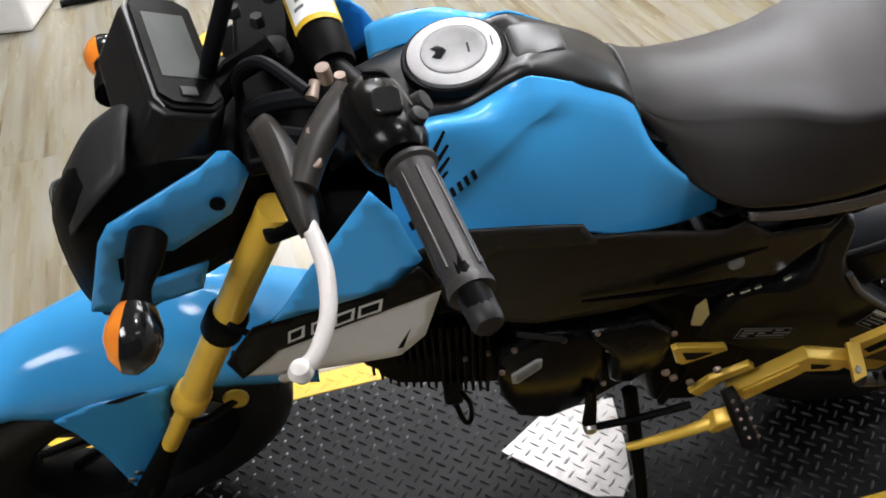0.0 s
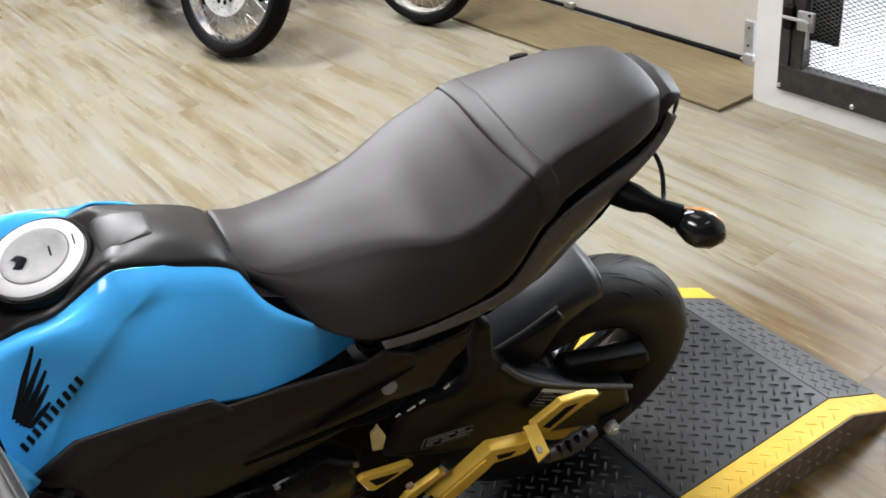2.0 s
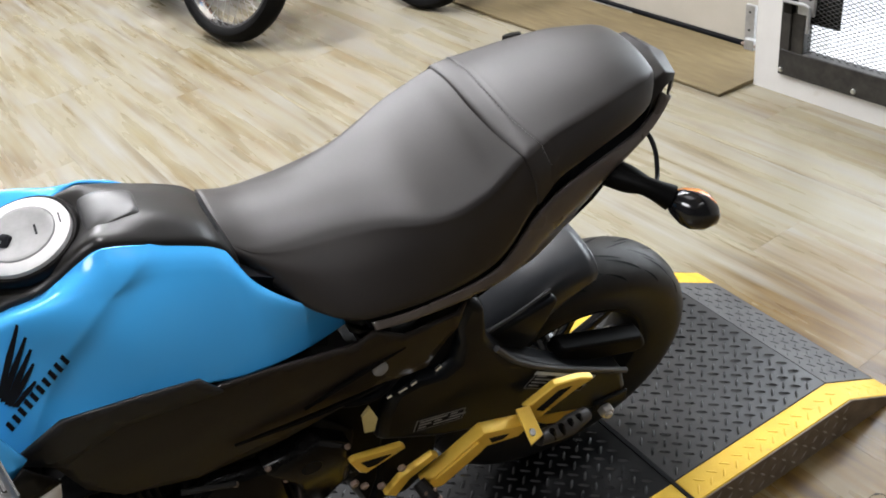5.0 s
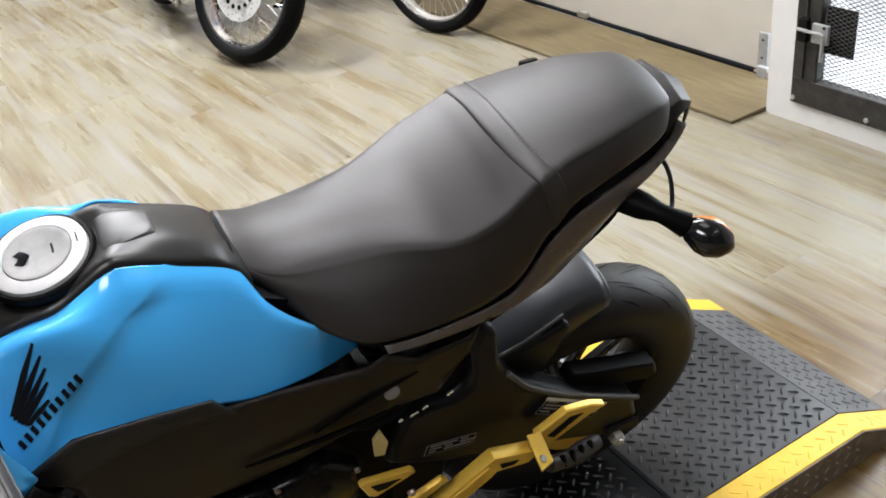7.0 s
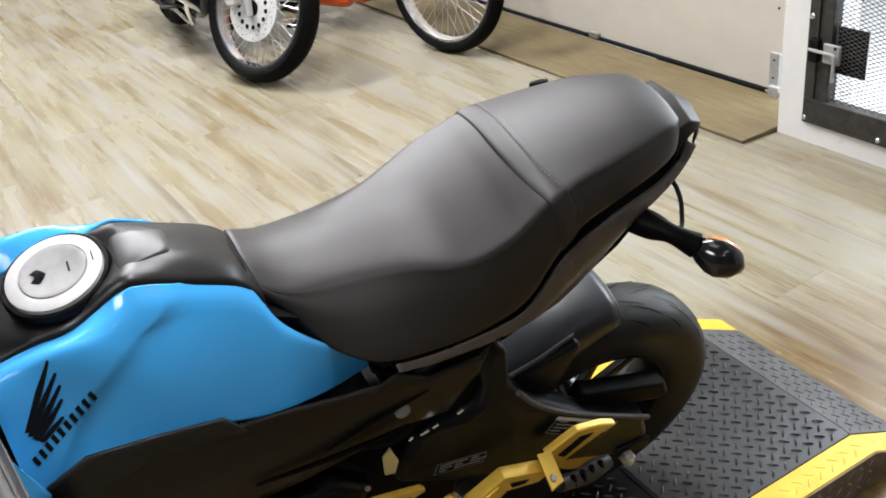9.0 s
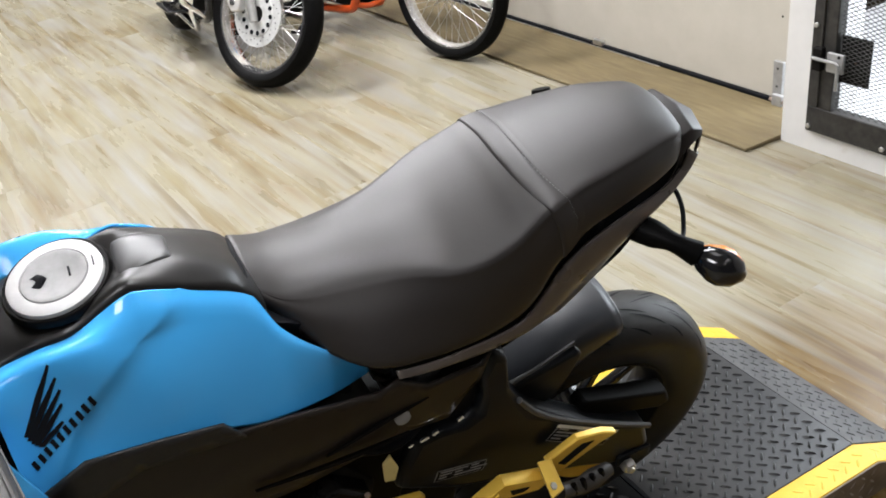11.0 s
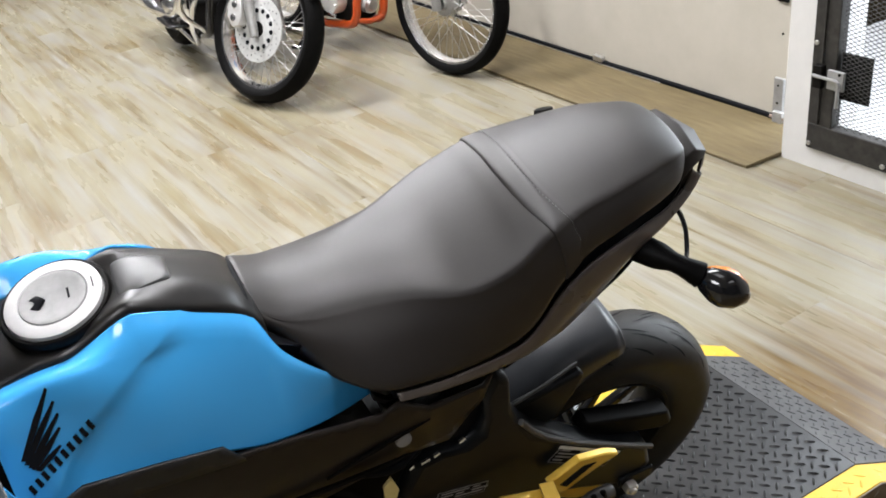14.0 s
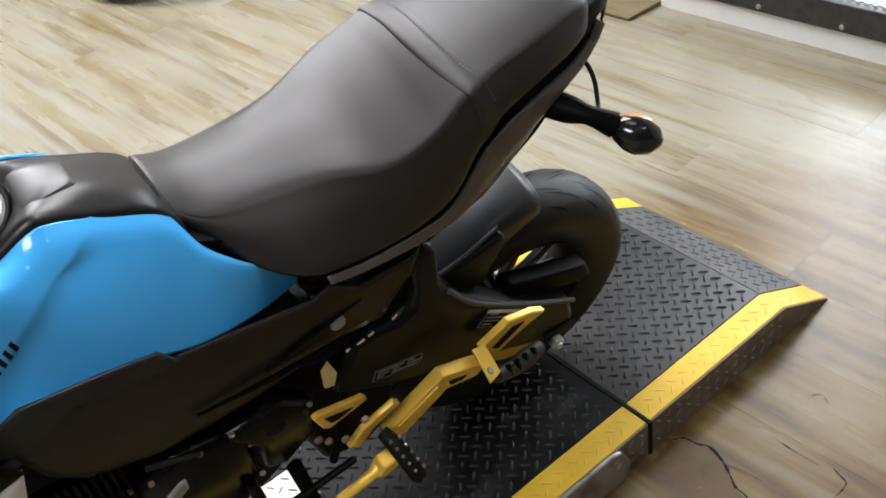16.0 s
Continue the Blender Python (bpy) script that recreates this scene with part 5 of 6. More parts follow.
part("pillion_foot_rest", tube([(1.012, -0.185, 0.395), (1.05, -0.180, 0.375), (1.075, -0.176, 0.372), (1.11, -0.168, 0.365)], [0.012, 0.013, 0.016, 0.012], 10), GRIP, bike, "folded rubber pillion footrest")
for k in range(4):
    c = Vector((1.035 + 0.018 * k, -0.184 + 0.003 * k, 0.384 - 0.004 * k))
    part("foot_rest_ridge", tube([c + Vector((0, 0, -0.015)), c + Vector((0.002, -0.006, 0)), c + Vector((0, 0, 0.015))], 0.005, 6), MATT, bike)
part("foot_rest", tube([(0.822, -0.172, 0.402), (0.828, -0.19, 0.394), (0.838, -0.246, 0.372), (0.840, -0.252, 0.370)], [0.010, 0.0125, 0.0135, 0.008], 12), RUST, bike, "toothed metal footrest")
for k in range(5):
    for s in (-1, 1):
        c = Vector((0.8305 + 0.0025 * k + 0.007 * s, -0.194 - 0.012 * k, 0.402 - 0.005 * k))
        part("foot_rest_tooth", bolt(c, (0, 0, 1), 0.0026, 0.006), ZINC, bike)
part("shift_lever", tube([(0.69, -0.188, 0.292), (0.74, -0.195, 0.322), (0.785, -0.200, 0.352), (0.822, -0.196, 0.366)], [0.006, 0.008, 0.009, 0.013], 10, 3), GOLD, bike, "gold gear lever")
part("shift_knuckle", prism([(0.79, 0.355), (0.80, 0.378), (0.825, 0.382), (0.83, 0.362), (0.80, 0.343)], -0.212, -0.188, 0.003), GOLD, bike, bevel=0.002)
part("shift_arm", tube([(0.632, -0.150, 0.425), (0.635, -0.155, 0.38), (0.633, -0.165, 0.346)], [0.008, 0.009, 0.011], 8), MATT, bike)
part("shift_rod", tube([(0.633, -0.172, 0.344), (0.70, -0.172, 0.35), (0.775, -0.175, 0.375)], 0.006, 8), MATT, bike)
part("shift_rod_end", bolt((0.633, -0.165, 0.344), (0, -1, 0), 0.010, 0.014, 10), STEEL, bike)
part("side_stand", tube([(0.70, -0.13, 0.36), (0.718, -0.21, 0.19), (0.728, -0.285, 0.03), (0.74, -0.31, 0.024)], [0.012, 0.0095, 0.0085, 0.013], 10), MATT, bike, "black side stand")
for p in ((0.735, -0.150, 0.44), (0.748, -0.152, 0.425), (0.77, -0.160, 0.42), (0.80, -0.165, 0.455)):
    part("linkage_bolt", bolt(p, (0, -1, 0), 0.006, 0.006), ZINC, bike)

# engine and frame
part("crankcase", prism([(0.50, 0.44), (0.52, 0.55), (0.60, 0.585), (0.72, 0.575), (0.77, 0.50), (0.75, 0.38), (0.66, 0.30), (0.56, 0.30), (0.51, 0.36)], -0.115, 0.125, 0.015), RUST, bike, "dark engine crankcase", bevel=0.008)
part("generator_cover", prism([(0.503, 0.47), (0.505, 0.525), (0.56, 0.565), (0.645, 0.545), (0.655, 0.41), (0.632, 0.352), (0.582, 0.326), (0.535, 0.345), (0.510, 0.41)], -0.145, -0.112, 0.02), ENGINE, bike, "black generator cover", bevel=0.008)
part("sprocket_cover", prism([(0.62, 0.555), (0.70, 0.565), (0.742, 0.52), (0.735, 0.45), (0.69, 0.41), (0.66, 0.42), (0.648, 0.50)], -0.150, -0.112, 0.015), ENGINE, bike, "black sprocket cover", bevel=0.008)
part("sprocket_cover_recess", bolt((0.683, -0.149, 0.527), (0, -1, 0), 0.014, 0.002, 16), INK, bike)
part("engine_badge", prism([(0.520, 0.490), (0.552, 0.520), (0.560, 0.520), (0.560, 0.500), (0.529, 0.467), (0.522, 0.468)], -0.1485, -0.1435), CAPRING, bike, "silver engine badge", bevel=0.001)
part("engine_badge_field", prism([(0.5265, 0.4885), (0.5525, 0.5135), (0.5565, 0.5125), (0.5560, 0.5020), (0.5300, 0.4740), (0.5265, 0.4755)], -0.1492, -0.1484), CAPGREY, bike)
for p in ((0.508, 0.497), (0.523, 0.55), (0.587, 0.556), (0.648, 0.515), (0.652, 0.42), (0.63, 0.56), (0.735, 0.53)):
    part("case_bolt", bolt((p[0], -0.142, p[1]), (0, -1, 0), 0.0040, 0.005), ZINC, bike)
for p in ((0.497, -0.1, 0.48), (0.465, -0.1, 0.475)):
    part("cylinder_bolt", bolt(p, (0, -1, 0), 0.004, 0.006), ZINC, bike)
part("oil_pipe", tube([(0.525, -0.143, 0.588), (0.555, -0.145, 0.577), (0.587, -0.145, 0.560)], 0.004, 8), GREY, bike)
for k in range(16):
    x = 0.338 + 0.0105 * k
    zb = max(0.4265 - 1.25 * (x - 0.337), 0.392 - 0.28 * (x - 0.362)) + 0.012
    part("cylinder_fin", prism([(x, zb), (x, 0.55), (x + 0.004, 0.55), (x + 0.004, zb)], -0.086 - 0.001 * k, 0.08), RUST, bike)
part("cylinder", tube([(0.34, 0, 0.49), (0.52, 0, 0.475)], [0.062, 0.072], 20), RUST, bike)
part("engine_front", prism([(0.342, 0.428), (0.34, 0.46), (0.53, 0.47), (0.53, 0.350), (0.43, 0.376), (0.366, 0.396)], -0.084, 0.08, 0.006), RUST, bike, bevel=0.006)
part("engine_rear", prism([(0.69, 0.32), (0.69, 0.56), (0.86, 0.56), (0.87, 0.42), (0.80, 0.34)], -0.095, 0.09, 0.01), RUST, bike, bevel=0.006)
part("cylinder_head", prism([(0.322, 0.455), (0.318, 0.53), (0.35, 0.555), (0.385, 0.55), (0.385, 0.44), (0.35, 0.43)], -0.085, 0.085, 0.012), RUST, bike, bevel=0.006)
part("spark_lead", tube([(0.30, -0.08, 0.50), (0.29, -0.12, 0.55), (0.36, -0.12, 0.62), (0.46, -0.08, 0.66)], 0.005, 8, 4), INK, bike)
part("down_pipe", tube([(0.36, 0.06, 0.44), (0.345, 0.08, 0.40), (0.38, 0.09, 0.33), (0.48, 0.10, 0.28), (0.7, 0.11, 0.26)], 0.018, 10, 4), RUST, bike)
part("cylinder_top", prism([(0.33, 0.54), (0.34, 0.64), (0.52, 0.65), (0.56, 0.57), (0.52, 0.53)], -0.07, 0.09), RUST, bike, bevel=0.008)
part("oil_cooler", block(0.434, 0.462, -0.10, -0.07, 0.335, 0.40), RUST, bike, bevel=0.006)
part("horn_bracket", tube([(0.448, -0.092, 0.385), (0.462, -0.10, 0.365), (0.472, -0.10, 0.330), (0.472, -0.10, 0.285), (0.464, -0.10, 0.275), (0.456, -0.10, 0.305), (0.45, -0.095, 0.335)], 0.0042, 8, 4), MATT, bike)
part("frame_spine", tube([(0.22, 0, 0.86), (0.40, 0, 0.78), (0.62, 0, 0.70), (0.74, 0, 0.56), (0.755, 0, 0.40)], [0.03, 0.035, 0.04, 0.035, 0.03], 12, 3), MATT, bike)
part("frame_lower", prism([(0.74, 0.40), (0.79, 0.44), (0.87, 0.43), (0.905, 0.36), (0.895, 0.24), (0.84, 0.19), (0.76, 0.21), (0.735, 0.30)], -0.088, 0.085, 0.012), RUST, bike, "dark lower frame and stand bracket", bevel=0.008)
part("stand_spring", tube([(0.80, -0.098, 0.40), (0.79, -0.105, 0.33), (0.765, -0.115, 0.27)], 0.007, 8), INK, bike)
part("frame_plate", prism([(0.70, 0.60), (0.76, 0.61), (0.82, 0.55), (0.80, 0.40), (0.745, 0.36), (0.72, 0.42)], -0.105, 0.105, 0.01), MATT, bike, bevel=0.005)
part("frame_tab", prism([(0.765, 0.556), (0.776, 0.572), (0.786, 0.537), (0.780, 0.509), (0.766, 0.514)], -0.1275, -0.1235), TABY, bike, "bright yellow frame tab")
part("shock", tube([(0.80, -0.03, 0.68), (0.86, -0.03, 0.50)], 0.026, 12), RUST, bike)
coil = [(0.80 + 0.06 * t / 40 + 0.028 * math.cos(t * 0.9), -0.03 + 0.028 * math.sin(t * 0.9), 0.68 - 0.18 * t / 40) for t in range(41)]
part("shock_spring", tube(coil, 0.005, 6), STEEL, bike, "steel shock spring")
for a, b in (((0.802, -0.127, 0.577), (0.808, -0.127, 0.581)), ((0.818, -0.127, 0.579), (0.830, -0.127, 0.583)), ((0.836, -0.127, 0.584), (0.844, -0.127, 0.588)), ((0.872, -0.127, 0.594), (0.880, -0.127, 0.600))):
    part("cable_end", tube([a, b], 0.003, 6), CHROME, bike)
part("brake_hose", tube([(0.70, -0.12, 0.62), (0.78, -0.12, 0.58), (0.83, -0.11, 0.60), (0.88, -0.10, 0.66)], 0.006, 8, 4), INK, bike)
part("belly", surf([[(0.30, -0.13, 0.62), (0.30, 0, 0.60), (0.30, 0.13, 0.62)], [(0.42, -0.14, 0.66), (0.42, 0, 0.62), (0.42, 0.14, 0.66)], [(0.60, -0.13, 0.63), (0.60, 0, 0.60), (0.60, 0.13, 0.63)], [(0.78, -0.11, 0.64), (0.78, 0, 0.60), (0.78, 0.11, 0.64)]], 3, 3), MATT, bike, thick=0.004)
part("radiator_box", block(0.31, 0.40, -0.12, 0.12, 0.66, 0.82), MATT, bike, bevel=0.02)

# ---- front end ----
def fork(z, y=-0.117, ahead=0.035):
    return Vector((-0.017 + 0.49 * (z - 0.26) - ahead, y, z))


for y in (-0.117, 0.117):
    leg = sub("fork_leg")
    part("outer_tube", tube([STEER @ fork(z, y) for z in (0.545, 0.56, 0.70, 0.88)], [0.0205, 0.0190, 0.0190, 0.0190], 20), FORK, leg, "gold outer fork tube")
    part("collar", tube([STEER @ fork(z, y) for z in (0.515, 0.52, 0.545, 0.55)], [0.0205, 0.0238, 0.0238, 0.0205], 20), FORK, leg)
    part("inner_tube", tube([STEER @ fork(z, y) for z in (0.39, 0.52)], 0.0122, 16), FORK, leg)
    part("clamp", tube([STEER @ fork(z, y) for z in (0.672, 0.676, 0.706, 0.71)], [0.022, 0.0248, 0.0248, 0.022], 20), MATT, leg, "black fork clamp band")
    part("axle_lug", tube([STEER @ fork(z, y) for z in (0.225, 0.25, 0.29, 0.41)], [0.012, 0.020, 0.020, 0.014], 14), MATT, leg)
    part("axle_cap", bolt(STEER @ Vector((-0.052, y * 1.2, 0.2605)), STEER.to_3x3() @ Vector((0, math.copysign(1, y), 0)), 0.012, 0.01), STEEL, leg)
part("lower_clamp", prism([(0.225, 0.845), (0.225, 0.875), (0.30, 0.885), (0.305, 0.85)], -0.14, 0.14, 0.008).move(STEER), MATT, bike, bevel=0.006)
part("brake_hose", tube([(0.20, -0.16, 0.73), (0.225, -0.165, 0.70), (0.215, -0.165, 0.665), (0.19, -0.16, 0.67)], 0.004, 8, 4), INK, bike)

# front mudguard
fx = [-0.37, -0.26, -0.155, -0.08, 0.0, 0.075, 0.14, 0.205, 0.262]
ftop = [0.36, 0.468, 0.536, 0.562, 0.566, 0.552, 0.528, 0.492, 0.445]
flow = [0.32, 0.425, 0.490, 0.470, 0.470, 0.485, 0.462, 0.440, 0.415]
rows = []
for y, t in ((-0.092, 0.0), (-0.094, 0.35), (-0.080, 0.66), (-0.045, 0.93), (0, 1.0), (0.045, 0.93), (0.080, 0.66), (0.094, 0.35), (0.092, 0.0)):
    rows.append([(x, y * (0.66 + 0.34 * min(1, max(0, (x + 0.16) / 0.16))) - 0.002 + 0.24 * x * (1.0 if x < 0 else 0.4), lo + (hi - lo) * t) for x, hi, lo in zip(fx, ftop, flow)])


def guard_y(x, out=0.0025):
    """How far out the near flank of the front mudguard lies."""
    return -0.0935 * (0.66 + 0.34 * min(1, max(0, (x + 0.16) / 0.16))) - 0.002 - out + 0.24 * x * (1.0 if x < 0 else 0.4)


fender = sub("front_mudguard")
part("shell", surf(rows, 3, 4), BLUE, fender, "glossy blue front mudguard", thick=0.003)
part("side_skirt", panel([(-0.085, 0.475), (-0.03, 0.50), (0.075, 0.505), (0.055, 0.43), (-0.008, 0.235), (-0.030, 0.222), (-0.048, 0.240), (-0.056, 0.36), (-0.070, 0.435)], lambda x, z: guard_y(x)), BLUE, fender, "glossy blue mudguard skirt", thick=0.003)
part("slot", panel([(-0.012, 0.497), (0.0, 0.505), (0.040, 0.507), (0.047, 0.503), (0.005, 0.493)], lambda x, z: guard_y(x, 0.0048), 0.02), INK, fender, "black slot")
for p in ((-0.045, 0.265), (-0.03, 0.285)):
    part("bolt", bolt((p[0], guard_y(p[0], 0.004), p[1]), (0, -1, 0), 0.006, 0.003, 8), STEEL, fender)
part("reflector", turned([(0.0, -0.012), (0.016, -0.011), (0.018, -0.004), (0.016, 0.0)], (0.150, -0.09, 0.45), (0, 1, 0), 18), GOLD, bike)
part("caliper_stay", tube([(0.06, -0.10, 0.40), (0.11, -0.11, 0.43), (0.15, -0.10, 0.455)], 0.006, 8), RUST, bike)

# headlamp unit
lamp = sub("headlamp")
rows = [[(0.055, y, z) for y, z in ((-0.10, 0.70), (-0.115, 0.78), (-0.09, 0.86), (-0.03, 0.85), (0.05, 0.77), (0.09, 0.72), (0.09, 0.68))],
        [(0.10, y, z) for y, z in ((-0.12, 0.72), (-0.14, 0.83), (-0.115, 0.925), (-0.03, 0.90), (0.07, 0.81), (0.11, 0.76), (0.11, 0.70))],
        [(0.19, y, z) for y, z in ((-0.105, 0.76), (-0.118, 0.86), (-0.108, 0.94), (0.0, 0.93), (0.10, 0.88), (0.12, 0.82), (0.11, 0.74))],
        [(0.27, y, z) for y, z in ((-0.09, 0.79), (-0.095, 0.86), (-0.09, 0.905), (0.0, 0.91), (0.09, 0.87), (0.10, 0.83), (0.10, 0.78))]]
part("shell", surf(rows, 4, 3), MATT, lamp, "matt black headlamp shell", thick=0.004)
part("lens", surf([[(0.050, -0.09, 0.71), (0.035, 0, 0.71), (0.052, 0.08, 0.68)], [(0.050, -0.10, 0.78), (0.028, 0, 0.76), (0.052, 0.08, 0.71)], [(0.053, -0.085, 0.85), (0.040, -0.02, 0.84), (0.056, 0.05, 0.77)]], 4, 4), LCD, lamp, thick=0.003)


def lamp_y(x, z):
    return -0.113 - 0.25 * (0.26 - x) * (1 if x < 0.26 else 0) + max(0, z - 0.9) * 0.2


part("side_panel", panel([(0.110, 0.885), (0.125, 0.905), (0.219, 0.934), (0.238, 0.945), (0.249, 0.941), (0.262, 0.915), (0.234, 0.868), (0.170, 0.843), (0.140, 0.858), (0.120, 0.858), (0.112, 0.82), (0.150, 0.805), (0.197, 0.806), (0.182, 0.768), (0.150, 0.768), (0.100, 0.775), (0.074, 0.793)], lamp_y), BLUE, lamp, "glossy blue headlamp side panel", thick=0.004)
part("side_panel", panel([(0.07, 0.74), (0.20, 0.83), (0.24, 0.82), (0.21, 0.76), (0.08, 0.68)], lambda x, z: 0.122), BLUE, lamp, "glossy blue headlamp side panel", thick=0.004)
part("panel_bolt", bolt((0.226, -0.127, 0.893), (0, -1, 0.2), 0.008, 0.003, 10), MATT, lamp)
part("brow", surf([[(0.085, -0.135, 0.885), (0.075, -0.06, 0.895), (0.07, 0.02, 0.83), (0.08, 0.09, 0.78)], [(0.115, -0.142, 0.925), (0.115, -0.06, 0.945), (0.11, 0.02, 0.88), (0.12, 0.09, 0.82)], [(0.155, -0.128, 0.955), (0.16, -0.06, 0.965), (0.165, 0.02, 0.93), (0.17, 0.09, 0.89)]], 3, 4), GREY, lamp, "dark grey headlamp brow", thick=0.004)
indicator((0.158, -0.15, 0.886), (0.150, -0.206, 0.884), (0.142, -0.242, 0.866), 0.039, (-1, -0.1, -0.05), "front_indicator")
indicator((0.090, 0.12, 0.825), (0.082, 0.165, 0.822), (0.074, 0.205, 0.808), 0.040, (-1, 0.1, -0.05), "front_indicator")

# instrument
dash = sub("instrument")
dash.matrix_basis = Matrix.Translation((0.198, -0.010, 0.968)) @ Matrix.Rotation(radians(14), 4, "Z") @ Matrix.Rotation(radians(28), 4, "Y")


def slab_round(hx, hy, z0, z1, cut):
    out = [(-hx + cut, -hy), (hx - cut, -hy), (hx, -hy + cut), (hx, hy - cut), (hx - cut, hy), (-hx + cut, hy), (-hx, hy - cut), (-hx, -hy + cut)]
    return Shape().add([(x, y, z) for z in (z0, z1) for x, y in out], [list(range(8))[::-1], list(range(8, 16))] + [[k, (k + 1) % 8, 8 + (k + 1) % 8, 8 + k] for k in range(8)])


shell = slab_round(0.046, 0.097, -0.06, 0.012, 0.020)
shell.v = [Vector((p.x * 0.80, p.y * 0.94 + 0.005, p.z)) if p.z > 0 else p for p in shell.v]
part("housing", shell, TANKTOP, dash, "grey plastic housing", bevel=0.006)
part("bezel", slab_round(0.0335, 0.087, 0.0125, 0.016, 0.014).move(Matrix.Translation((0.001, 0.005, 0))), MATT, dash, "black bezel", bevel=0.002)
part("bezel_trim", tube([(-0.026, -0.080, 0.015), (-0.0325, -0.068, 0.016), (-0.0335, 0.0, 0.016), (-0.0335, 0.07, 0.016), (-0.026, 0.086, 0.015)], [0.0008, 0.0016, 0.0012, 0.0022, 0.0012], 8), CAPGREY, dash)
part("glass", slab_round(0.030, 0.081, 0.0165, 0.019, 0.012).move(Matrix.Translation((0.001, 0.005, 0))), ENGINE, dash, "dark display glass")
part("display", block(-0.020, 0.022, -0.040, 0.06, 0.0192, 0.0196), LCD, dash, "grey display field")
part("button", block(-0.008, 0.008, -0.068, -0.055, 0.0192, 0.0210), GREY, dash, bevel=0.002)
part("dash_stay", tube([(0.215, -0.05, 0.93), (0.26, -0.03, 0.97), (0.30, -0.02, 0.985)], 0.014, 8), MATT, bike)

# handlebar
BAR = [(0.4400, -0.403, 1.054), (0.408, -0.252, 1.049), (0.385, -0.162, 1.036), (0.354, -0.075, 1.008), (0.338, 0.0, 0.998), (0.320, 0.07, 0.998), (0.315, 0.15, 1.003), (0.29, 0.235, 1.012), (0.262, 0.385, 1.020)]
bar = sub("handlebar")
part("tube", tube(BAR, 0.011, 12, 4), MATT, bar)
for a, b, tip in (((0.408, -0.252, 1.049), (0.435, -0.375, 1.047), (0.4405, -0.407, 1.055)), ((0.292, 0.24, 1.012), (0.267, 0.36, 1.019), (0.259, 0.395, 1.020))):
    a, b, tip = Vector(a), Vector(b), Vector(tip)
    d = (b - a)
    grip = part("grip", tube([a, a + d * 0.03, a + d * 0.05, a + d * 0.09, a + d * 0.5, a + d * 0.9, a + d * 0.93, a + d * 0.95, b], [0.0215, 0.0215, 0.018, 0.0168, 0.0162, 0.0162, 0.0168, 0.018, 0.018], 20), GRIP, bar, "ribbed black rubber grip")
    for k in range(8):
        ang = 2 * math.pi * k / 8
        o = Vector((math.cos(ang), 0, math.sin(ang))) * 0.0163
        part("grip_rib", tube([a + d * 0.12 + o, a + d * 0.86 + o], 0.0016, 5), GRIP, grip)
    part("bar_end", tube([b, b.lerp(tip, 0.2), tip - d * 0.02, tip], [0.0120, 0.0125, 0.0120, 0.0095], 18), GREY, bar, "grey bar-end weight")
NEARER = Matrix.Translation((-0.003, -0.042, 0.040))
sw = sub("switch_housing")
sw.matrix_basis = NEARER
part("body", tube([(0.384, -0.125, 1.004), (0.387, -0.13, 1.005), (0.392, -0.155, 1.008), (0.402, -0.192, 1.012), (0.405, -0.205, 1.012)], [0.018, 0.027, 0.030, 0.028, 0.020], 18, 2), ENGINE, sw, "gloss black switch housing")
part("selector", slab_round(0.012, 0.014, 0, 0.008, 0.005).move(Matrix.Translation((0.400, -0.170, 1.037))), GLOSS, sw, "gloss switch", bevel=0.002)
part("button", turned([(0.0, 0.010), (0.007, 0.008), (0.008, 0.0)], (0.420, -0.180, 1.028), (0.5, 0, 0.8), 14), GREY, sw, "grey switch button")
part("button", turned([(0.0, 0.010), (0.009, 0.008), (0.010, 0.0)], (0.425, -0.155, 1.018), (0.8, 0, 0.6), 14), GREY, sw, "grey switch button")
part("rim", tube([(0.384, -0.128, 1.035), (0.40, -0.127, 1.03), (0.41, -0.127, 1.01)], 0.003, 6, 3), MATT, sw)
perch = sub("clutch_lever")
perch.matrix_basis = NEARER
part("perch", tube([(0.372, -0.120, 1.005), (0.355, -0.14, 1.002), (0.338, -0.168, 0.998), (0.325, -0.20, 0.990)], [0.016, 0.015, 0.014, 0.012], 12, 3), BOOT, perch)
part("perch_clamp", tube([(0.354, -0.090, 0.996), (0.352, -0.090, 1.012)], 0.0065, 10), ZINC, perch)
part("perch_clamp", tube([(0.366, -0.100, 0.996), (0.366, -0.100, 1.010)], 0.005, 10), ZINC, perch)
part("adjuster", tube([(0.345, -0.100, 1.006), (0.340, -0.114, 1.001)], [0.005, 0.006], 10), ZINC, perch)
part("pivot_bolt", bolt((0.341, -0.160, 1.008), (0, 0, 1), 0.0075, 0.004, 10), ZINC, perch)
part("pivot_bolt", bolt((0.338, -0.186, 1.000), (0, 0, 1), 0.006, 0.004, 10), ZINC, perch)
part("lever_boot", surf([[(0.284, -0.125, 0.985), (0.300, -0.120, 0.995), (0.312, -0.130, 0.985)], [(0.298, -0.17, 0.988), (0.312, -0.165, 1.004), (0.326, -0.17, 0.990)], [(0.312, -0.215, 0.98), (0.322, -0.213, 0.994), (0.333, -0.218, 0.98)], [(0.321, -0.238, 0.975), (0.326, -0.238, 0.983), (0.332, -0.24, 0.975)]], 4, 4), BOOT, perch, "black rubber lever boot", thick=0.004)
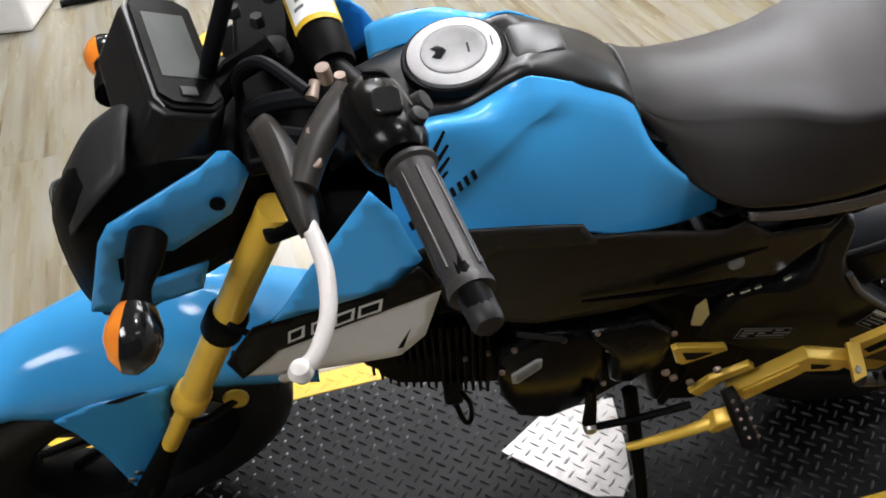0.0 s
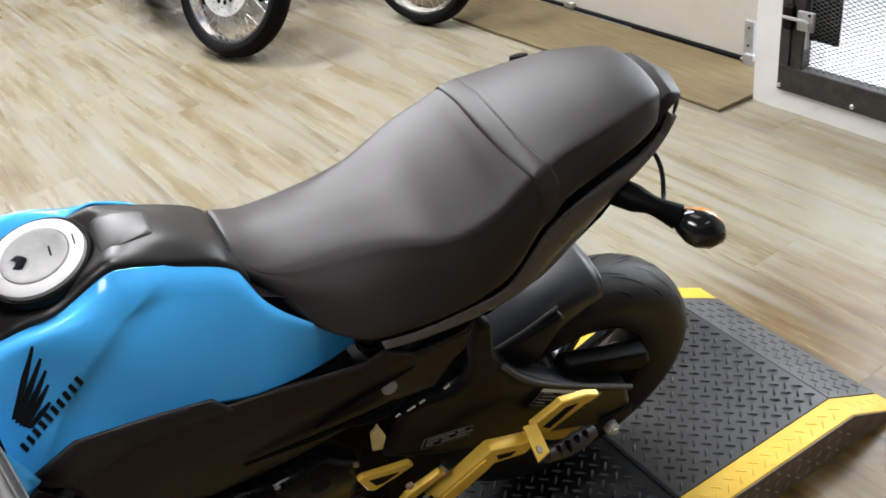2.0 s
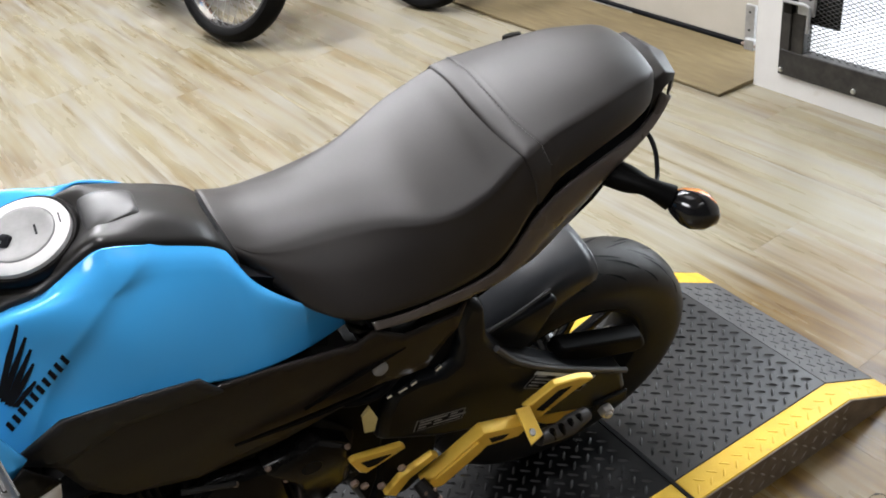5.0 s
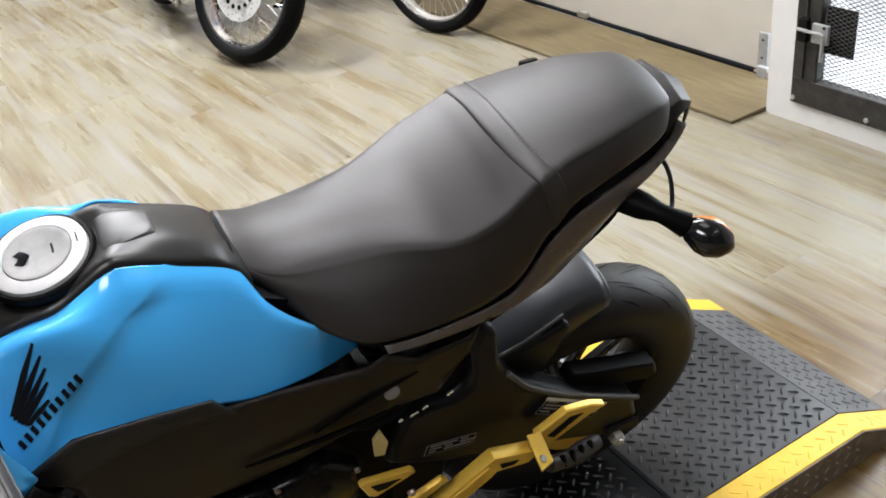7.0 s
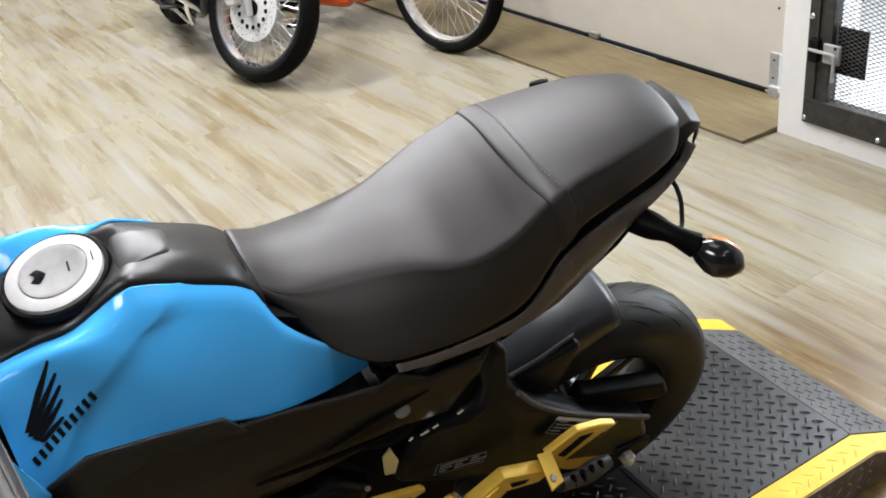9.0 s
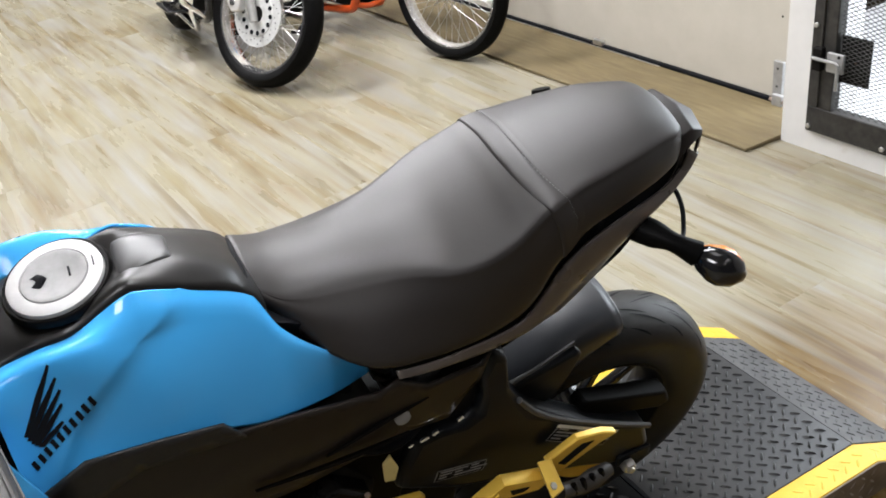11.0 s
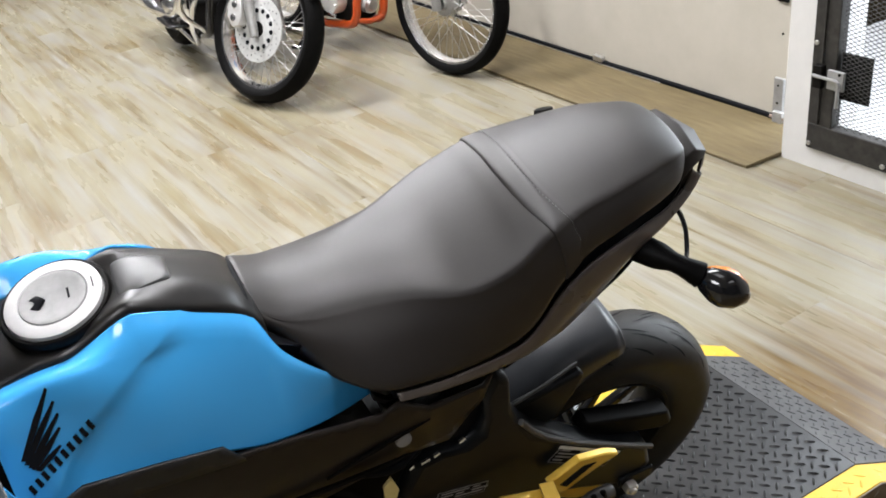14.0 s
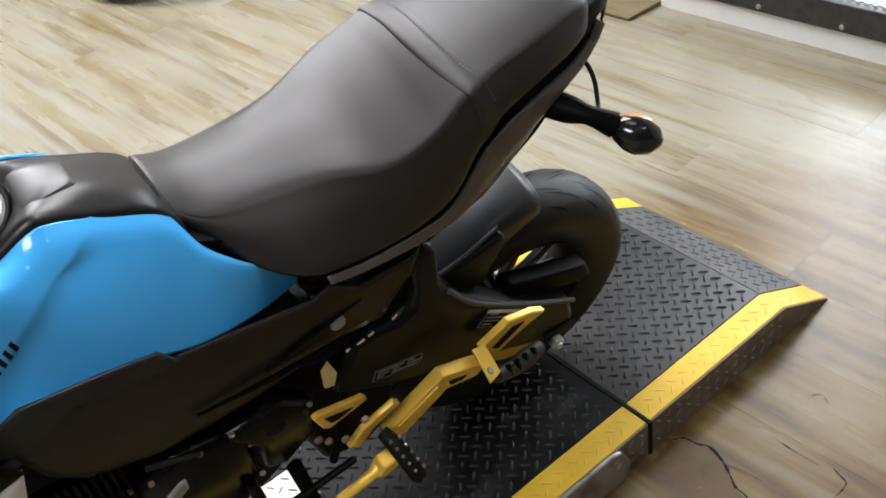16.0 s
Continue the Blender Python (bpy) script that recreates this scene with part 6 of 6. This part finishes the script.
part("blade", tube([(0.322, -0.215, 0.982), (0.332, -0.25, 0.979), (0.336, -0.278, 0.977), (0.334, -0.308, 0.971), (0.323, -0.335, 0.965), (0.312, -0.345, 0.961)], [0.0065, 0.0068, 0.0068, 0.0066, 0.0065, 0.0070], 12, 4, 0.8), LEVER, perch, "silver clutch lever")
part("ball", turned([(0.0, -0.0098), (0.007, -0.007), (0.0098, 0), (0.007, 0.007), (0, 0.0098)], (0.310, -0.3465, 0.961), (0, 0, 1), 16), LEVER, perch)
part("clutch_cable", tube([(0.338, -0.11, 1.005), (0.30, -0.06, 1.0), (0.27, -0.02, 0.95), (0.26, 0.02, 0.86)], 0.0055, 8, 5), INK, perch)
# bar pad with a warning label
pad = sub("bar_pad")
PADL = [Vector(p) for p in ((0.357, -0.085, 1.012), (0.346, -0.03, 1.020), (0.333, 0.04, 1.026), (0.318, 0.12, 1.030))]
part("foam", tube([PADL[0].lerp(PADL[1], -0.05), *PADL], [0.016, 0.0215, 0.0215, 0.0215, 0.019], 20, 3), MATT, pad, "black foam bar pad")
def wrap(a, b, r, a0, a1, n=8):
    d = (b - a).normalized()
    s = d.cross(UP).normalized()
    u = s.cross(d)
    v = [p + (s * math.sin(radians(a0 + (a1 - a0) * k / n)) + u * math.cos(radians(a0 + (a1 - a0) * k / n))) * r for p in (a, b) for k in range(n + 1)]
    return Shape().add(v, [[k, k + 1, n + 2 + k, n + 1 + k] for k in range(n)])


la, lb = Vector((0.3500, -0.052, 1.0165)), Vector((0.326, 0.078, 1.0275))
part("label_border", wrap(la, lb, 0.0237, -74, 66), YELLOW, pad, "yellow label border")
part("label_field", wrap(la.lerp(lb, 0.05), la.lerp(lb, 0.64), 0.0241, -60, 52), PAPER, pad, "white warning label")
for k in range(6):
    t0 = 0.14 + 0.075 * k
    part("text_bar", wrap(la.lerp(lb, t0), la.lerp(lb, t0 + 0.032), 0.0244, -46 + 9 * (k % 3), -20 + 30 * (k % 2), 5), INK if k == 2 else GREYINK, pad)
part("riser", tube([(0.33, -0.03, 0.93), (0.338, -0.03, 1.0)], 0.016, 10), MATT, bar)
part("riser", tube([(0.325, 0.03, 0.93), (0.332, 0.03, 1.0)], 0.016, 10), MATT, bar)
part("top_clamp", prism([(0.255, 0.92), (0.255, 0.945), (0.35, 0.955), (0.365, 0.93)], -0.13, 0.13, 0.008), MATT, bike, bevel=0.006)
part("ignition", turned([(0.0, 0.022), (0.014, 0.020), (0.018, 0.0)], (0.30, 0.0, 0.95), (0, 0, 1), 16), GREY, bike)
part("cable_loom", tube([(0.215, -0.01, 0.90), (0.230, -0.022, 0.95), (0.245, -0.040, 1.0), (0.271, -0.039, 1.06), (0.290, -0.036, 1.105)], [0.009, 0.009, 0.0085, 0.008, 0.007], 10, 5), INK, bike)
part("hose_clip", tube([(0.272, -0.052, 1.09), (0.296, -0.022, 1.09)], 0.0045, 8), INK, bike)
part("cable_loom", tube([(0.36, -0.10, 0.985), (0.31, -0.085, 0.975), (0.27, -0.06, 0.94), (0.25, -0.03, 0.87)], 0.010, 8, 5), INK, bike)
part("cable_loom", tube([(0.33, -0.15, 0.99), (0.29, -0.12, 0.97), (0.265, -0.09, 0.92), (0.26, -0.06, 0.85)], 0.007, 8, 5), INK, bike)
for p in ((0.262, 0.058, 0.965), (0.285, 0.045, 0.96), (0.30, 0.07, 0.97)):
    part("clamp_bolt", bolt(p, (0, 0, 1), 0.008, 0.012), GREY, bike)


# ---- the two motorcycles by the door ----
def spoked_wheel(parent, R, width, rim_w, m, disc, seed):
    """Tyre, bright rim, hub and crossed spokes; the axle lies along y."""
    w = new("front_wheel" if seed < 3 else "rear_wheel")
    w.parent = parent
    w.matrix_basis = m
    b = width / 2
    rr = R - width * 0.62
    prof = [(rr, -rim_w), (rr + 0.012, -b * 0.9), (R - width * 0.28, -b), (R - 0.012, -b * 0.72), (R, -b * 0.25), (R, b * 0.25), (R - 0.012, b * 0.72), (R - width * 0.28, b), (rr + 0.012, b * 0.9), (rr, rim_w)]
    part("tyre", turned(prof, (0, 0, 0), (0, 1, 0), 56), RUBBER, w)
    part("rim", turned([(rr + 0.004, -rim_w - 0.003), (rr - 0.006, -rim_w - 0.002), (rr - 0.008, -rim_w + 0.006), (rr - 0.015, -0.008), (rr - 0.015, 0.008), (rr - 0.008, rim_w - 0.006), (rr - 0.006, rim_w + 0.002), (rr + 0.004, rim_w + 0.003)], (0, 0, 0), (0, 1, 0), 56), CHROME, w)
    part("hub", turned([(0.0, -0.06), (0.022, -0.06), (0.024, -0.045), (0.046, -0.04), (0.046, -0.033), (0.026, -0.028), (0.026, 0.028), (0.046, 0.033), (0.046, 0.04), (0.024, 0.045), (0.022, 0.06), (0.0, 0.06)], (0, 0, 0), (0, 1, 0), 24), CHROME, w)
    for k in range(44):
        a = 2 * math.pi * k / 44
        side = 1 if k % 2 else -1
        lean = radians(70) * (1 if (k // 2) % 2 else -1)
        p = Vector((math.cos(a + lean) * 0.044, side * 0.036, math.sin(a + lean) * 0.044))
        q = Vector((math.cos(a) * (rr - 0.014), 0, math.sin(a) * (rr - 0.014)))
        part("spoke", tube([p, q], 0.0013, 5), STEEL, w)
    if disc:
        part("disc", turned([(disc * 0.62, 0.052), (disc, 0.052), (disc, 0.056), (disc * 0.62, 0.056)], (0, 0, 0), (0, 1, 0), 40, True), DISC, w, "drilled steel brake disc")
        part("disc_carrier", turned([(0.03, 0.05), (disc * 0.66, 0.05), (disc * 0.66, 0.059), (0.03, 0.059)], (0, 0, 0), (0, 1, 0), 32, True), DISC, w)
        for k in range(14):
            a = 2 * math.pi * k / 14
            part("disc_hole", bolt((math.cos(a) * disc * 0.58, 0.0588, math.sin(a) * disc * 0.58), (0, 1, 0), 0.0105, 0.001, 12), INK, w)
        for k in range(36):
            a = 2 * math.pi * k / 36
            d = disc * (0.74, 0.82, 0.9)[k % 3]
            part("disc_hole", bolt((math.cos(a) * d, 0.0558, math.sin(a) * d), (0, 1, 0), 0.003, 0.0006, 6), INK, w)
        part("hub_cap", turned([(0.0, 0.064), (0.018, 0.063), (0.03, 0.0595), (0.034, 0.0592)], (0, 0, 0), (0, 1, 0), 20), RUST, w)
    return w


def heading(x, y, deg, lean=0.0):
    """A frame on the floor whose -x axis points the way the machine faces."""
    return Matrix.Translation((x, y, 0)) @ Matrix.Rotation(radians(deg - 180), 4, "Z") @ Matrix.Rotation(radians(lean), 4, "X")


def cruiser():
    R = 0.308
    ob = thing("cruiser_motorcycle", heading(1.302, 2.872, 276, 10), "chrome and black cruiser motorcycle with wire wheels", "motorcycle", "motorcycles by the door")
    turn = Matrix.Translation((0, 0, R - 0.006)) @ Matrix.Rotation(radians(24), 4, "Z") @ Matrix.Rotation(radians(14), 4, "X")
    back = Vector((0.42, 0.0, 0.9))
    spoked_wheel(ob, R, 0.10, 0.032, turn, 0.138, 1)
    for y in (-0.085, 0.085):
        part("fork_leg", tube([turn @ Vector((0.0, y, 0)) + back * d for d in (-0.035, 0.02, 0.16, 0.42)], [0.018, 0.021, 0.021, 0.019], 14), FORKGREY, ob, "silver fork slider")
        part("fork_tube", tube([turn @ Vector((0.0, y, 0)) + back * d for d in (0.41, 0.62)], 0.018, 12), CHROME, ob)
    part("caliper", prism([(0.075, 0.0), (0.068, 0.05), (0.085, 0.115), (0.125, 0.125), (0.155, 0.085), (0.150, 0.03), (0.115, -0.01)], 0.048, 0.098, 0.006).move(turn), SILVER, ob, "silver brake caliper", bevel=0.005)
    for z in (0.03, 0.085):
        part("caliper_cap", bolt(turn @ Vector((0.112, 0.097, z)), turn.to_3x3() @ Vector((0, 1, 0)), 0.017, 0.006, 16), CHROME, ob)
    part("brake_hose", tube([turn @ Vector((0.10, 0.085, 0.12)), turn @ Vector((0.13, 0.10, 0.26)), turn @ Vector((0.20, 0.09, 0.42))], 0.005, 8, 4), INK, ob)
    part("reflector", block(-0.012, 0.012, -0.004, 0.004, -0.03, 0.03).move(turn @ Matrix.Translation((0.10, 0.10, 0.22))), PAPER, ob)
    rows = []
    for k in range(9):
        a = radians(35 + k * 14)
        rows.append([turn @ Vector((math.cos(a) * r_, y, math.sin(a) * r_)) for r_, y in ((R + 0.012, -0.062), (R + 0.03, -0.045), (R + 0.036, 0), (R + 0.03, 0.045), (R + 0.012, 0.062))])
    part("front_mudguard", surf(rows, 2, 3), GLOSS, ob, thick=0.003)
    spoked_wheel(ob, 0.30, 0.13, 0.04, Matrix.Translation((1.15, 0.06, 0.30)), 0, 4)
    # frame, engine, pipes
    part("frame_cradle", tube([(0.42, 0.11, 0.62), (0.44, 0.12, 0.30), (0.50, 0.12, 0.19), (0.95, 0.12, 0.18), (1.2, 0.11, 0.28)], 0.019, 10, 4).mirrored(), GLOSS, ob)
    part("frame_cradle", tube([(0.42, -0.11, 0.62), (0.44, -0.12, 0.30), (0.50, -0.12, 0.19), (0.95, -0.12, 0.18), (1.2, -0.11, 0.28)], 0.019, 10, 4).mirrored(), GLOSS, ob)
    part("engine_guard", tube([(0.43, -0.12, 0.56), (0.38, -0.24, 0.48), (0.40, -0.26, 0.32), (0.46, -0.14, 0.22)], 0.013, 10, 4).mirrored(), CHROME, ob, "chrome engine guard")
    part("crankcase", prism([(0.50, 0.22), (0.48, 0.34), (0.56, 0.44), (0.78, 0.44), (0.82, 0.32), (0.80, 0.21)], -0.17, 0.17, 0.02).mirrored(), RUST, ob, bevel=0.01)
    part("case_cover", turned([(0.0, -0.205), (0.06, -0.2), (0.09, -0.185), (0.095, -0.165)], (0.66, 0, 0.32), (0, 1, 0), 28).mirrored(), CHROME, ob, "polished round case cover")
    part("case_cover", turned([(0.0, -0.2), (0.04, -0.197), (0.065, -0.185), (0.07, -0.165)], (0.755, 0, 0.31), (0, 1, 0), 28).mirrored(), CHROME, ob, "polished round case cover")
    for cx, ax in ((0.56, -0.3), (0.73, 0.05)):
        for k in range(8):
            c = Vector((cx + ax * k * 0.026, 0, 0.45 + k * 0.026))
            part("fin", turned([(0.05, -0.004), (0.098 - 0.002 * k, -0.003), (0.098 - 0.002 * k, 0.003), (0.05, 0.004)], c, (ax, 0, 1), 20, True).mirrored(), STEEL if k % 2 else CHROME, ob)
        part("rocker_cover", turned([(0.0, 0.05), (0.06, 0.045), (0.085, 0.02), (0.085, 0.0)], (cx + ax * 0.21, 0, 0.66), (ax, 0, 1), 20).mirrored(), CHROME, ob)
    for dz, xs in ((0.0, 0.58), (0.085, 0.80)):
        part("exhaust_pipe", tube([(xs, -0.12, 0.52), (xs - 0.03, -0.2, 0.44), (xs + 0.06, -0.22, 0.27 + dz), (xs + 0.4, -0.22, 0.22 + dz)], 0.024, 12, 5).mirrored(), CHROME, ob, "chrome exhaust pipe")
        part("silencer", tube([(xs + 0.38, -0.22, 0.222 + dz), (xs + 0.46, -0.22, 0.225 + dz), (1.42 + dz, -0.22, 0.26 + dz), (1.44 + dz, -0.22, 0.262 + dz)], [0.025, 0.042, 0.042, 0.034], 16).mirrored(), CHROME, ob)
    part("radiator_shroud", block(0.46, 0.66, -0.12, 0.02, 0.10, 0.60), GLOSS, ob, bevel=0.012)
    part("crash_bar", tube([(0.42, 0.10, 0.50), (0.47, 0.17, 0.36), (0.56, 0.17, 0.22), (0.66, 0.12, 0.11), (0.96, 0.12, 0.12)], 0.014, 12, 5), CHROME, ob, "chrome crash bar")
    part("foot_board", block(0.62, 0.84, 0.15, 0.27, 0.20, 0.215), GLOSS, ob, bevel=0.006)
    part("horn_cover", turned([(0.0, 0.05), (0.035, 0.046), (0.052, 0.03), (0.055, 0.0)], (0.74, 0.20, 0.29), (-0.3, 1, 0.2), 24), CHROME, ob, "polished round cover")
    for k in range(6):
        c = Vector((0.52 + 0.055 * k, 0.165 + 0.012 * (k % 2), 0.30 + 0.05 * (k % 3)))
        part("case_bolt", bolt(c, (0, 1, 0), 0.014, 0.02), CHROME, ob)
    for k in range(3):
        part("cable", tube([(0.48 + 0.03 * k, 0.14, 0.55), (0.52 + 0.04 * k, 0.19, 0.40), (0.60 + 0.05 * k, 0.17, 0.26)], 0.006, 8, 4), INK, ob)
    part("tank", surf([[(0.42, -0.02, 0.80), (0.44, 0, 0.86), (0.42, 0.02, 0.80)], [(0.55, -0.15, 0.76), (0.55, 0, 0.94), (0.55, 0.15, 0.76)], [(0.85, -0.11, 0.72), (0.85, 0, 0.86), (0.85, 0.11, 0.72)]], 5, 5).mirrored(), GLOSS, ob, thick=0.004)
    part("stem", tube([turn @ Vector((0, -0.1, 0)) + back * 0.6, turn @ Vector((0, 0.1, 0)) + back * 0.6], 0.026, 10), GLOSS, ob)
    part("backbone", tube([turn @ Vector((0, 0, 0)) + back * 0.55, (0.42, 0, 0.74), (0.8, 0, 0.70), (1.05, 0, 0.6), (1.22, 0.04, 0.66)], 0.026, 10), GLOSS, ob)
    part("swing_arm", tube([(0.80, -0.14, 0.28), (1.20, -0.14, 0.30)], 0.02, 8).mirrored(), GLOSS, ob)
    part("swing_arm", tube([(0.80, 0.02, 0.28), (1.20, 0.02, 0.30)], 0.014, 8).mirrored(), GLOSS, ob)
    return ob


def trail_bike():
    R = 0.312
    ob = thing("trail_motorcycle", heading(2.072, 2.600, 288, 6), "orange-framed trail motorcycle with wire wheels", "motorcycle", "motorcycles by the door")
    turn = Matrix.Translation((0, 0, R)) @ Matrix.Rotation(radians(7), 4, "Z")
    spoked_wheel(ob, R, 0.085, 0.025, turn, 0, 2)
    part("drum", turned([(0.0, 0.060), (0.022, 0.060), (0.026, 0.05), (0.050, 0.046), (0.054, 0.03), (0.054, 0.0)], (0, 0, 0), (0, 1, 0), 28).move(turn), FORKGREY, ob, "silver brake drum")
    for y in (-0.085, 0.085):
        part("fork_leg", tube([turn @ Vector((0.0, y, -0.02)), turn @ Vector((0.01, y, 0.05)), turn @ Vector((0.14, y, 0.36))], [0.02, 0.025, 0.023], 14), FORKGREY, ob, "silver fork slider")
        part("fork_tube", tube([turn @ Vector((0.13, y, 0.34)), turn @ Vector((0.23, y, 0.60))], 0.016, 12), CHROME, ob)
    for y in (-0.08, 0.08):
        part("down_tube", tube([(0.34, y * 0.4, 0.80), (0.50, y, 0.52), (0.565, y, 0.28), (0.585, y, 0.18), (0.66, y, 0.135), (0.98, y, 0.13), (1.06, y, 0.30)], 0.020, 12, 4), ORANGE, ob, "orange painted frame tube")
    part("crankcase", prism([(0.62, 0.15), (0.60, 0.26), (0.64, 0.40), (0.86, 0.42), (0.94, 0.3), (0.90, 0.15)], -0.075, 0.085, 0.015), RUST, ob, "dark crankcase", bevel=0.01)
    part("oil_filter", tube([(0.575, -0.005, 0.225), (0.615, -0.005, 0.225)], [0.040, 0.040], 20), SILVER, ob, "silver round filter housing")
    part("filter_cap", tube([(0.560, -0.005, 0.225), (0.576, -0.005, 0.225)], [0.024, 0.034], 16), STEEL, ob)
    part("skid_bar", tube([(0.585, -0.08, 0.165), (0.58, 0.0, 0.150), (0.585, 0.08, 0.165)], 0.014, 10, 4), ORANGE, ob)
    part("case_cover", turned([(0.0, 0.150), (0.05, 0.148), (0.074, 0.138), (0.080, 0.118), (0.080, 0.08)], (0.72, 0, 0.265), (0, 1, 0), 28), SILVER, ob, "silver round case cover")
    part("case_cover", turned([(0.0, 0.142), (0.04, 0.140), (0.056, 0.130), (0.060, 0.08)], (0.845, 0, 0.250), (0, 1, 0), 24), STEEL, ob, "silver round case cover")
    for k in range(7):
        a = 2 * math.pi * k / 7
        part("case_bolt", bolt((0.72 + 0.066 * math.cos(a), 0.138, 0.265 + 0.066 * math.sin(a)), (0, 1, 0), 0.006, 0.006), CHROME, ob)
    part("gear_lever", tube([(0.70, 0.15, 0.20), (0.64, 0.17, 0.195), (0.60, 0.19, 0.205)], 0.007, 8, 3), CHROME, ob, "chrome gear lever")
    part("chain_case", prism([(0.80, 0.16), (0.78, 0.22), (0.86, 0.26), (1.0, 0.24), (1.02, 0.18)], 0.085, 0.115, 0.006), RUST, ob, bevel=0.006)
    for k in range(9):
        part("fin", turned([(0.04, -0.004), (0.08, -0.003), (0.08, 0.003), (0.04, 0.004)], (0.63 - 0.006 * k, 0, 0.43 + k * 0.022), (-0.25, 0, 1), 18, True).mirrored(), STEEL, ob)
    part("carburettor", tube([(0.74, 0, 0.5), (0.86, 0, 0.52)], [0.03, 0.035], 12).mirrored(), SILVER, ob)
    part("exhaust_pipe", tube([(0.55, 0.03, 0.5), (0.44, 0.05, 0.46), (0.42, 0.14, 0.34), (0.6, 0.17, 0.28), (1.1, 0.17, 0.4)], 0.019, 10, 4).mirrored(), CHROME, ob, "chrome exhaust pipe")
    part("foot_rest", tube([(0.78, -0.13, 0.24), (0.79, -0.25, 0.25)], 0.013, 8).mirrored(), RUST, ob)
    part("side_stand", tube([(0.8, -0.12, 0.22), (0.86, -0.24, 0.02), (0.89, -0.26, 0.024)], 0.011, 8).mirrored(), INK, ob)
    spoked_wheel(ob, 0.31, 0.11, 0.03, Matrix.Translation((1.33, 0, 0.31)), 0, 5)
    for y in (-0.1, 0.1):
        part("swing_arm", tube([(0.92, y, 0.3), (1.33, y, 0.31)], 0.018, 8).mirrored(), INK, ob)
    part("backbone", tube([turn @ Vector((0.21, 0, 0.52)), (0.3, 0, 0.82), (0.62, 0, 0.74), (1.0, 0, 0.6), (0.98, 0, 0.34)], 0.022, 10), ORANGE, ob)
    part("tank", surf([[(0.36, -0.02, 0.82), (0.37, 0, 0.88), (0.36, 0.02, 0.82)], [(0.5, -0.12, 0.78), (0.5, 0, 0.95), (0.5, 0.12, 0.78)], [(0.76, -0.08, 0.74), (0.76, 0, 0.85), (0.76, 0.08, 0.74)]], 5, 5).mirrored(), BLUE, ob, thick=0.004)
    return ob


cruiser()
trail_bike()

# ---- the floor ----
floor = part("floor", block(-7.2, 5.4, -5.6, 0.2, -0.1, -0.006), RUST)
floor.matrix_basis = ROOM
tagged(floor, "washed oak vinyl plank floor with a soft shine", "floor", kind="structure")
PW, PL = 0.19, 1.26
plank_me = block(-PL / 2 + 0.0002, PL / 2 - 0.0002, -PW / 2 + 0.00012, PW / 2 - 0.00012, -0.005, 0.0).mesh("plank")
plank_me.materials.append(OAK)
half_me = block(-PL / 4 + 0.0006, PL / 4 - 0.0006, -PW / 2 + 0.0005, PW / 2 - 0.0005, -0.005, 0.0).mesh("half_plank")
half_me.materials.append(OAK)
lay = random.Random(4)
rows_n = 30
for j in range(rows_n):
    b_ = 0.2 - PW * (j + 0.5)
    a_ = -7.2 + (lay.random() * PL if j % 2 else lay.random() * PL * 0.5) - PL
    while a_ < 5.3:
        if a_ + PL > -7.2:
            ob = new("plank", plank_me)
            ob.parent = floor
            ob.matrix_basis = pose(a_ + PL / 2, b_, -lay.random() * 0.0002, 0, 0, 180 if lay.random() < 0.5 else 0)
        a_ += PL
